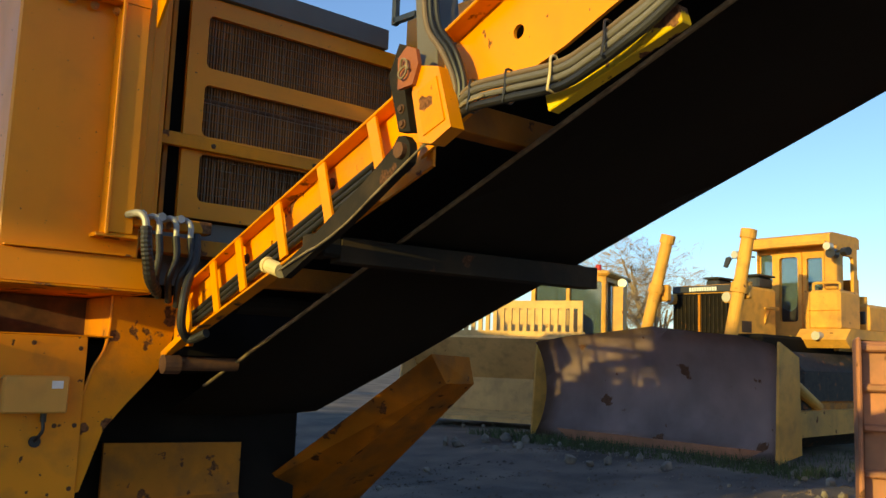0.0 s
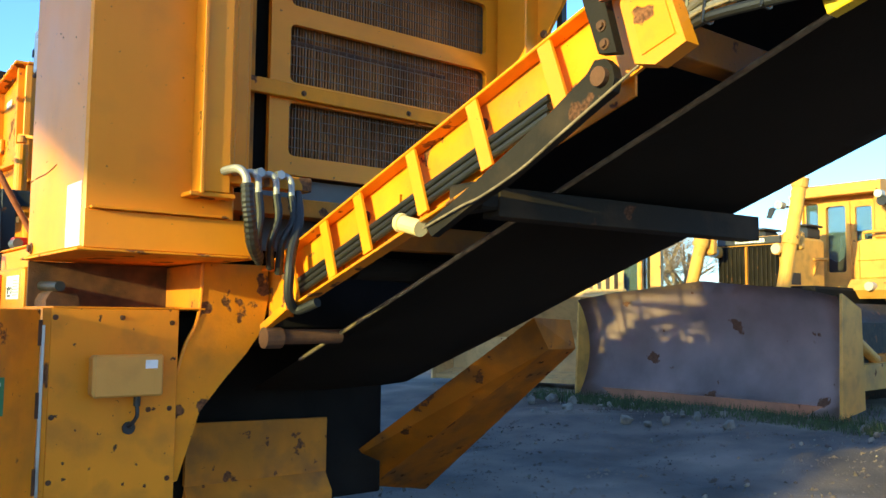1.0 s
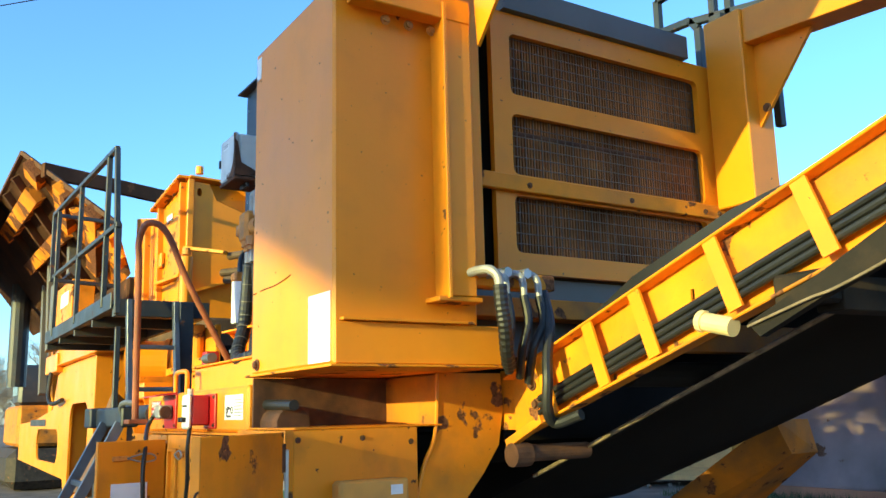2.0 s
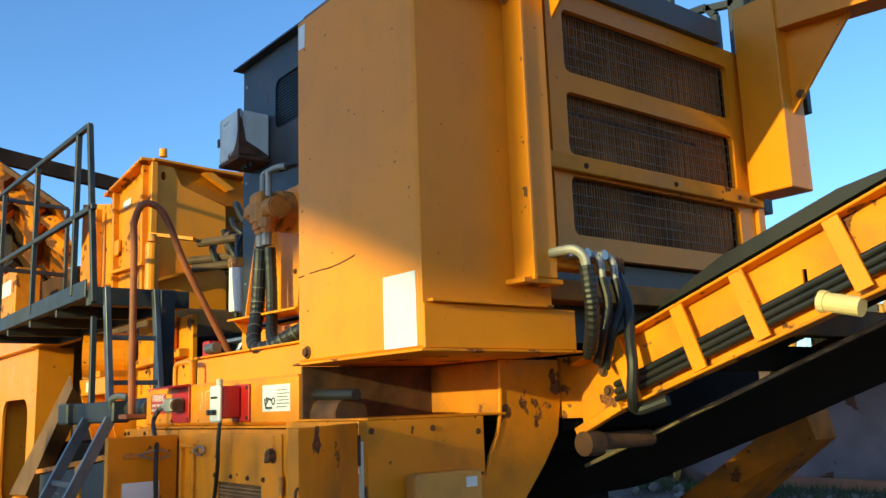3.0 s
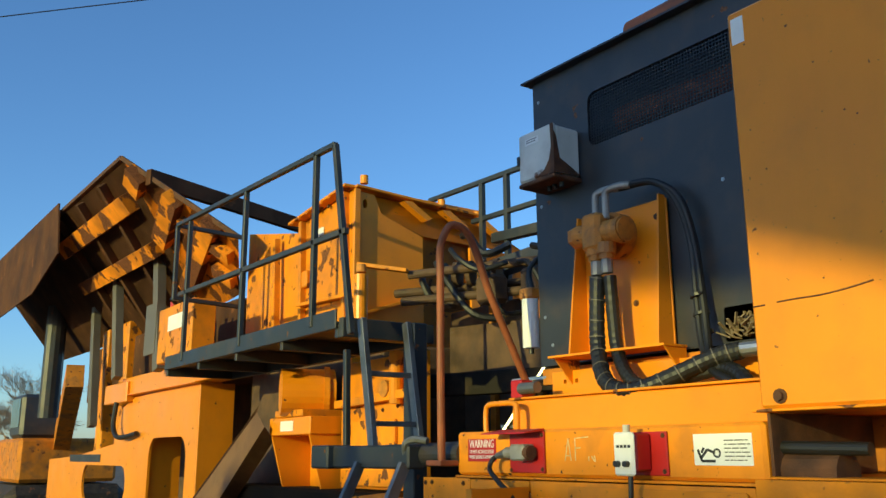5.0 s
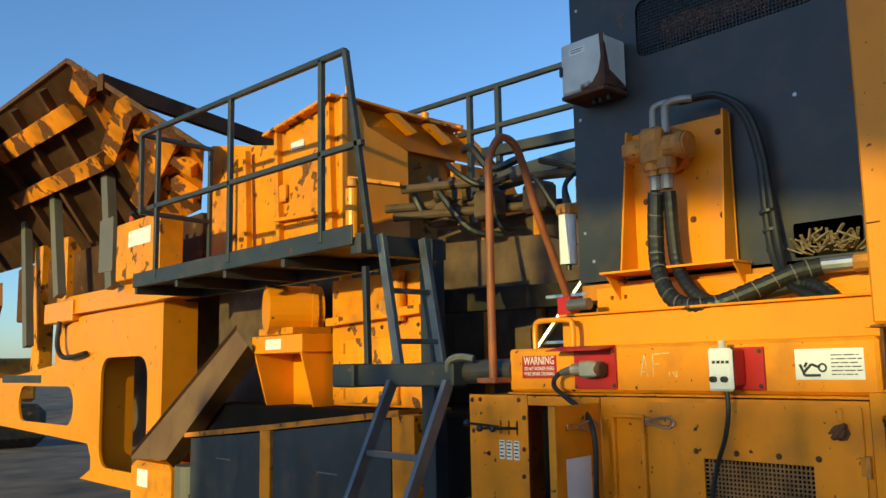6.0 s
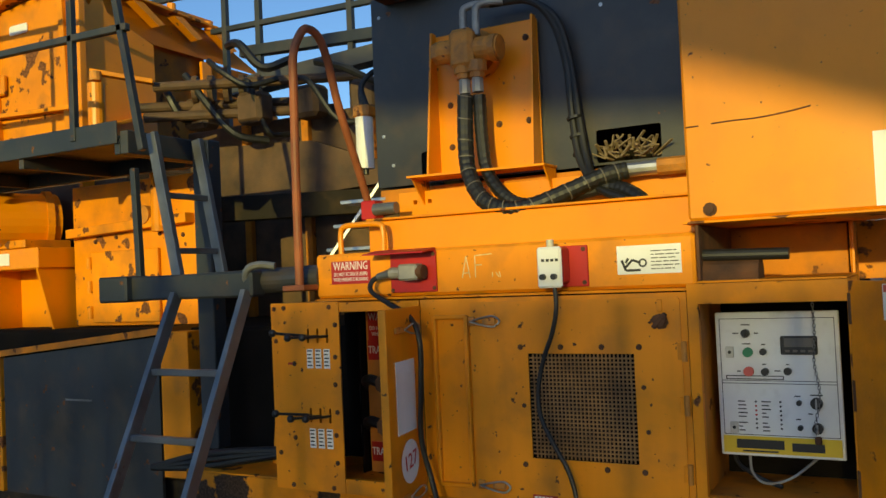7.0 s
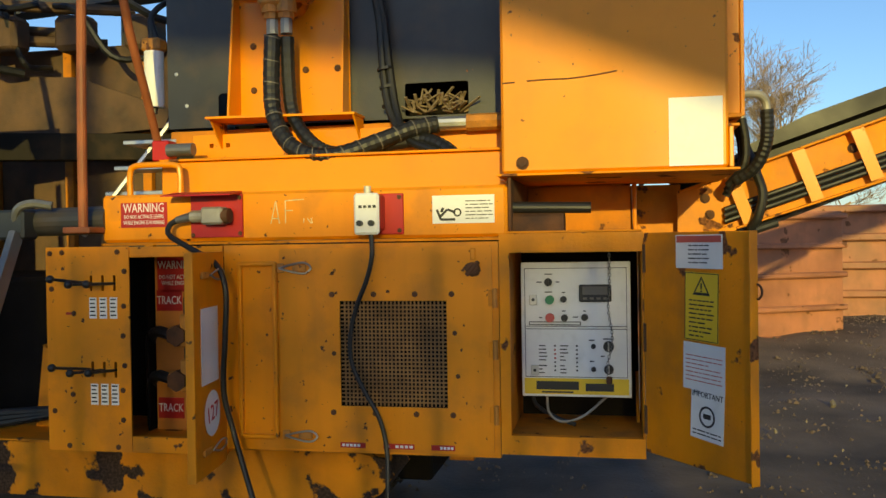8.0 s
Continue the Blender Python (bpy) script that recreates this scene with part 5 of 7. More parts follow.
    for k in range(4):
        o = (-0.036, -0.010, 0.012, 0.030)[k]
        part("cable", tube([(1.87, 2.45, 2.165 + o * 0.4), (1.865, 2.42, 2.205 + o * 0.7), (1.86, 2.34, 2.24 + o), (1.86, 2.18, 2.235 + o), (1.87, 2.0, 2.23 + o), (1.87, 1.89, 2.255 + o), (1.87, 1.79, 2.29 + o),
                            (1.88, 1.70, 2.335 + o), (1.89, 1.5, 2.45 + o), (1.92, 0.8, 2.80 + o)], (0.013, 0.009, 0.011, 0.008)[k], steps=6), (RUBBER, HOODGREY, HOODGREY, WIRE)[k], c)
    for y, z in ((2.34, 2.24), (2.19, 2.235), (2.02, 2.23), (1.84, 2.275)):
        part("cable_tie", tube([(1.845, y, z - 0.045), (1.85, y - 0.004, z), (1.855, y - 0.002, z + 0.045), (1.885, y, z + 0.04), (1.885, y, z - 0.04), (1.845, y, z - 0.045)], 0.004, n=5, steps=3), CREAM if y == 2.02 else BLACK, c)
    part("wire", tube([(1.835, 3.38, 1.79), (1.83, 3.255, 1.823), (1.83, 3.174, 1.845), (1.83, 3.096, 1.862), (1.83, 2.929, 1.921), (1.83, 2.776, 1.996), (1.84, 2.582, 2.098), (1.85, 2.46, 2.165), (1.85, 2.37, 2.215), (1.85, 2.27, 2.225)], 0.004, n=6), FRAYED, c, "pale loose wire")
    for k in range(3):
        o = 0.020 * k
        part("hose", tube([(1.84 + o * 0.4, 2.56 - o, 2.75), (1.84 + o * 0.4, 2.555 - o, 2.60), (1.84 + o * 0.4, 2.53 - o, 2.49), (1.84 + o * 0.4, 2.45 - o, 2.39), (1.85 + o * 0.4, 2.40 - o * 0.6, 2.28), (1.86, 2.42 - o * 0.5, 2.19)], 0.0095, n=9), RUBBER if k else WIRE, c)
    part("yellow_angle", bar((1.93, 2.085, 2.175), (1.93, 1.66, 2.305), 0.04, 0.05), LEMON, c, "bright flaking yellow angle iron")
    return c


def build_support_arm():
    c = thing("support_arm", (3.4, 4.5, 2.6), "sunlit yellow conveyor support arm", "frame")
    part("post", box(3.30, 3.50, 4.43, 4.66, 2.55, 3.55, 0.006), YELLOW, c)
    part("arm", bar((3.40, 4.50, 3.46), (3.40, 2.4, 3.30), 0.16, 0.18), YELLOW, c)
    part("gusset", plate([(4.44, 2.92), (4.44, 3.36), (4.08, 3.36)], [], "x", 3.39, 0.02), YELLOW, c)
    part("rear_post", bar((3.55, 4.75, 2.5), (3.55, 4.75, 3.7), 0.08, 0.08), BLUEGREY, c)
    bolts([(3.388, 4.38, 3.02)], (-1, 0, 0), c, 0.02)
    r = thing("rear_guard_rail", (3.6, 5.0, 3.0), "grey tubular guard rail on the far side", "guard rail")
    X = 3.65
    for a, b in (((X, 4.86, 4.06), (X, 4.875, 3.0)), ((X, 5.28, 4.045), (X, 4.86, 4.06)), ((X, 5.28, 4.045), (X, 5.28, 3.80)), ((X, 5.28, 3.83), (X, 5.03, 3.81)), ((X, 5.03, 3.81), (X, 4.98, 3.74)),
                 ((X, 4.748, 4.04), (X, 4.765, 3.0)), ((X, 4.748, 4.04), (X, 4.50, 3.93)), ((X, 4.50, 3.93), (X, 4.50, 3.0)), ((X, 5.03, 3.80), (X, 4.50, 3.70)), ((X, 4.98, 3.74), (X, 4.98, 3.0))):
        part("rail", bar(a, b, 0.042, 0.042), BLUEGREY, r)


def build_under_hopper():
    c = thing("undercarriage_guard", (2.6, 5.7, 0.5), "dirty yellow folded guard under the conveyor", "guard")
    part("guard_face", plate([(2.0, 0.93), (2.86, 0.91), (2.86, 0.60), (2.0, 0.60)], [], "y", 5.65, 0.03), YELLOW_DIRTY, c)
    part("guard_lip", plate([(5.66, 0.60), (5.58, 0.50), (5.58, 0.44), (5.70, 0.44)], [], "x", 2.0, 0.86), YELLOW_DIRTY, c)
    w = thing("side_deflector", (3.9, 4.9, 0.3), "dirty orange folded steel deflector", "deflector")
    m = Matrix.Identity(4)
    def sheet(name, pts, th=0.02):
        bm = bmesh.new()
        a = [bm.verts.new(p) for p in pts]
        bm.faces.new(a)
        bmesh.ops.solidify(bm, geom=bm.faces[:], thickness=th)
        part(name, bm, YELLOW_DIRTY, w)
    sheet("outer_sheet", [(4.01, 4.73, 1.33), (3.75, 4.70, 1.33), (3.35, 5.9, 0.42), (3.95, 6.1, 0.30)])
    sheet("inner_sheet", [(3.75, 4.70, 1.33), (3.61, 4.68, 1.51), (3.05, 5.9, 0.55), (3.35, 5.9, 0.42)])
    sheet("end_sheet", [(4.01, 4.73, 1.33), (3.98, 4.75, 1.50), (3.61, 4.68, 1.51), (3.75, 4.70, 1.33)])
    k = thing("chassis", (2.4, 8.0, 0.3), "dark chassis between the tracks, with near-black sheets painted for shade", "chassis")
    # near-black body and added backing sheets: shade under the conveyor as colour
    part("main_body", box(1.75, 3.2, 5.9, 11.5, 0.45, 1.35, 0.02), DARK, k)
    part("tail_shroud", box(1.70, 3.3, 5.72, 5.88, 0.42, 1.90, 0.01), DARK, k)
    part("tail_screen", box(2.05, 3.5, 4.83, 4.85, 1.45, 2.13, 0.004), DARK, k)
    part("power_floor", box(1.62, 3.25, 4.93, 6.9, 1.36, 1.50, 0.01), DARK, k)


build_conveyor()
build_support_arm()
build_under_hopper()


# ---- access platform and ladder ----
def build_platform():
    c = thing("access_platform", (1.4, 9.8, 2.3), "blue-grey steel access platform with guard rail", "platform")
    x0, x1, y0, y1 = 1.09, 1.72, 8.20, 11.41
    part("front_channel", box(x0, x0 + 0.012, y0, y1, 2.355, 2.475, 0.003), BLUEGREY, c)
    part("channel_lip", box(x0 + 0.013, x0 + 0.06, y0, y1, 2.355, 2.365, 0.002), BLUEGREY, c)
    part("floor_plate", box(x0 + 0.013, x1, y0, y1, 2.385, 2.40, 0.002), BLUEGREY, c)
    for y in (8.22, 9.0, 9.8, 10.6, 11.39):
        part("joist", box(x0 + 0.02, x1, y - 0.02, y + 0.02, 2.30, 2.383, 0.003), BLUEGREY, c)
    part("end_channel", box(x0 + 0.02, 1.78, 8.14, 8.195, 2.30, 2.42, 0.003), BLUEGREY, c)
    part("back_channel", box(x1, x1 + 0.04, y0, y1, 2.30, 2.42, 0.003), BLUEGREY, c)
    g = 0.038
    def pipe(a, b):
        part("rail", bar(a, b, g, g, bev=0.004), BLUEGREY, c)
    X = 1.10
    for y in (8.53, 9.71, 10.97):
        part("post", bar((X, y, 2.40), (X, y, 3.57 + (y - 8.3) * 0.03), g, g, bev=0.004), BLUEGREY, c)
    pipe((X, 8.27, 3.56), (X, 11.32, 3.69))
    pipe((X, 8.10, 2.95), (X, 11.15, 3.01))
    pipe((X, 8.27, 3.56), (X, 8.02, 2.30))
    pipe((X, 11.32, 3.69), (X, 11.30, 2.98))
    pipe((X, 11.32, 3.69), (1.75, 11.32, 3.66))
    pipe((1.75, 11.32, 3.66), (1.75, 11.32, 2.4))
    pipe((X, 11.3, 3.0), (1.75, 11.32, 2.98))
    # hose stands and support posts
    part("support_post", box(1.52, 1.62, 7.98, 8.10, 0.70, 2.40, 0.006), BLUEGREY, c)
    part("tie_beam", box(1.0, 1.10, 7.25, 8.12, 1.535, 1.655, 0.01), BLUEGREY, c)
    part("tie_bracket", box(0.96, 1.12, 8.02, 8.22, 1.53, 1.66, 0.01), BLUEGREY, c)
    part("round_tube", rod((1.12, 7.65, 1.60), (1.12, 6.93, 1.61), 0.058, n=20), GREY, c, "dark round steel tube")
    l = thing("access_ladder", (1.2, 7.9, 0.5), "worn steel folding ladder below the platform", "ladder")
    u = lambda z: 8.03 - (2.37 - z) * 0.20
    for x in (1.18, 1.50):
        part("upper_stile", bar((x, u(2.40), 2.40), (x, u(1.58), 1.58), 0.035, 0.06), LADDER, l)
    for z in (2.07, 1.78):
        part("rung", bar((1.18, u(z), z), (1.50, u(z), z), 0.03, 0.03), LADDER, l)
    lo = lambda z: 1.0 - (1.56 - z) * 0.50
    for y in (7.72, 7.28):
        part("lower_stile", bar((lo(1.56), y, 1.56), (lo(0.40), y - 0.02, 0.40), 0.06, 0.03, up=(0, 1, 0)), LADDER, l)
    for z in (1.21, 0.935, 0.66):
        part("rung", bar((lo(z), 7.71, z), (lo(z), 7.29, z), 0.03, 0.03), LADDER, l)
    part("hook_arm", tube([(1.02, 7.30, 1.60), (1.0, 7.27, 1.66), (1.02, 7.22, 1.68), (1.05, 7.15, 1.67)], 0.018, n=8), LADDER, l)
    part("side_strut", bar((1.13, 8.12, 2.22), (1.13, 8.10, 1.64), 0.035, 0.035), BLUEGREY, l)
    h = thing("rusty_hoop", (1.1, 6.95, 1.56), "rust-brown bent pipe hoop handrail", "handrail")
    part("hoop", tube([(1.02, 6.99, 1.58), (1.01, 6.98, 2.0), (1.0, 6.965, 2.45), (0.99, 6.95, 2.60), (1.01, 6.92, 2.69), (1.05, 6.91, 2.715), (1.11, 6.90, 2.69), (1.17, 6.90, 2.60), (1.26, 6.91, 2.40), (1.40, 6.92, 2.15), (1.56, 6.94, 1.88)], 0.019, n=12), RUST_PIPE, h)
    part("foot", box(0.97, 1.08, 6.93, 7.05, 1.555, 1.58, 0.004), RUST_PIPE, h)
    s = thing("far_ladder", (1.7, 7.0, 1.75), "bare aluminium step ladder behind the beam", "ladder")
    part("stile", bar((1.55, 7.35, 1.55), (1.75, 7.0, 2.1), 0.06, 0.02), STEEL, s)
    for k in range(3):
        part("tread", box(1.62, 1.80, 6.90, 7.18 + 0.05 * (2 - k), 1.74 + 0.12 * k, 1.76 + 0.12 * k, 0.003), STEEL, s)


build_platform()


# ---- jaw crusher ----
def quad(name, pts, mat, parent, th=0.02, lab=""):
    bm = bmesh.new()
    bm.faces.new([bm.verts.new(p) for p in pts])
    bmesh.ops.solidify(bm, geom=bm.faces[:], thickness=th)
    return part(name, bm, mat, parent, lab)


def build_jaw():
    c = thing("jaw_crusher", (2.6, 9.8, 1.4), "large yellow jaw crusher with ribbed side wall", "crusher")
    part("side_wall", plate([(9.63, 2.45), (9.63, 3.77), (10.60, 3.66), (10.50, 2.45)], [], "x", 2.0, 0.03), YELLOW_WORN, c)
    part("rear_side_wall", plate([(10.51, 2.45), (10.61, 3.60), (11.0, 3.68), (11.9, 3.86), (11.9, 2.45)], [], "x", 2.05, 0.03), YELLOW_WORN, c)
    part("top_flange", bar((1.96, 9.60, 3.785), (1.96, 10.66, 3.675), 0.12, 0.025), YELLOW_WORN, c)
    for y in (9.66, 10.45, 11.0):
        part("rib", bar((1.975, y, 2.5), (1.975, y + 0.06, 3.76 - (y - 9.63) * 0.10), 0.06, 0.05), YELLOW_WORN, c)
    part("mid_flange", bar((1.965, 9.63, 2.86), (1.965, 10.5, 2.90), 0.07, 0.03), YELLOW_WORN, c)
    part("front_wall", plate([(2.0, 2.3), (2.0, 3.75), (2.19, 3.74), (2.262, 3.585), (2.683, 3.441), (2.702, 2.3)], [[(2.10 + 0.022 * math.cos(a), 3.65 + 0.04 * math.sin(a)) for a in [2 * math.pi * k / 12 for k in range(12)]]], "y", 9.60, 0.03), YELLOW, c, "chamfered yellow front plate")
    part("corner_stile", box(1.985, 2.04, 9.565, 9.598, 2.45, 3.76, 0.004), YELLOW, c)
    quad("recessed_panel", [(2.69, 9.66, 3.45), (3.20, 9.68, 3.456), (3.23, 9.68, 2.60), (2.705, 9.66, 2.50)], YELLOW_DIRTY, c, 0.02, "dusty yellow recessed panel")
    part("strap", bar((3.27, 9.64, 3.43), (3.29, 9.64, 2.75), 0.11, 0.03), YELLOW, c)
    part("skirt_ledge", bar((2.03, 9.56, 2.70), (2.72, 9.56, 2.93), 0.07, 0.025), YELLOW_WORN, c)
    quad("front_slope", [(2.20, 9.66, 3.75), (3.362, 9.66, 3.704), (3.936, 9.62, 3.43), (3.29, 9.63, 3.45), (2.69, 9.61, 3.45), (2.262, 9.61, 3.59)], YELLOW, c)
    quad("lower_slope", [(3.30, 9.66, 3.44), (3.936, 9.62, 3.421), (4.1, 9.5, 2.9), (3.31, 9.66, 2.80)], YELLOW_DIRTY, c)
    part("top_cover", plate([(9.62, 3.765), (10.6, 3.655), (10.6, 3.68), (9.62, 3.79)], [], "x", 2.0, 1.36), YELLOW, c)
    part("inner_body", box(2.085, 3.35, 9.72, 11.85, 2.46, 3.58, 0.01), YELLOW_DIRTY, c)
    part("top_edge", bar((2.0, 9.60, 3.785), (3.38, 9.62, 3.73), 0.08, 0.022), YELLOW_WORN, c)
    for k in range(3):
        x = 2.44 + 0.40 * k
        part("gusset", plate([(x, 3.715 - 0.02 * k), (x + 0.09, 3.725 - 0.02 * k), (x + 0.30, 3.60 - 0.02 * k), (x + 0.24, 3.575 - 0.02 * k)], [], "y", 9.53, 0.08), YELLOW, c)
    bolts([(1.90, 9.72 + 0.14 * k, 3.758 - 0.0145 * k) for k in range(7)], (-1, 0, 0), c, 0.018, YELLOW)
    for p in ((2.1, 9.62, 3.83), (2.9, 9.62, 3.75), (3.3, 9.62, 3.70)):
        part("lug", rod(p, (p[0], p[1], p[2] + 0.07), 0.035, n=10), YELLOW, c)
    pl = part("badge", box(1.985, 1.998, 10.12, 10.32, 3.48, 3.55, 0.01), WHITE, c, "small oval maker's badge")
    cyl = part("small_cylinder", rod((1.93, 9.35, 2.98), (1.93, 9.35, 2.55), 0.055, n=16), YELLOW, c, "upright yellow hydraulic cylinder")
    part("cylinder_cap", rod((1.93, 9.35, 3.0), (1.93, 9.35, 3.06), 0.04, n=12), PUMPYEL, cyl)
    part("bracket", bar((1.93, 9.40, 3.07), (2.2, 9.1, 3.0), 0.08, 0.03), YELLOW_WORN, c)
    part("wedge_latch", box(1.955, 1.995, 10.36, 10.48, 3.05, 3.20, 0.01), YELLOW_WORN, c)
    # grimy body, rods, springs and castings: the jaw's shade is in the colour
    part("lower_body", box(2.1, 3.3, 9.3, 11.8, 1.30, 2.45, 0.02), GRIME_SHADE, c)
    for k, z in enumerate((2.86, 2.78, 2.98)):
        part("tension_rod", rod((2.25, 9.35 - 0.1 * k, z), (2.95, 8.3 - 0.2 * k, z + 0.02), 0.035, n=10), GRIME_SHADE, c, "dirty toggle tension rod, colour darkened for shade")
    for k in range(5):
        part("spring_coil", rod((2.45 + 0.06 * k, 8.98 - 0.09 * k, 2.97), (2.47 + 0.06 * k, 8.95 - 0.09 * k, 2.97), 0.10, n=16), GRIME_SHADE, c)
    rnd = random.Random(9)
    for k in range(7):
        p = Vector((2.3 + 0.5 * rnd.random(), 9.2 - 1.6 * rnd.random(), 2.95 + 0.25 * rnd.random()))
        q = p + Vector((0.3 * rnd.random(), -0.5 * rnd.random() - 0.2, -0.1 - 0.5 * rnd.random()))
        part("hose", tube([p, p.lerp(q, 0.35) + Vector((-0.1, 0, 0.12 * rnd.uniform(-1, 1))), p.lerp(q, 0.7) + Vector((-0.1, 0, -0.1)), q], 0.018 + 0.012 * rnd.random(), n=7, steps=5), RUBBER, c)
    for k in range(4):
        y = 9.0 - 0.42 * k
        part("casting", box(2.45 + 0.08 * k, 2.62 + 0.08 * k, y - 0.12, y + 0.1, 2.70, 2.92, 0.03), GRIME_SHADE, c)
    # grimy beam, darkened by colour because it stands in shade
    part("toggle_beam", plate([(9.3, 2.25), (9.3, 2.62), (8.2, 2.56), (7.55, 2.33), (7.6, 2.22), (8.4, 2.18)], [], "x", 2.75, 0.12), GRIME_SHADE, c, "grimy triangular toggle beam, colour darkened for shade")
    part("cross_beam", bar((2.0, 9.2, 2.08), (3.1, 7.2, 2.12), 0.12, 0.16), OLDSTEEL, c, "dark steel beam")
    part("rear_beam", bar((2.9, 9.0, 3.05), (3.2, 6.95, 3.25), 0.15, 0.12), GREY, c)
    bolts([(1.97, y, z) for y in (9.7, 10.0, 10.3) for z in (3.70, 2.55)], (-1, 0, 0), c, 0.016)
    f = thing("flywheel_guard", (2.9, 7.9, 1.5), "grimy brown guard plate, a painted dark backing behind the crusher", "guard")
    # backing plate: the darkness behind the crusher is put into its colour
    part("panel", box(2.9, 2.94, 6.96, 9.5, 1.3, 2.78, 0.01), GRIME_SHADE, f)
    for k in range(4):
        part("stiffener", box(2.85, 2.898, 7.2 + 0.55 * k, 7.26 + 0.55 * k, 1.3, 2.76, 0.004), YELLOW_DIRTY, f)
    # lower side: side plate with door, motor with its box, deck
    p = thing("side_plate", (1.95, 9.0, 1.35), "yellow bolted side plate below the platform", "panel")
    part("panel", box(1.93, 1.97, 8.45, 9.62, 1.36, 2.30, 0.005), YELLOW_WORN, p)
    part("hinged_cover", box(1.90, 1.928, 8.80, 9.42, 1.38, 1.85, 0.006), YELLOW_WORN, p)
    part("upper_ledge", bar((1.90, 8.5, 2.02), (1.90, 9.6, 1.98), 0.10, 0.06), YELLOW_WORN, p)
    for z in (1.45, 1.62, 1.78):
        part("hinge", rod((1.895, 9.43, z - 0.04), (1.895, 9.43, z + 0.04), 0.02), YELLOW_WORN, p)
    part("cylinder", rod((1.88, 8.75, 2.32), (1.88, 8.75, 1.95), 0.05), YELLOW_WORN, p)
    part("clamp", rod((1.84, 8.86, 2.06), (1.90, 8.86, 2.06), 0.06), PUMPYEL, p)
    bolts([(1.929, 8.6 + 0.2 * k, 1.92 + 0.02 * (k % 2)) for k in range(5)], (-1, 0, 0), p, 0.014)
    m = thing("vibrator_motor", (1.75, 10.2, 1.95), "yellow electric motor on its mounting box", "motor")
    part("motor_body", rod((1.62, 10.08, 2.10), (2.02, 9.93, 2.10), 0.19, n=24), YELLOW, m)
    part("end_ring", rod((1.95, 9.96, 2.10), (1.99, 9.94, 2.10), 0.21, n=24), YELLOW_WORN, m)
    part("foot", box(1.66, 2.02, 9.76, 10.26, 1.90, 1.955, 0.006), YELLOW_WORN, m)
    b = thing("motor_mount", (1.85, 10.2, 1.2), "yellow open-fronted mounting box with white label", "mounting box")
    part("top_panel", box(1.68, 2.05, 9.66, 10.40, 1.76, 1.90, 0.006), YELLOW, b)
    part("side_panel", plate([(1.69, 1.76), (2.05, 1.76), (2.05, 1.14), (1.86, 1.14)], [], "y", 9.68, 0.02), YELLOW, b)
    part("side_panel", plate([(1.69, 1.76), (2.05, 1.76), (2.05, 1.14), (1.86, 1.14)], [], "y", 10.36, 0.02), YELLOW, b)
    part("back_panel", box(2.05, 2.07, 9.68, 10.4, 1.14, 1.76, 0.004), YELLOW, b)
    part("label", box(1.676, 1.679, 9.95, 10.18, 1.79, 1.87, 0), WHITE, b, "white label with a dark emblem")


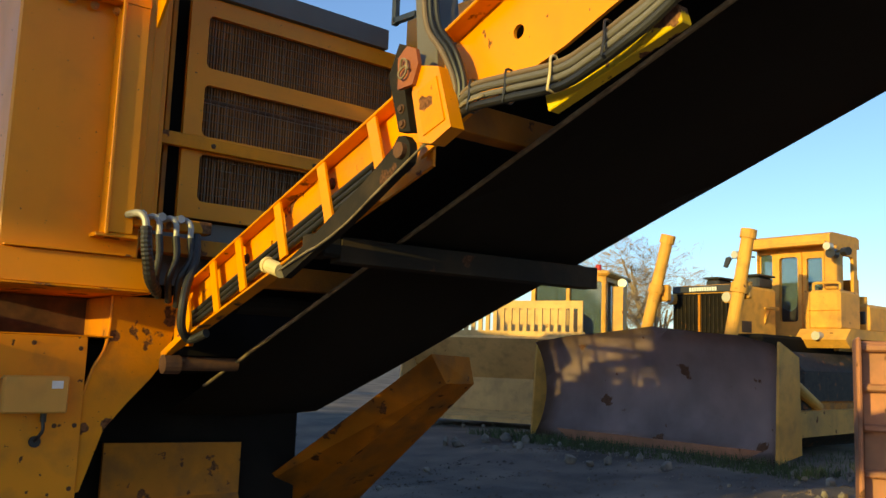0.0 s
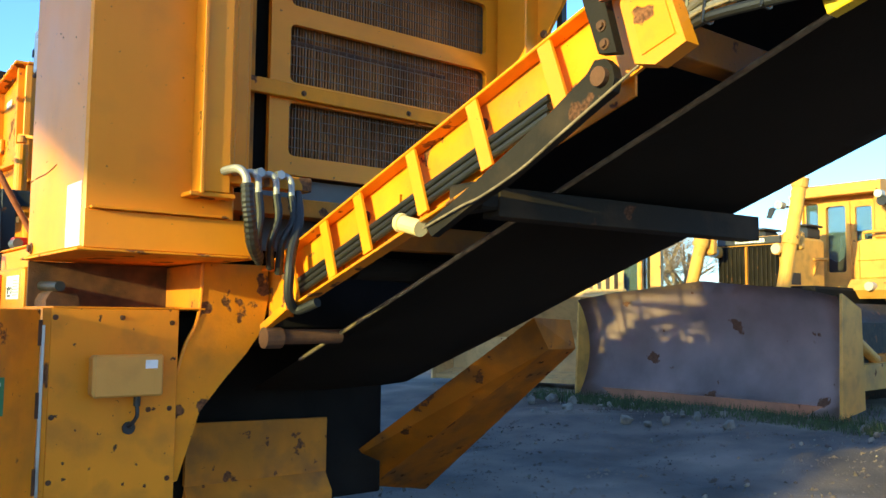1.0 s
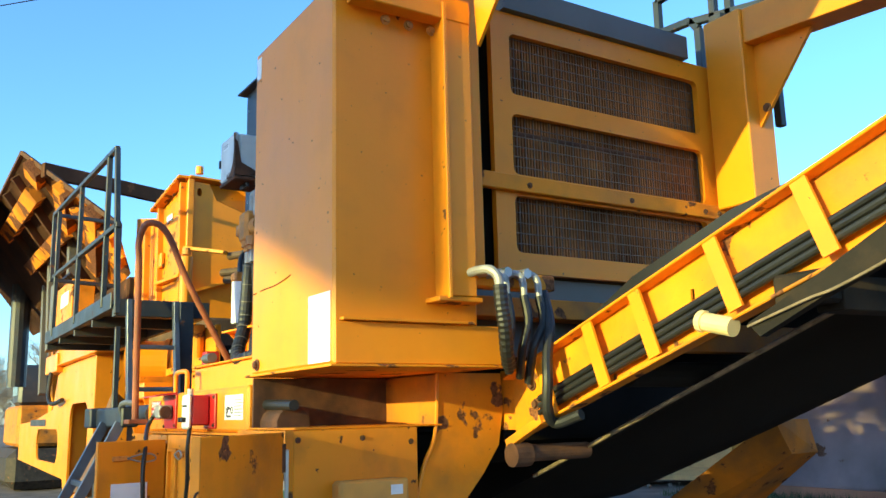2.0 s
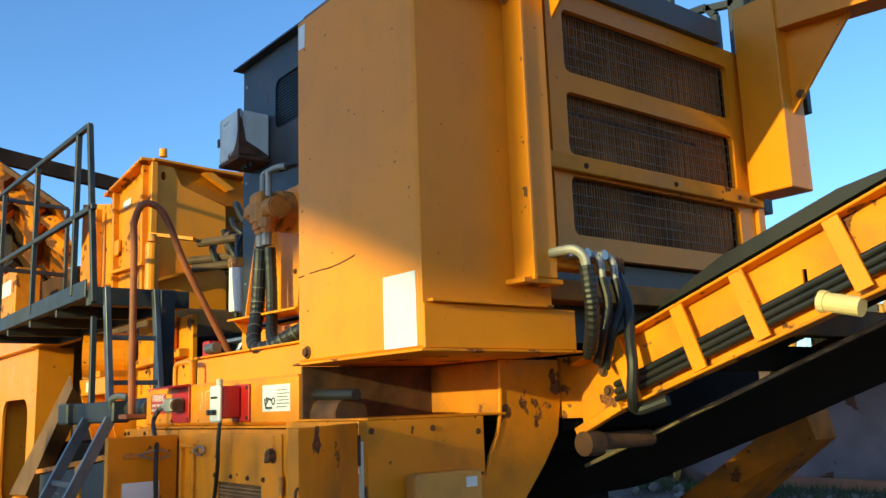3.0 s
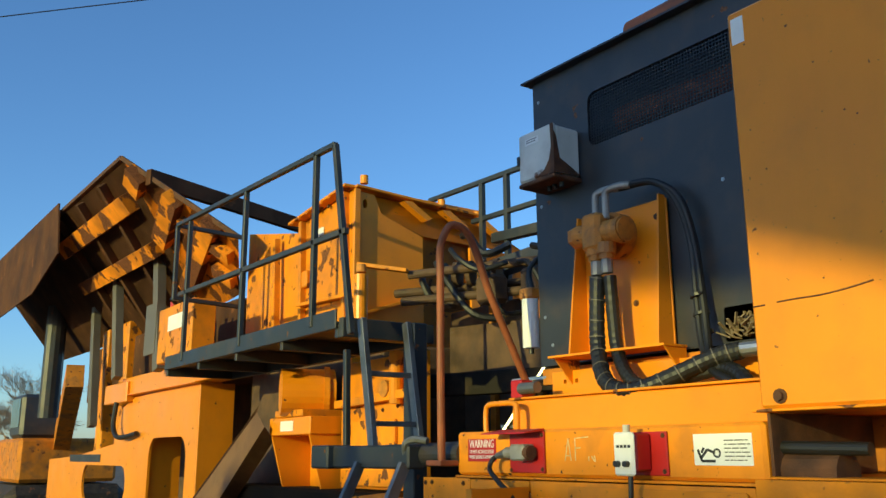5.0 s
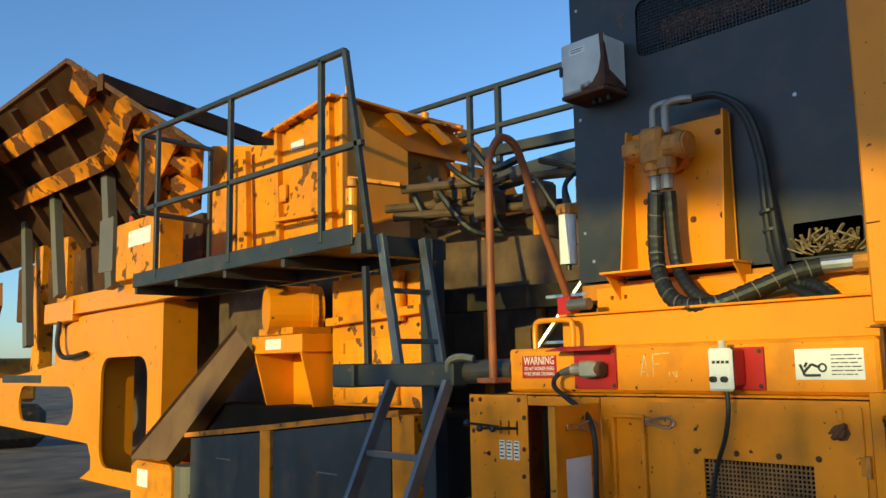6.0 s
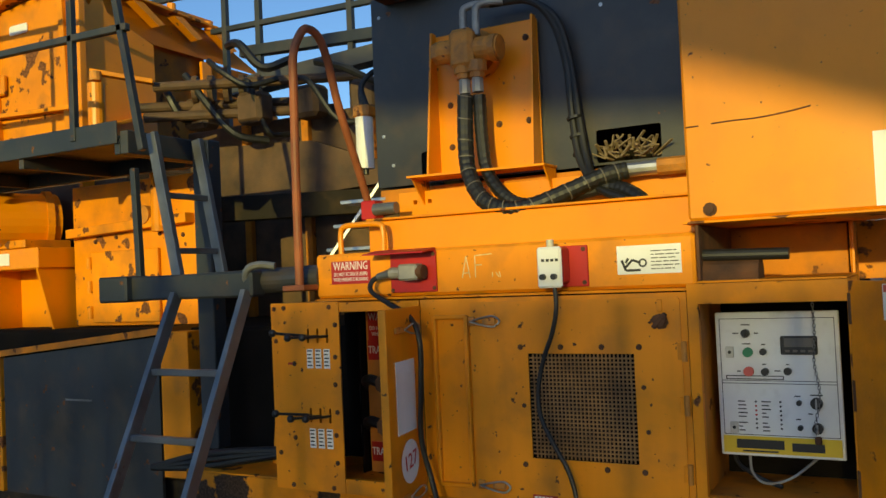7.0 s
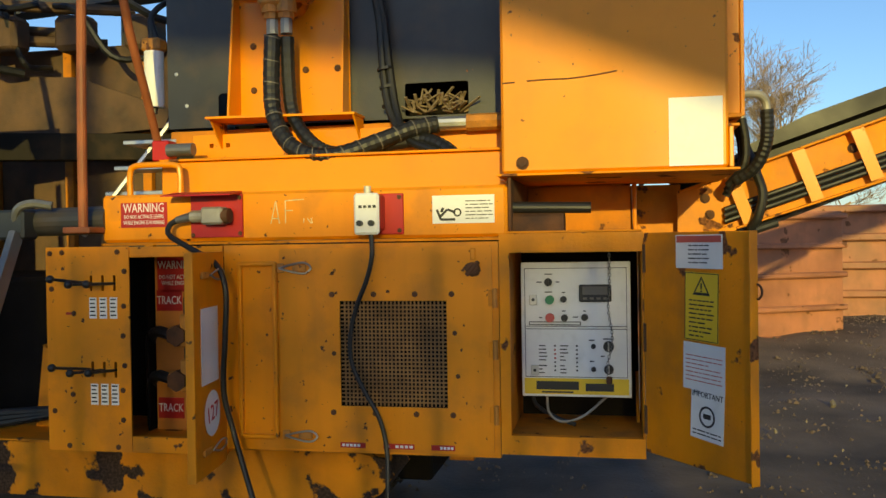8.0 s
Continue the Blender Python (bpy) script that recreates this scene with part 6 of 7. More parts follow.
def build_deck():
    d = thing("side_deck", (1.7, 9.8, 0.7), "dark grey side panels with a yellow deck edge", "deck")
    part("deck_plate", plate([(8.40, 1.33), (9.95, 1.185), (11.4, 1.06), (11.4, 1.10), (9.95, 1.225), (8.40, 1.37)], [], "x", 1.585, 0.45), YELLOW_DIRTY, d)
    part("panel", plate([(8.50, 0.30), (8.50, 1.31), (9.93, 1.175), (9.93, 0.30)], [], "x", 1.60, 0.02), BLUEGREY, d)
    part("panel", plate([(10.12, 0.30), (10.12, 1.155), (11.3, 1.055), (11.3, 0.30)], [], "x", 1.60, 0.02), BLUEGREY, d)
    part("post", box(1.585, 1.625, 9.95, 10.10, 0.30, 1.18, 0.004), YELLOW_WORN, d)
    part("post", box(1.585, 1.70, 8.25, 8.47, 0.50, 1.34, 0.004), YELLOW_WORN, d)
    for y in (9.2, 10.7):
        part("slot", box(1.594, 1.599, y - 0.12, y + 0.12, 0.915, 0.925, 0), LADDER, d)
    part("end_drum", rod((1.78, 11.55, 0.22), (1.78, 11.55, 0.80), 0.19, n=20), HOODGREY, d, "grey round-ended guard")
    blk = part("end_block", box(1.60, 1.95, 11.78, 12.62, 0.22, 0.785, 0.05), YELLOW_WORN, d, "sunlit yellow end block")
    part("sticker", box(1.595, 1.5995, 12.18, 12.42, 0.56, 0.72, 0), WHITE, blk, "torn white sticker")
    part("corner_gusset", plate([(7.55, 0.64), (7.20, 0.64), (7.20, 0.72), (7.50, 1.05)], [], "x", 1.45, 0.03), YELLOW_WORN, d)
    for k in range(3):
        part("hose", tube([(1.35, 8.3, 0.62), (1.30, 7.9, 0.66 + 0.03 * k), (1.22, 7.5, 0.74 + 0.02 * k), (1.25, 7.15, 0.80)], 0.02), RUBBER, d)
    t = thing("track_frame", (1.5, 8.0, 0.0), "worn yellow track frame beam", "track frame")
    part("frame_beam", plate([(5.76, 0.58), (5.80, 0.64), (5.90, 0.66), (7.9, 0.66), (7.9, 0.43), (5.95, 0.43), (5.82, 0.50)], [], "x", 1.20, 0.25), YELLOW_FLAKED, t)
    part("frame_top", box(1.2, 1.7, 5.9, 7.9, 0.662, 0.67, 0.002), YELLOW_WORN, t)
    # crawler track: a loop of shoes round two wheels
    for x0 in (1.64, 2.75):
        c = thing("crawler_track", (x0 + 0.22, 8.8, 0.0), "muddy steel crawler track", "crawler track", "crawler tracks")
        y0, y1, r, z = 6.4, 11.2, 0.29, 0.32
        line = []
        n = 32
        for k in range(n):
            line.append((y0 + (y1 - y0) * k / n, z + r, 0))
        for k in range(9):
            a = math.pi / 2 - math.pi * k / 9
            line.append((y1 + r * math.cos(a), z + r * math.sin(a), -90 + math.degrees(a)))
        for k in range(n):
            line.append((y1 - (y1 - y0) * k / n, z - r, 180))
        for k in range(9):
            a = -math.pi / 2 - math.pi * k / 9
            line.append((y0 + r * math.cos(a), z + r * math.sin(a), -90 + math.degrees(a)))
        me = None
        for y, zz, a in line:
            if me is None:
                bm = box(-0.22, 0.22, -0.072, 0.072, -0.018, 0.012, 0.004)
                box(-0.22, 0.22, -0.066, -0.046, 0.012, 0.045, 0.003, bm)
                box(-0.22, 0.22, 0.0, 0.016, 0.012, 0.035, 0.003, bm)
                me = bpy.data.meshes.new("track_shoe")
                bm.to_mesh(me)
                bm.free()
                me.materials.append(TRACKSTEEL)
            ob = new("track_shoe", me)
            ob.parent = c
            ob.matrix_local = pose(0, y - 8.8, zz, a)
        for y in (y0, y1):
            part("sprocket", rod((x0 + 0.05, y, z), (x0 + 0.39, y, z), 0.25, n=20), TRACKSTEEL, c)
        part("inner_beam", box(x0 + 0.06, x0 + 0.38, y0 + 0.3, y1 - 0.3, 0.18, 0.46, 0.01), TRACKSTEEL, c)


build_jaw()
build_deck()


# ---- feeder end ----
def build_feeder():
    c = thing("feeder_frame", (1.9, 14.0, 0.5), "yellow feeder frame with arched openings and legs", "machine frame")
    arch = lambda a0, a1, b0, b1: rect(a0, a1, b0, b1, 0.22, 8)
    part("side_plate", plate([(12.30, 0.90), (12.30, 2.33), (14.5, 2.30), (15.0, 2.20), (15.3, 1.75), (17.2, 1.60), (19.0, 1.55), (19.0, 0.95), (14.2, 0.85), (14.0, 0.6), (14.4, 0.45), (12.3, 0.45)],
                             [arch(12.60, 13.85, 0.62, 1.80), arch(14.7, 16.8, 1.02, 1.48)], "x", 1.75, 0.03), YELLOW, c)
    part("leg_face", box(1.75, 2.12, 12.27, 12.298, 0.50, 2.33, 0.004), YELLOW, c)
    # added backing plate, brown shadow behind the arch painted by its colour
    part("inner_wall", box(2.6, 2.64, 11.2, 15.5, 0.45, 2.45, 0.01), GRIME_SHADE, c)
    part("inner_leg", box(1.79, 2.15, 13.90, 14.2, 0.50, 2.0, 0.006), YELLOW, c)
    part("upper_beam", box(1.70, 1.95, 11.4, 15.0, 2.34, 2.55, 0.006), YELLOW, c)
    part("beam_flange", box(1.66, 1.95, 12.2, 14.6, 2.325, 2.338, 0.002), YELLOW, c)
    part("end_bracket", box(1.66, 1.90, 14.6, 15.6, 2.25, 2.50, 0.01), YELLOW, c)
    part("worn_marking", box(1.744, 1.749, 15.9, 17.6, 1.52, 1.62, 0), GREY, c, "worn dark marking")
    part("drape_hose", tube([(1.66, 15.0, 2.26), (1.64, 15.0, 2.0), (1.64, 14.85, 1.85), (1.66, 14.6, 1.82), (1.70, 14.2, 1.86)], 0.03), RUBBER, c)
    lc = thing("lever_box", (1.3, 11.0, 2.42), "yellow control lever box on the platform", "control box")
    part("body", box(1.32, 1.55, 11.42, 12.4, 2.50, 3.05, 0.01), YELLOW_WORN, lc)
    part("white_label", box(1.316, 1.319, 11.6, 12.1, 2.80, 2.95, 0), WHITE, lc)
    for k in range(4):
        l = part("lever", rod((1.40, 11.6 + 0.15 * k, 3.05), (1.30, 11.55 + 0.15 * k, 3.12), 0.02), BLACK, lc)
    part("red_button", rod((1.40, 12.2, 3.05), (1.40, 12.2, 3.12), 0.04), RED, lc)
    part("grey_shield", box(1.30, 1.31, 12.45, 12.8, 2.62, 3.15, 0.002), HOODGREY, lc)
    ch = thing("spill_chute", (1.8, 11.7, 0.87), "rust-brown steel spill chute leaning on the deck", "chute")
    TL, BL = Vector((1.65, 10.604, 1.962)), Vector((1.62, 12.66, 0.795))
    TR, BR = Vector((1.60, 10.32, 1.83)), Vector((1.58, 11.75, 0.845))
    quad("chute_floor", [TL, TR, BR, BL], CHUTE, ch, 0.015)
    back = Vector((0.12, 0.06, -0.10))
    # shadow side of the chute, shaded by the darker rust colour
    quad("chute_side", [TR, TR + back, BR + back, BR], DARKRUST_SHADE, ch, 0.012)
    lip = Vector((0.06, 0.10, 0.06))
    quad("chute_lip", [TL, TL + lip, BL + lip * 0.9, BL], DARKRUST_SHADE, ch, 0.012, "rusted folded lip")
    # hopper with a folded wing
    h = thing("feed_hopper", (2.5, 14.5, 2.5), "rusty yellow ribbed feed hopper with flared sides", "hopper")
    A, Bp = Vector((0.88, 12.65, 4.69)), Vector((1.72, 11.39, 3.68))
    A2, B2 = Vector((0.88, 21.0, 4.85)), Vector((2.1, 21.0, 3.3))
    C, D = Vector((2.05, 12.1, 3.25)), Vector((2.1, 13.2, 3.2))
    # rusted flare; the shade on its underside is put into the dark colour
    quad("side_wing", [A, A2, B2, D], DARKRUST_SHADE, h, 0.03, "rusted outer side, darkened in colour for shade")
    quad("end_wing", [A, D, C, Bp], HOPPER_YELLOW, h, 0.03, "flaking yellow ribbed end panel")
    nrm = (C - A).cross(Bp - A).normalized()
    if nrm.x > 0:
        nrm.negate()
    for t in (0.18, 0.5, 0.82):
        o = nrm * 0.06
        part("box_rib", bar(A.lerp(D, t) + o, A.lerp(Bp, t) + o + (C - Bp) * 0.0, 0.24 - 0.05 * t, 0.12, up=tuple(nrm)), HOPPER_YELLOW, h)
    for t in (0.35, 0.75):
        part("edge_rib", bar(A.lerp(Bp, 0.3).lerp(C, t) + nrm * 0.05, A.lerp(Bp, 0.95).lerp(C, t) + nrm * 0.05, 0.14, 0.10, up=tuple(nrm)), HOPPER_YELLOW, h)
    part("rim", bar(A, A2, 0.05, 0.05), RUSTY, h)
    part("rim", bar(A, Bp, 0.05, 0.05), RUSTY, h)
    part("far_rim", bar((1.07, 12.3, 4.42), (3.6, 13.2, 4.37), 0.08, 0.17), DARKRUST_SHADE, h, "dark rusty top beam")
    up2 = (A2 - A).cross(D - A).normalized()
    if up2.x > 0:
        up2.negate()
    for t, w in ((0.22, 0.22), (0.52, 0.18)):
        p, q = A.lerp(D, t), A2.lerp(B2, t)
        part("box_rib", bar(p.lerp(q, 0.03) + up2 * 0.07, p.lerp(q, 0.42) + up2 * 0.07, w, 0.14, up=tuple(up2)), HOPPER_YELLOW, h, "flaking yellow box rib")
    for k in (0.10, 0.22, 0.36):
        p, q = A.lerp(A2, k), D.lerp(B2, k)
        part("upright_rib", bar(p.lerp(q, 0.04) + up2 * 0.05, p.lerp(q, 0.95) + up2 * 0.05, 0.09, 0.10, up=tuple(up2)), DARKRUST_SHADE, h)
    part("throat", box(2.0, 3.6, 12.0, 18.0, 2.4, 3.2, 0.02), DARKRUST_SHADE, h)
    part("hanging_flap", plate([(15.3, 4.82), (21.0, 4.9), (20.0, 3.80), (16.5, 3.80), (15.05, 4.1)], [], "x", 0.80, 0.02), DARKRUST_SHADE, h, "rust-brown hanging flap")
    for x, y, z0, z1 in ((1.60, 13.2, 2.52, 4.4), (1.60, 14.85, 2.55, 4.0), (1.75, 16.5, 2.0, 3.9)):
        part("hinge_post", bar((x, y, z0), (x, y + 0.35, z1), 0.10, 0.16), HOODGREY, h, "grey steel post")
    part("folding_cylinder", rod((1.62, 18.8, 2.2), (1.60, 18.7, 4.0), 0.16), GREY, h)
    for y in (15.6, 16.6):
        part("inner_column", box(1.9, 2.1, y, y + 0.3, 1.6, 3.4, 0.02), YELLOW_WORN, h)


build_feeder()


def build_back_rail():
    c = thing("far_guard_rail", (3.0, 8.8, 3.2), "grey tubular guard rail beyond the crusher", "guard rail")
    for y in (9.16, 8.83, 8.0):
        part("post", bar((3.0, y, 2.6), (3.0, y, 3.87), 0.045, 0.045), BLUEGREY, c)
    part("rail", bar((3.0, 9.95, 3.91), (3.0, 7.0, 3.83), 0.04, 0.04), BLUEGREY, c)
    part("rail", bar((3.0, 9.3, 3.56), (3.0, 7.0, 3.50), 0.04, 0.04), BLUEGREY, c)
    part("lower_rail", bar((3.0, 9.0, 3.35), (3.0, 7.0, 3.25), 0.08, 0.08), BLUEGREY, c)


build_back_rail()


# ---- yard: dozers, containers, trees, wire ----
def local(bm, m):
    bmesh.ops.transform(bm, matrix=m, verts=bm.verts)
    return bm


def build_dozer():
    # local frame: x along the blade, y backwards, z up
    m = Matrix.Translation((11.65, 9.15, 0.18)) @ pose(0, 0, 0, 0, 0, -90)
    c = thing("bulldozer", (11.65, 9.15, 0.18), "large faded yellow bulldozer with worn steel blade", "bulldozer")
    P = lambda n, bm, mat, par=c, lab="", sm=False: part(n, local(bm, m), mat, par, lab, sm)
    # curved blade
    bm = bmesh.new()
    rows = []
    for i in range(15):
        u = -2.3 + 4.6 * i / 14
        top = 1.80 + 0.12 * max(0, 1 - abs(u) / 1.2) - 0.12 * max(0, abs(u) - 1.5) / 0.6
        wing = 0.35 * max(0, abs(u) - 1.45)
        rows.append([bm.verts.new((u, -wing + 0.30 * (1 - (2 * k / 8 - 1) ** 2), 0.02 + top * k / 8)) for k in range(9)])
    for a, b in zip(rows, rows[1:]):
        for k in range(8):
            bm.faces.new((a[k], b[k], b[k + 1], a[k + 1]))
    bmesh.ops.solidify(bm, geom=bm.faces[:], thickness=-0.06)
    bl = P("blade", bm, RUST_BLADE, c, "worn bare steel dozer blade", True)
    P("cutting_edge", box(-2.3, 2.3, -0.08, -0.02, 0.0, 0.18, 0.005), RUST_SHEET, bl)
    for s in (-1, 1):
        P("end_plate", plate([(-0.34, 0.05), (0.30, 0.15), (0.25, 1.5), (-0.26, 1.70)], [], "x", s * 2.31 - (0.02 if s < 0 else 0), 0.04), YELLOW_PALE, bl)
        top, low = ((-0.62, 1.25, 3.52), (-1.17, 1.05, 1.0)) if s < 0 else ((0.965, 1.25, 3.48), (0.60, 1.05, 1.0))
        cyl = P("lift_cylinder", rod(low, top, 0.105, n=18), YELLOW_PALE, c)
        along = (Vector(top) - Vector(low)).normalized()
        P("cylinder_collar", rod(Vector(top) - along * 0.95, Vector(top) - along * 0.80, 0.135, n=18), YELLOW_PALE, cyl)
        P("trunnion", box(top[0] - 0.36, top[0] - 0.02, 1.28, 1.42, 2.45, 2.75, 0.03), YELLOW_PALE, cyl)
        P("cylinder_head", rod(Vector(top) - along * 0.05, Vector(top) + along * 0.10, 0.13, n=14), YELLOW_PALE, cyl)
        P("push_arm", bar((s * 1.75, 0.4, 0.5), (s * 1.65, 4.2, 0.55), 0.30, 0.38), YELLOW_PALE, c)
        P("tilt_brace", rod((s * 1.75, 0.4, 1.5), (s * 1.65, 2.1, 0.75), 0.09), YELLOW_PALE, c)
        t = P("crawler", box(s * 1.35 - 0.3, s * 1.35 + 0.3, 1.4, 5.4, 0.1, 1.62, 0.30), TRACKSTEEL, c)
        P("track_roller_guard", box(s * 1.66 - 0.03, s * 1.66 + 0.03, 1.9, 4.9, 0.45, 0.85, 0.05), YELLOW_DIRTY, t)
        P("fender", plate([(2.9, 1.86), (3.1, 2.05), (6.0, 2.05), (6.3, 1.70), (6.3, 1.62), (5.9, 1.90), (3.3, 1.88), (3.05, 1.72)], [], "x", s * 1.28 - 0.45, 0.9), YELLOW_PALE, c)
    e = P("engine_hood", box(-1.0, 0.28, 1.92, 3.3, 1.1, 2.78, 0.05), YELLOW_PALE)
    P("grille", box(-0.93, 0.21, 1.86, 1.915, 1.2, 2.62, 0.02), DARK, e, "dark radiator grille")
    for k in range(14):
        P("grille_bar", box(-0.91 + 0.083 * k, -0.89 + 0.083 * k, 1.835, 1.858, 1.22, 2.58, 0), OLDSTEEL, e)
    P("centre_bar", box(-0.38, -0.34, 1.82, 1.858, 1.22, 2.60, 0.004), YELLOW_DIRTY, e)
    P("header", box(-0.97, 0.25, 1.885, 1.918, 2.64, 2.765, 0.01), GREY, e, "dark header strip")
    bm = bmesh.new()
    for k in range(11):
        box(-0.60 + 0.052 * k, -0.60 + 0.052 * k + 0.036, 1.875, 1.884, 2.665, 2.735, 0, bm)
    P("name_strip", bm, WHITE, e, "pale worn lettering blocks")
    for u in (-0.92, 0.25):
        l = P("headlamp", rod((u, 1.72, 2.53), (u, 1.86, 2.53), 0.085), LAMPGLASS, e)
        P("lamp_rim", rod((u, 1.75, 2.53), (u, 1.88, 2.53), 0.10), YELLOW_PALE, l)
    for u, v, hgt in ((-0.55, 2.5, 0.16), (0.02, 2.9, 0.22)):
        st = P("hood_stack", box(u - 0.14, u + 0.14, v, v + 0.5, 2.78, 2.78 + hgt, 0.04), GREY, e)
        P("stack_cap", box(u - 0.17, u + 0.17, v - 0.03, v + 0.53, 2.785 + hgt, 2.82 + hgt, 0.01), GREY, st)
    P("side_mark", box(0.281, 0.286, 2.15, 2.45, 1.95, 2.15, 0), INK, e, "dark model marking")
    # cab
    cab = P("cab", plate([(-0.53, 1.7), (1.08, 1.7), (1.08, 3.62), (-0.53, 3.62)], [rect(-0.50, -0.20, 2.95, 3.53, 0.05), rect(-0.04, 0.33, 2.23, 3.45, 0.06), rect(0.49, 0.79, 2.78, 3.41, 0.04)], "y", 4.0, 0.06), YELLOW_PALE)
    P("door_frame", plate(rect(-0.12, 0.41, 1.95, 3.53, 0.05), [rect(-0.04, 0.33, 2.23, 3.45, 0.06)], "y", 3.965, 0.03), YELLOW_PALE, cab)
    P("door_kick", plate([(-0.03, 2.50), (0.14, 2.42), (0.26, 2.50), (0.32, 2.9), (0.32, 2.24), (-0.03, 2.24)], [], "y", 4.035, 0.01), BLACK, cab)
    for a0, a1, b0, b1 in ((-0.50, -0.20, 2.95, 3.53), (-0.04, 0.33, 2.23, 3.45), (0.49, 0.79, 2.78, 3.41)):
        P("window", box(a0 - 0.02, a1 + 0.02, 4.062, 4.07, b0 - 0.02, b1 + 0.02, 0), GLASS, cab)
    P("side_panel", plate(rect(4.06, 4.75, 1.7, 3.62), [rect(4.2, 4.6, 2.75, 3.45, 0.06)], "x", 1.02, 0.06), YELLOW_PALE, cab)
    P("side_panel", plate(rect(4.06, 4.75, 1.7, 3.62), [rect(4.2, 4.6, 2.75, 3.45, 0.06)], "x", -0.53, 0.06), YELLOW_PALE, cab)
    P("corner_post", box(0.86, 1.10, 3.90, 4.08, 2.80, 3.62, 0.03), YELLOW_PALE, cab)
    P("rear_panel", box(-0.53, 1.08, 4.75, 4.81, 1.7, 3.05, 0.01), YELLOW_DIRTY, cab)
    P("seat", box(0.0, 0.5, 4.3, 4.7, 1.9, 3.0, 0.10), BLACK, cab)
    rf = P("roof", plate([(3.72, 3.62), (3.72, 3.80), (3.82, 3.84), (4.75, 3.84), (4.85, 3.80), (4.85, 3.62)], [], "x", -0.58, 1.66), YELLOW_PALE, cab)
    P("roof_visor", box(-0.55, 1.05, 3.60, 3.70, 3.60, 3.66, 0.01), YELLOW_PALE, rf)
    tank = P("tank_box", box(0.66, 1.25, 3.70, 4.5, 2.06, 2.78, 0.05), YELLOW_PALE)
    P("tank_seam", box(0.655, 1.255, 3.692, 3.698, 2.40, 2.415, 0), YELLOW_DIRTY, tank)
    P("handrail", tube([(0.75, 3.75, 2.78), (0.75, 3.75, 2.88), (0.80, 3.75, 2.91), (1.15, 3.75, 2.91), (1.22, 3.78, 2.88), (1.22, 3.78, 2.78)], 0.025), YELLOW_PALE, tank)
    P("rear_box", box(0.55, 1.20, 4.9, 6.2, 2.06, 2.60, 0.06), YELLOW_PALE)
    P("rear_box_cap", rod((0.95, 5.2, 2.60), (0.95, 5.2, 2.76), 0.09), YELLOW_PALE)
    P("side_lamp", box(1.00, 1.16, 4.84, 4.895, 2.22, 2.46, 0.02), GREY)
    P("step_rail", tube([(0.02, 2.9, 2.40), (0.30, 2.9, 2.41), (0.54, 2.9, 2.39)], 0.03), YELLOW_PALE)
    P("step_brace", bar((0.36, 2.9, 2.37), (0.16, 2.9, 1.90), 0.05, 0.05), YELLOW_PALE)
    P("work_lamp", rod((-0.72, 3.52, 3.52), (-0.72, 3.68, 3.52), 0.075), LAMPGLASS)
    P("lamp_arm", bar((-0.72, 3.66, 3.50), (-0.45, 3.80, 3.48), 0.03, 0.03), OLDSTEEL)
    P("mirror", plate([(-1.02, 3.30), (-0.94, 3.28), (-0.85, 3.44), (-0.88, 3.50), (-0.96, 3.48)], [], "y", 3.6, 0.04), GREY)
    P("mirror_arm", bar((-0.88, 3.62, 3.46), (-0.58, 3.8, 3.50), 0.025, 0.025), OLDSTEEL)
    P("work_lamp", rod((1.14, 3.48, 3.54), (1.14, 3.62, 3.54), 0.07), LAMPGLASS)
    P("work_lamp", rod((1.17, 3.55, 3.42), (1.17, 3.72, 3.42), 0.09), BLACK)
    P("work_lamp", rod((1.38, 3.60, 3.43), (1.50, 3.55, 3.43), 0.075), BLACK)
    P("lamp_arm", bar((1.08, 3.66, 3.46), (1.40, 3.62, 3.44), 0.04, 0.04), OLDSTEEL)
    P("fender_lamp", rod((1.26, 2.80, 1.92), (1.26, 2.95, 1.92), 0.075), LAMPGLASS)
    # near-black filler: shade between the tracks painted on
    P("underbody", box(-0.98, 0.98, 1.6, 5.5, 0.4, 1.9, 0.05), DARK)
    # second machine behind
    m2 = Matrix.Translation((11.9, 13.3, 0.18)) @ pose(0, 0, 0, 0, 0, -66)
    d = thing("wheel_loader", (11.9, 13.3, 0.18), "faded yellow loader with a slotted bucket", "loader")
    Q = lambda n, bm, mat, par=d, lab="": part(n, local(bm, m2), mat, par, lab)
    bm = plate(rect(-1.9, 1.9, 1.75, 2.5), [rect(-1.8 + 0.16 * k, -1.72 + 0.16 * k, 1.9, 2.35) for k in range(23)], "y", 0.1, 0.05)
    Q("slotted_guard", bm, LOADER_TAN, d, "slotted spill guard")
    Q("bucket_sheet", plate([(-0.1, 0.12), (0.9, 0.1), (1.0, 1.0), (0.1, 1.8), (0.05, 1.75), (0.75, 0.95), (0.7, 0.3), (-0.1, 0.2)], [], "x", -1.95, 3.9), LOADER_TAN)
    for s in (-1.95, 1.91):
        Q("bucket_side", plate([(-0.25, 0.12), (0.9, 0.1), (1.0, 1.0), (0.1, 1.9)], [], "x", s, 0.04), LOADER_TAN)
    Q("hood", box(-0.9, 0.9, 2.2, 4.2, 1.0, 2.5, 0.06), LOADER_TAN)
    m2 = m2 @ Matrix.Translation((0.55, 0, 0))
    cab = Q("cab", plate(rect(-0.9, 0.9, 1.6, 3.3), [rect(-0.80, -0.04, 1.9, 3.18, 0.05), rect(0.04, 0.80, 1.9, 3.18, 0.05)], "y", 3.2, 0.08), YELLOW_PALE)
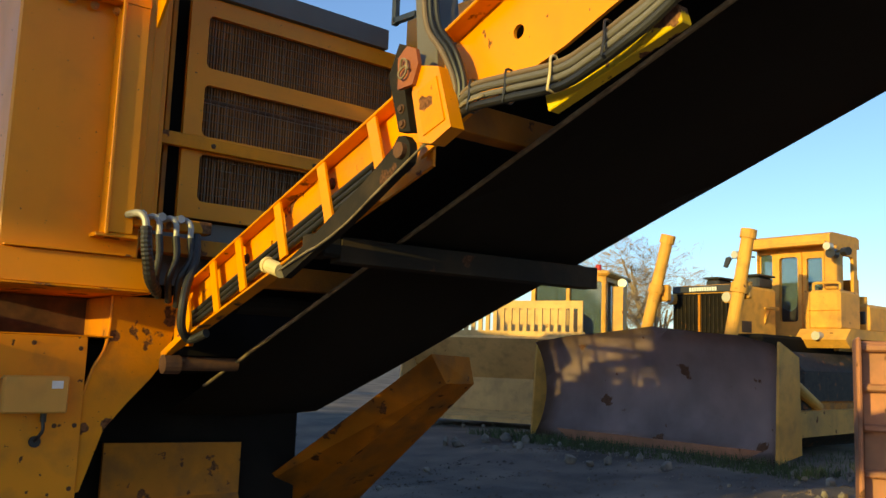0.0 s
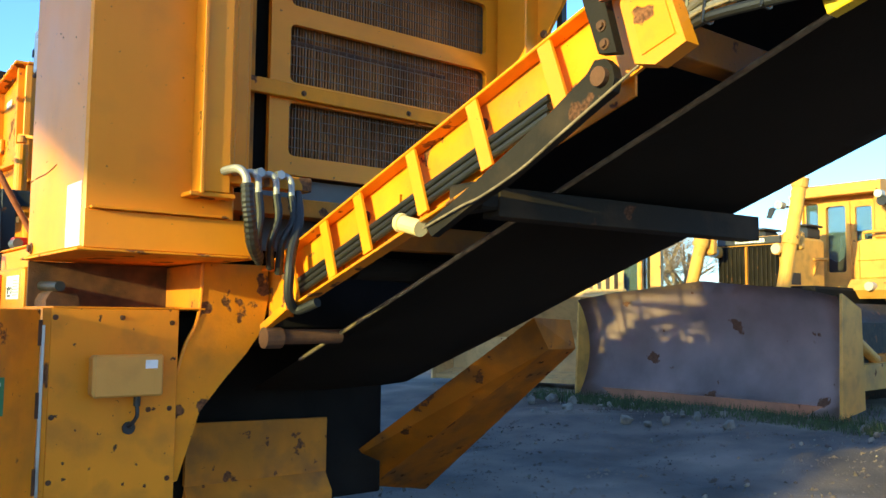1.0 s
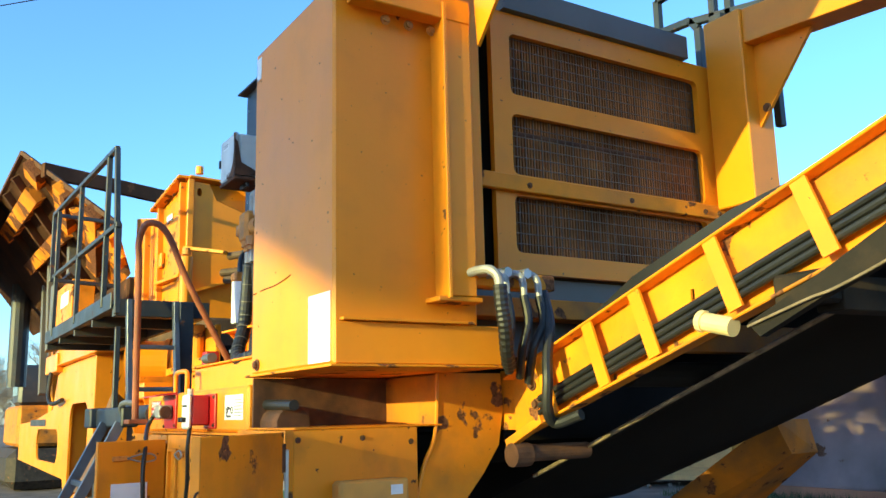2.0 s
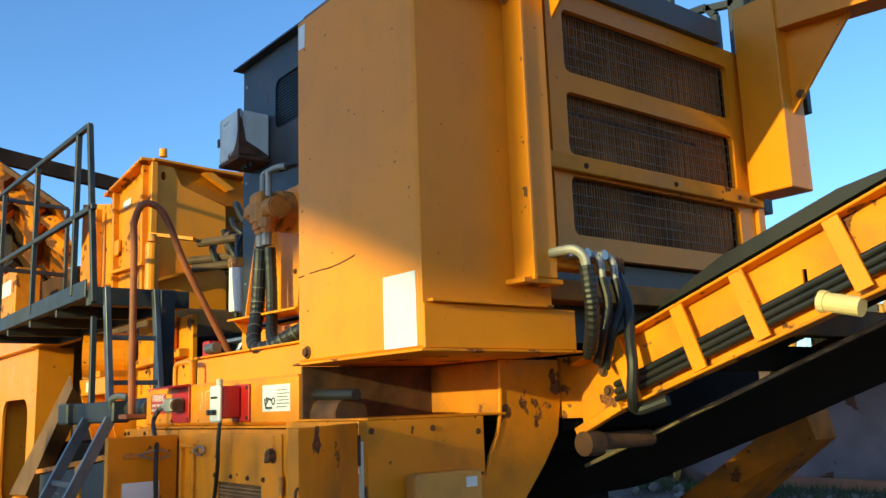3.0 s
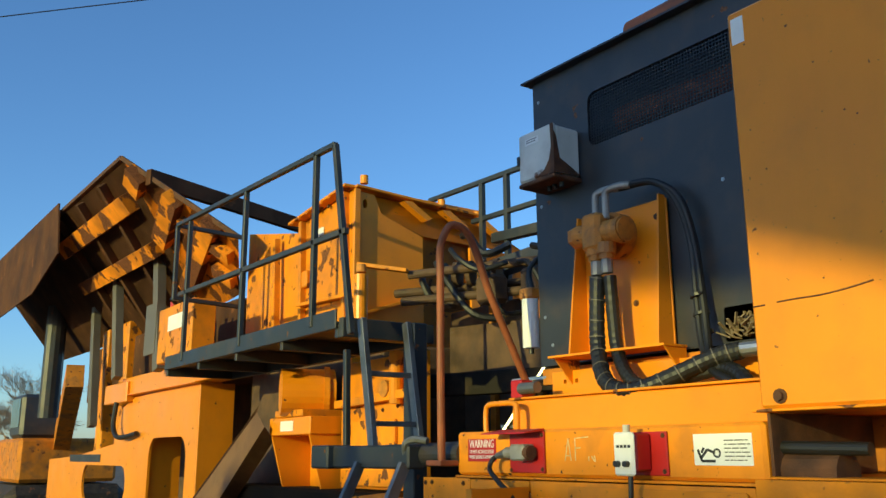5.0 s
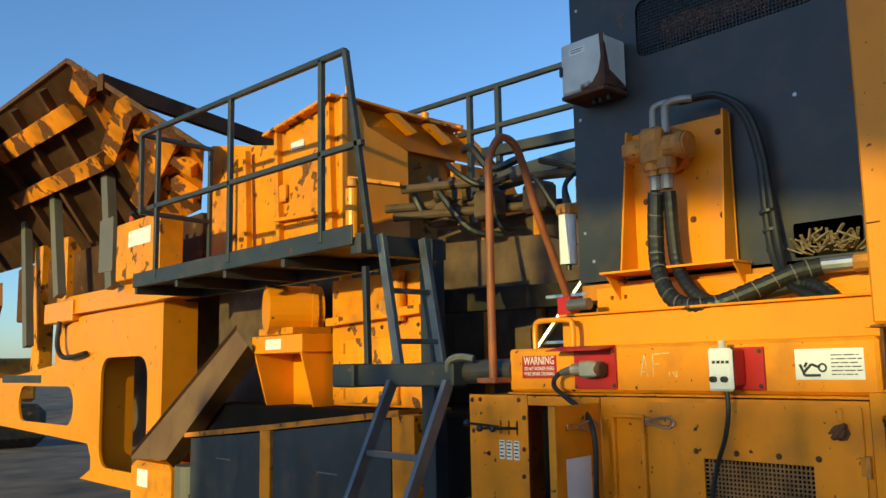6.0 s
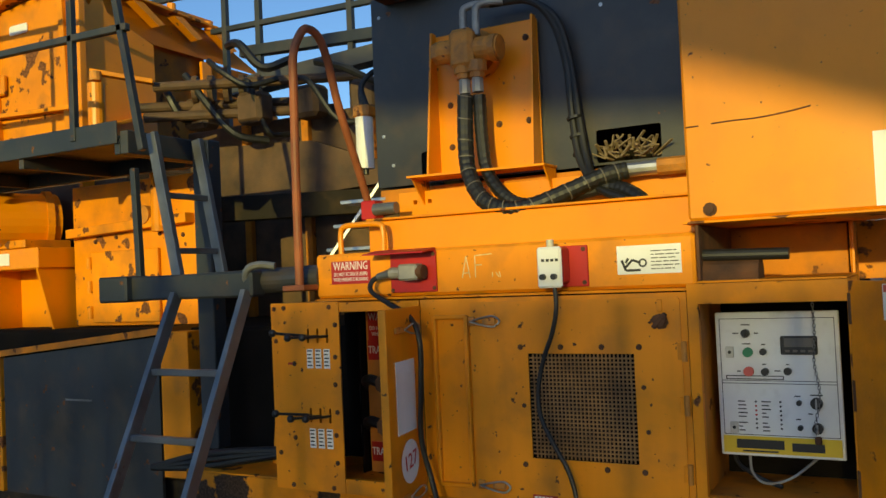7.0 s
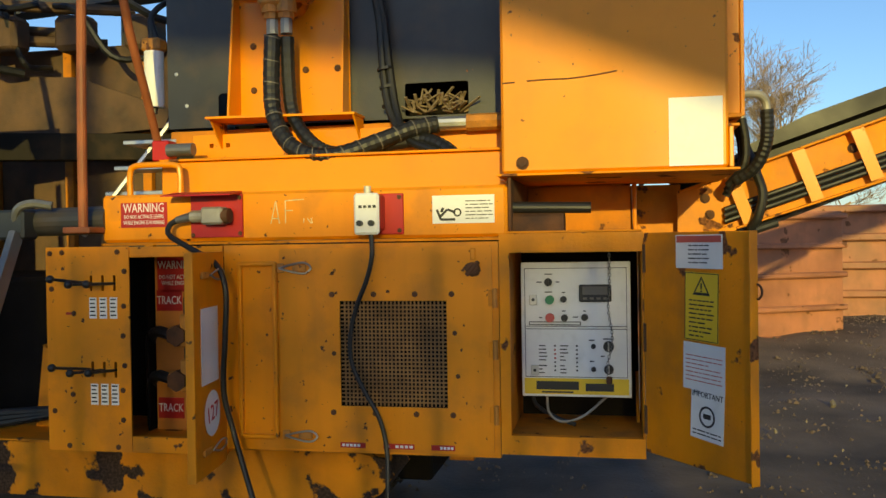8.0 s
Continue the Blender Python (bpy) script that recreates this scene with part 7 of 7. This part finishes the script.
    Q("cab_side", plate(rect(3.2, 5.0, 1.6, 3.3), [rect(3.35, 4.0, 1.9, 3.18, 0.05), rect(4.1, 4.85, 1.9, 3.18, 0.05)], "x", 0.82, 0.08), YELLOW_PALE, cab)
    # added near-black walls darken the windows in place of cab shade
    Q("cab_back", box(-0.9, 0.8, 4.92, 5.0, 1.6, 3.3, 0.01), DARK, cab)
    Q("cab_far_side", box(-0.9, -0.84, 3.3, 4.9, 1.6, 3.3, 0.01), DARK, cab)
    Q("seat", box(-0.25, 0.3, 4.0, 4.5, 1.6, 2.7, 0.08), BLACK, cab)
    Q("roof", box(-1.0, 1.0, 3.1, 5.1, 3.3, 3.42, 0.05), YELLOW_PALE, cab)
    Q("roof_unit", box(-0.6, 0.2, 3.3, 4.3, 3.42, 3.62, 0.08), OLDSTEEL, cab)
    Q("window", box(-0.82, 0.82, 3.285, 3.295, 1.88, 3.2, 0), GLASS, cab)
    Q("window", box(0.78, 0.79, 3.34, 4.88, 1.88, 3.2, 0), GLASS, cab)
    Q("wiper", bar((-0.3, 3.19, 2.0), (-0.55, 3.19, 2.8), 0.02, 0.02), BLACK, cab)
    Q("beacon", rod((0.6, 3.6, 3.42), (0.6, 3.6, 3.60), 0.07), RED, cab)
    Q("loader_arm", bar((1.35, 2.7, 1.2), (1.30, 2.9, 3.0), 0.22, 0.26), YELLOW_PALE)
    Q("work_lamp", rod((1.35, 2.9, 3.1), (1.35, 3.02, 3.1), 0.1), LAMPGLASS)
    m2 = m2 @ Matrix.Translation((-0.55, 0, 0))
    for s in (-1.1, 1.1):
        for y in (2.2, 5.2):
            Q("wheel", rod((s - 0.25, y, 0.75), (s + 0.25, y, 0.75), 0.75, n=24), RUBBER)
    # small cab seen past the feeder
    k = thing("excavator", (3.5, 27.0, 0), "dirty yellow excavator parked beyond the hopper", "excavator")
    part("house", box(2.4, 4.6, 25.5, 28.5, 1.0, 2.0, 0.08), YELLOW_DIRTY, k)
    part("cab", box(2.4, 3.3, 25.6, 26.9, 2.0, 3.0, 0.08), GREY, k)
    part("cab_window", box(2.385, 2.398, 25.75, 26.75, 2.25, 2.9, 0), GLASS, k)
    part("boom", bar((3.4, 26.0, 1.8), (2.8, 22.5, 3.2), 0.35, 0.5), YELLOW_DIRTY, k)
    part("undercarriage", box(2.2, 4.8, 25.2, 28.8, 0.0, 0.95, 0.2), TRACKSTEEL, k)


def ramp_up(x):
    t = min(1.0, max(0.0, (x - 7.0) / 3.5))
    return t * t * (3 - 2 * t)


def build_yard():
    # rust-red ribbed bin wall
    c = thing("steel_bin", (13.2, 1.0, 0.0), "large rust-red steel bin with horizontal ribs", "container")
    part("front_sheet", box(12.7, 12.76, -5.0, 4.4, 0.0, 1.95, 0.01), RUST_SHEET, c)
    part("end_sheet", box(12.77, 15.0, 4.34, 4.4, 0.0, 1.95, 0.01), RUST_SHEET, c)
    for z in (0.05, 0.55, 1.0, 1.45, 1.9):
        part("rib", box(12.58, 12.698, -5.0, 4.42, z - 0.06, z + 0.06, 0.02), RUST_SHEET, c)
    # second blade at the edge of the yard
    b = thing("spare_blade", (9.2, 4.3, 0.0), "rust-red spare dozer blade with ribs on the ground", "dozer blade")
    mm = Matrix.Translation((9.2, 4.68, 0)) @ pose(0, 0, 0, 0, 0, -62)
    part("sheet", local(box(0, 3.2, 0, 0.08, 0.0, 1.82, 0.02), mm), RUST_SHEET, b)
    for z in (0.1, 0.5, 0.95, 1.35, 1.75):
        part("rib", local(box(0, 3.2, -0.10, -0.005, z - 0.04, z + 0.04, 0.02), mm), RUST_SHEET, b)
    part("end_plate", local(box(-0.05, -0.003, -0.3, 0.5, 0.0, 1.85, 0.02), mm), RUST_SHEET, b)
    # stones and tufts
    rnd = random.Random(21)
    bm = bmesh.new()
    for k in range(520):
        x, y = 4 + 12 * rnd.random(), -2 + 17 * rnd.random()
        if k > 330:
            x, y = 9.2 + 1.9 * rnd.random(), 5.0 + 6.5 * rnd.random()
        r = 0.012 + 0.05 * rnd.random() ** 5 if k < 330 else 0.012 + 0.10 * rnd.random() ** 7
        res = bmesh.ops.create_icosphere(bm, subdivisions=1, radius=r, matrix=Matrix.Translation((x, y, r * 0.15 + 0.2 * ramp_up(x))) @ Euler((rnd.random() * 6, rnd.random() * 6, 0)).to_matrix().to_4x4() @ Matrix.Diagonal((1, 0.8, 0.55, 1)))
        for v in res["verts"]:
            v.co += Vector((rnd.uniform(-1, 1), rnd.uniform(-1, 1), rnd.uniform(-1, 1))) * r * 0.18
    tagged(part("stones", bm, STONE, None), "scattered pale stones on the yard", "stones", kind="stuff")
    # fine gravel, as low four-sided pebbles
    verts, faces = [], []
    for k in range(30000):
        x, y = 1.9 + 11.8 * rnd.random() ** 0.8, -3 + 13 * rnd.random()
        if noise.noise((x * 0.8, y * 0.8, 3)) < -0.1 and k % 3:
            continue
        r = 0.015 + 0.035 * rnd.random() ** 2 if k % 9 == 0 and x > 5 else 0.006 + 0.016 * rnd.random() ** 3
        z = 0.2 * ramp_up(x) - 0.02 + 0.05 * noise.noise((x * 0.5, y * 0.5, 0)) + 0.035 * noise.noise((x * 0.6, y * 3.2, 4)) + 0.03 * noise.noise((x * 2.1, y * 2.3, 7)) + 0.018 * noise.noise((x * 5, y * 5, 9))
        i, a = len(verts), rnd.random() * 6.28
        for q in range(4):
            verts.append((x + r * math.cos(a + 1.57 * q) * rnd.uniform(0.7, 1.3), y + r * math.sin(a + 1.57 * q) * rnd.uniform(0.7, 1.3), z - 0.01))
        verts.append((x + r * 0.3 * rnd.uniform(-1, 1), y + r * 0.3 * rnd.uniform(-1, 1), z + r * rnd.uniform(0.3, 0.6)))
        faces += [(i + q, i + (q + 1) % 4, i + 4) for q in range(4)]
    me = bpy.data.meshes.new("gravel")
    me.from_pydata(verts, [], faces)
    me.materials.append(GROUND)
    tagged(new("gravel", me), "loose brown gravel over the yard", "gravel", kind="stuff")
    verts, faces = [], []
    for k in range(5200):
        u = rnd.random()
        x = 10.4 + 1.1 * rnd.random()
        y = 6.0 + 6.2 * rnd.random()
        if k > 3600:
            x, y = 11.0 + 6 * rnd.random(), 4.5 + 3.0 * rnd.random()
        h = 0.05 + 0.12 * rnd.random()
        a = rnd.random() * 6.28
        i = len(verts)
        dx, dy = 0.008 * math.cos(a), 0.008 * math.sin(a)
        verts += [(x - dx, y - dy, 0.17), (x + dx, y + dy, 0.17), (x + 0.06 * rnd.uniform(-1, 1), y + 0.06 * rnd.uniform(-1, 1), 0.18 + h)]
        faces.append((i, i + 1, i + 2))
    me = bpy.data.meshes.new("grass")
    me.from_pydata(verts, [], faces)
    me.materials.append(GRASS)
    tagged(new("grass", me), "low rough grass along the parked machines", "grass", kind="stuff")
    # overhead wire
    for px, py in ((-6.6, 42.8), (46, -15)):
        p = thing("wire_pole", (px, py, 0), "plain wooden pole carrying the overhead wire", "pole", "wire poles")
        part("shaft", rod((px, py, -0.1), (px, py, 16.5), 0.14, r2=0.10), BARK, p)
    w = thing("overhead_wire", (-6.6, 42.8, 16), "thin dark overhead wire against the sky", "wire")
    part("wire", tube([(-6.6, 42.8, 16), (2.34, 33, 15.9), (12.25, 22.1, 15.9), (46, -15, 16.4)], 0.02, n=6), DARK, w)


def build_tree(x, y, h, seed, spread=0.55):
    """A bare winter tree: tapered trunk, forking limbs, a haze of fine twigs."""
    rnd = random.Random(seed)
    t = thing("bare_tree", (x, y, 0), "bare winter tree with fine tan twigs", "tree", "bare trees")
    trunk, twig = bmesh.new(), ([], [])

    def limb(p, d, l, r, depth):
        q = p + d * l
        if depth < 3:
            rod(p, q, r, trunk, r * 0.7, n=6)
        else:
            i = len(twig[0])
            side = d.orthogonal().normalized() * r
            twig[0].extend([p - side, p + side, q + side * 0.4, q - side * 0.4])
            twig[1].append((i, i + 1, i + 2, i + 3))
        if depth >= 7:
            return
        for k in range((5, 4, 4, 4, 3, 3, 3)[depth]):
            n = (d + Vector((rnd.gauss(0, spread), rnd.gauss(0, spread), rnd.gauss(0.16, spread * 0.6)))).normalized()
            limb(p.lerp(q, rnd.uniform(0.35, 1.0)), n, l * rnd.uniform(0.55, 0.8), max(r * 0.5, 0.0065), depth + 1)
    limb(Vector((x, y, -0.1)), Vector((0.05, 0, 1)), h * 0.28, h * 0.016, 0)
    part("trunk", trunk, BARK, t)
    me = bpy.data.meshes.new("twig_haze")
    me.from_pydata([tuple(v - Vector((x, y, 0))) for v in twig[0]], [], twig[1])
    me.materials.append(BARK)
    ob = new("twig_haze", me)
    ob.parent = t
    tagged(ob, kind="stuff")


build_dozer()
build_yard()
for i, (tx, ty, th) in enumerate(((22, 17.1, 10.0), (23.5, 19.6, 9.0), (33, 18, 7), (25.5, 0.2, 10.3), (31, 12.0, 6.5), (6, 44, 8), (2.5, 41, 7))):
    build_tree(tx, ty, th, i + 3)


# ---- unseen shade casters, added behind the walker ----
def build_shade_casters():
    # unseen slats, added to hold most of the sun off the cabinets
    f = thing("shade_slats", (-24, 4.38, 0), "unseen tall slats added behind the walker to shade the cabinets", "fence")
    me = None
    for k in range(23):
        if me is None:
            bm = box(-0.02, 0.02, -0.130, 0.130, 0.0, 6.06, 0.0)
            me = bpy.data.meshes.new("slat")
            bm.to_mesh(me)
            bm.free()
            me.materials.append(BARK)
        ob = new("slat", me)
        ob.parent = f
        ob.location = (0, -4.65 + 0.3 * k, 0)
    for z in (0.6, 3.0, 5.6):
        part("fence_rail", box(-24.1, -24.03, -0.32, 6.38, z - 0.08, z + 0.08, 0), BARK, f)
    # unseen blocker, outline cut to cast the shadow edge on tank and canopy
    s = thing("raised_shade_blocker", (-15.0, 3.3, 0.0), "unseen raised blocker added behind the walker to shade the tank", "screen box")
    part("body", plate([(1.45, 4.88), (2.32, 5.25), (4.30, 5.5), (4.30, 7.0), (2.90, 7.0), (1.75, 6.3), (1.45, 6.05)], [], "x", -15.2, 0.8), BLUEGREY, s)
    part("mast", box(-15.9, -15.72, 4.65, 4.80, 0.0, 6.8, 0.01), BLUEGREY, s)
    part("cantilever", box(-15.9, -15.72, 2.70, 4.64, 6.3, 6.5, 0.01), BLUEGREY, s)
    part("bracket", box(-15.72, -15.2, 2.70, 2.90, 6.3, 6.5, 0.01), BLUEGREY, s)


build_shade_casters()
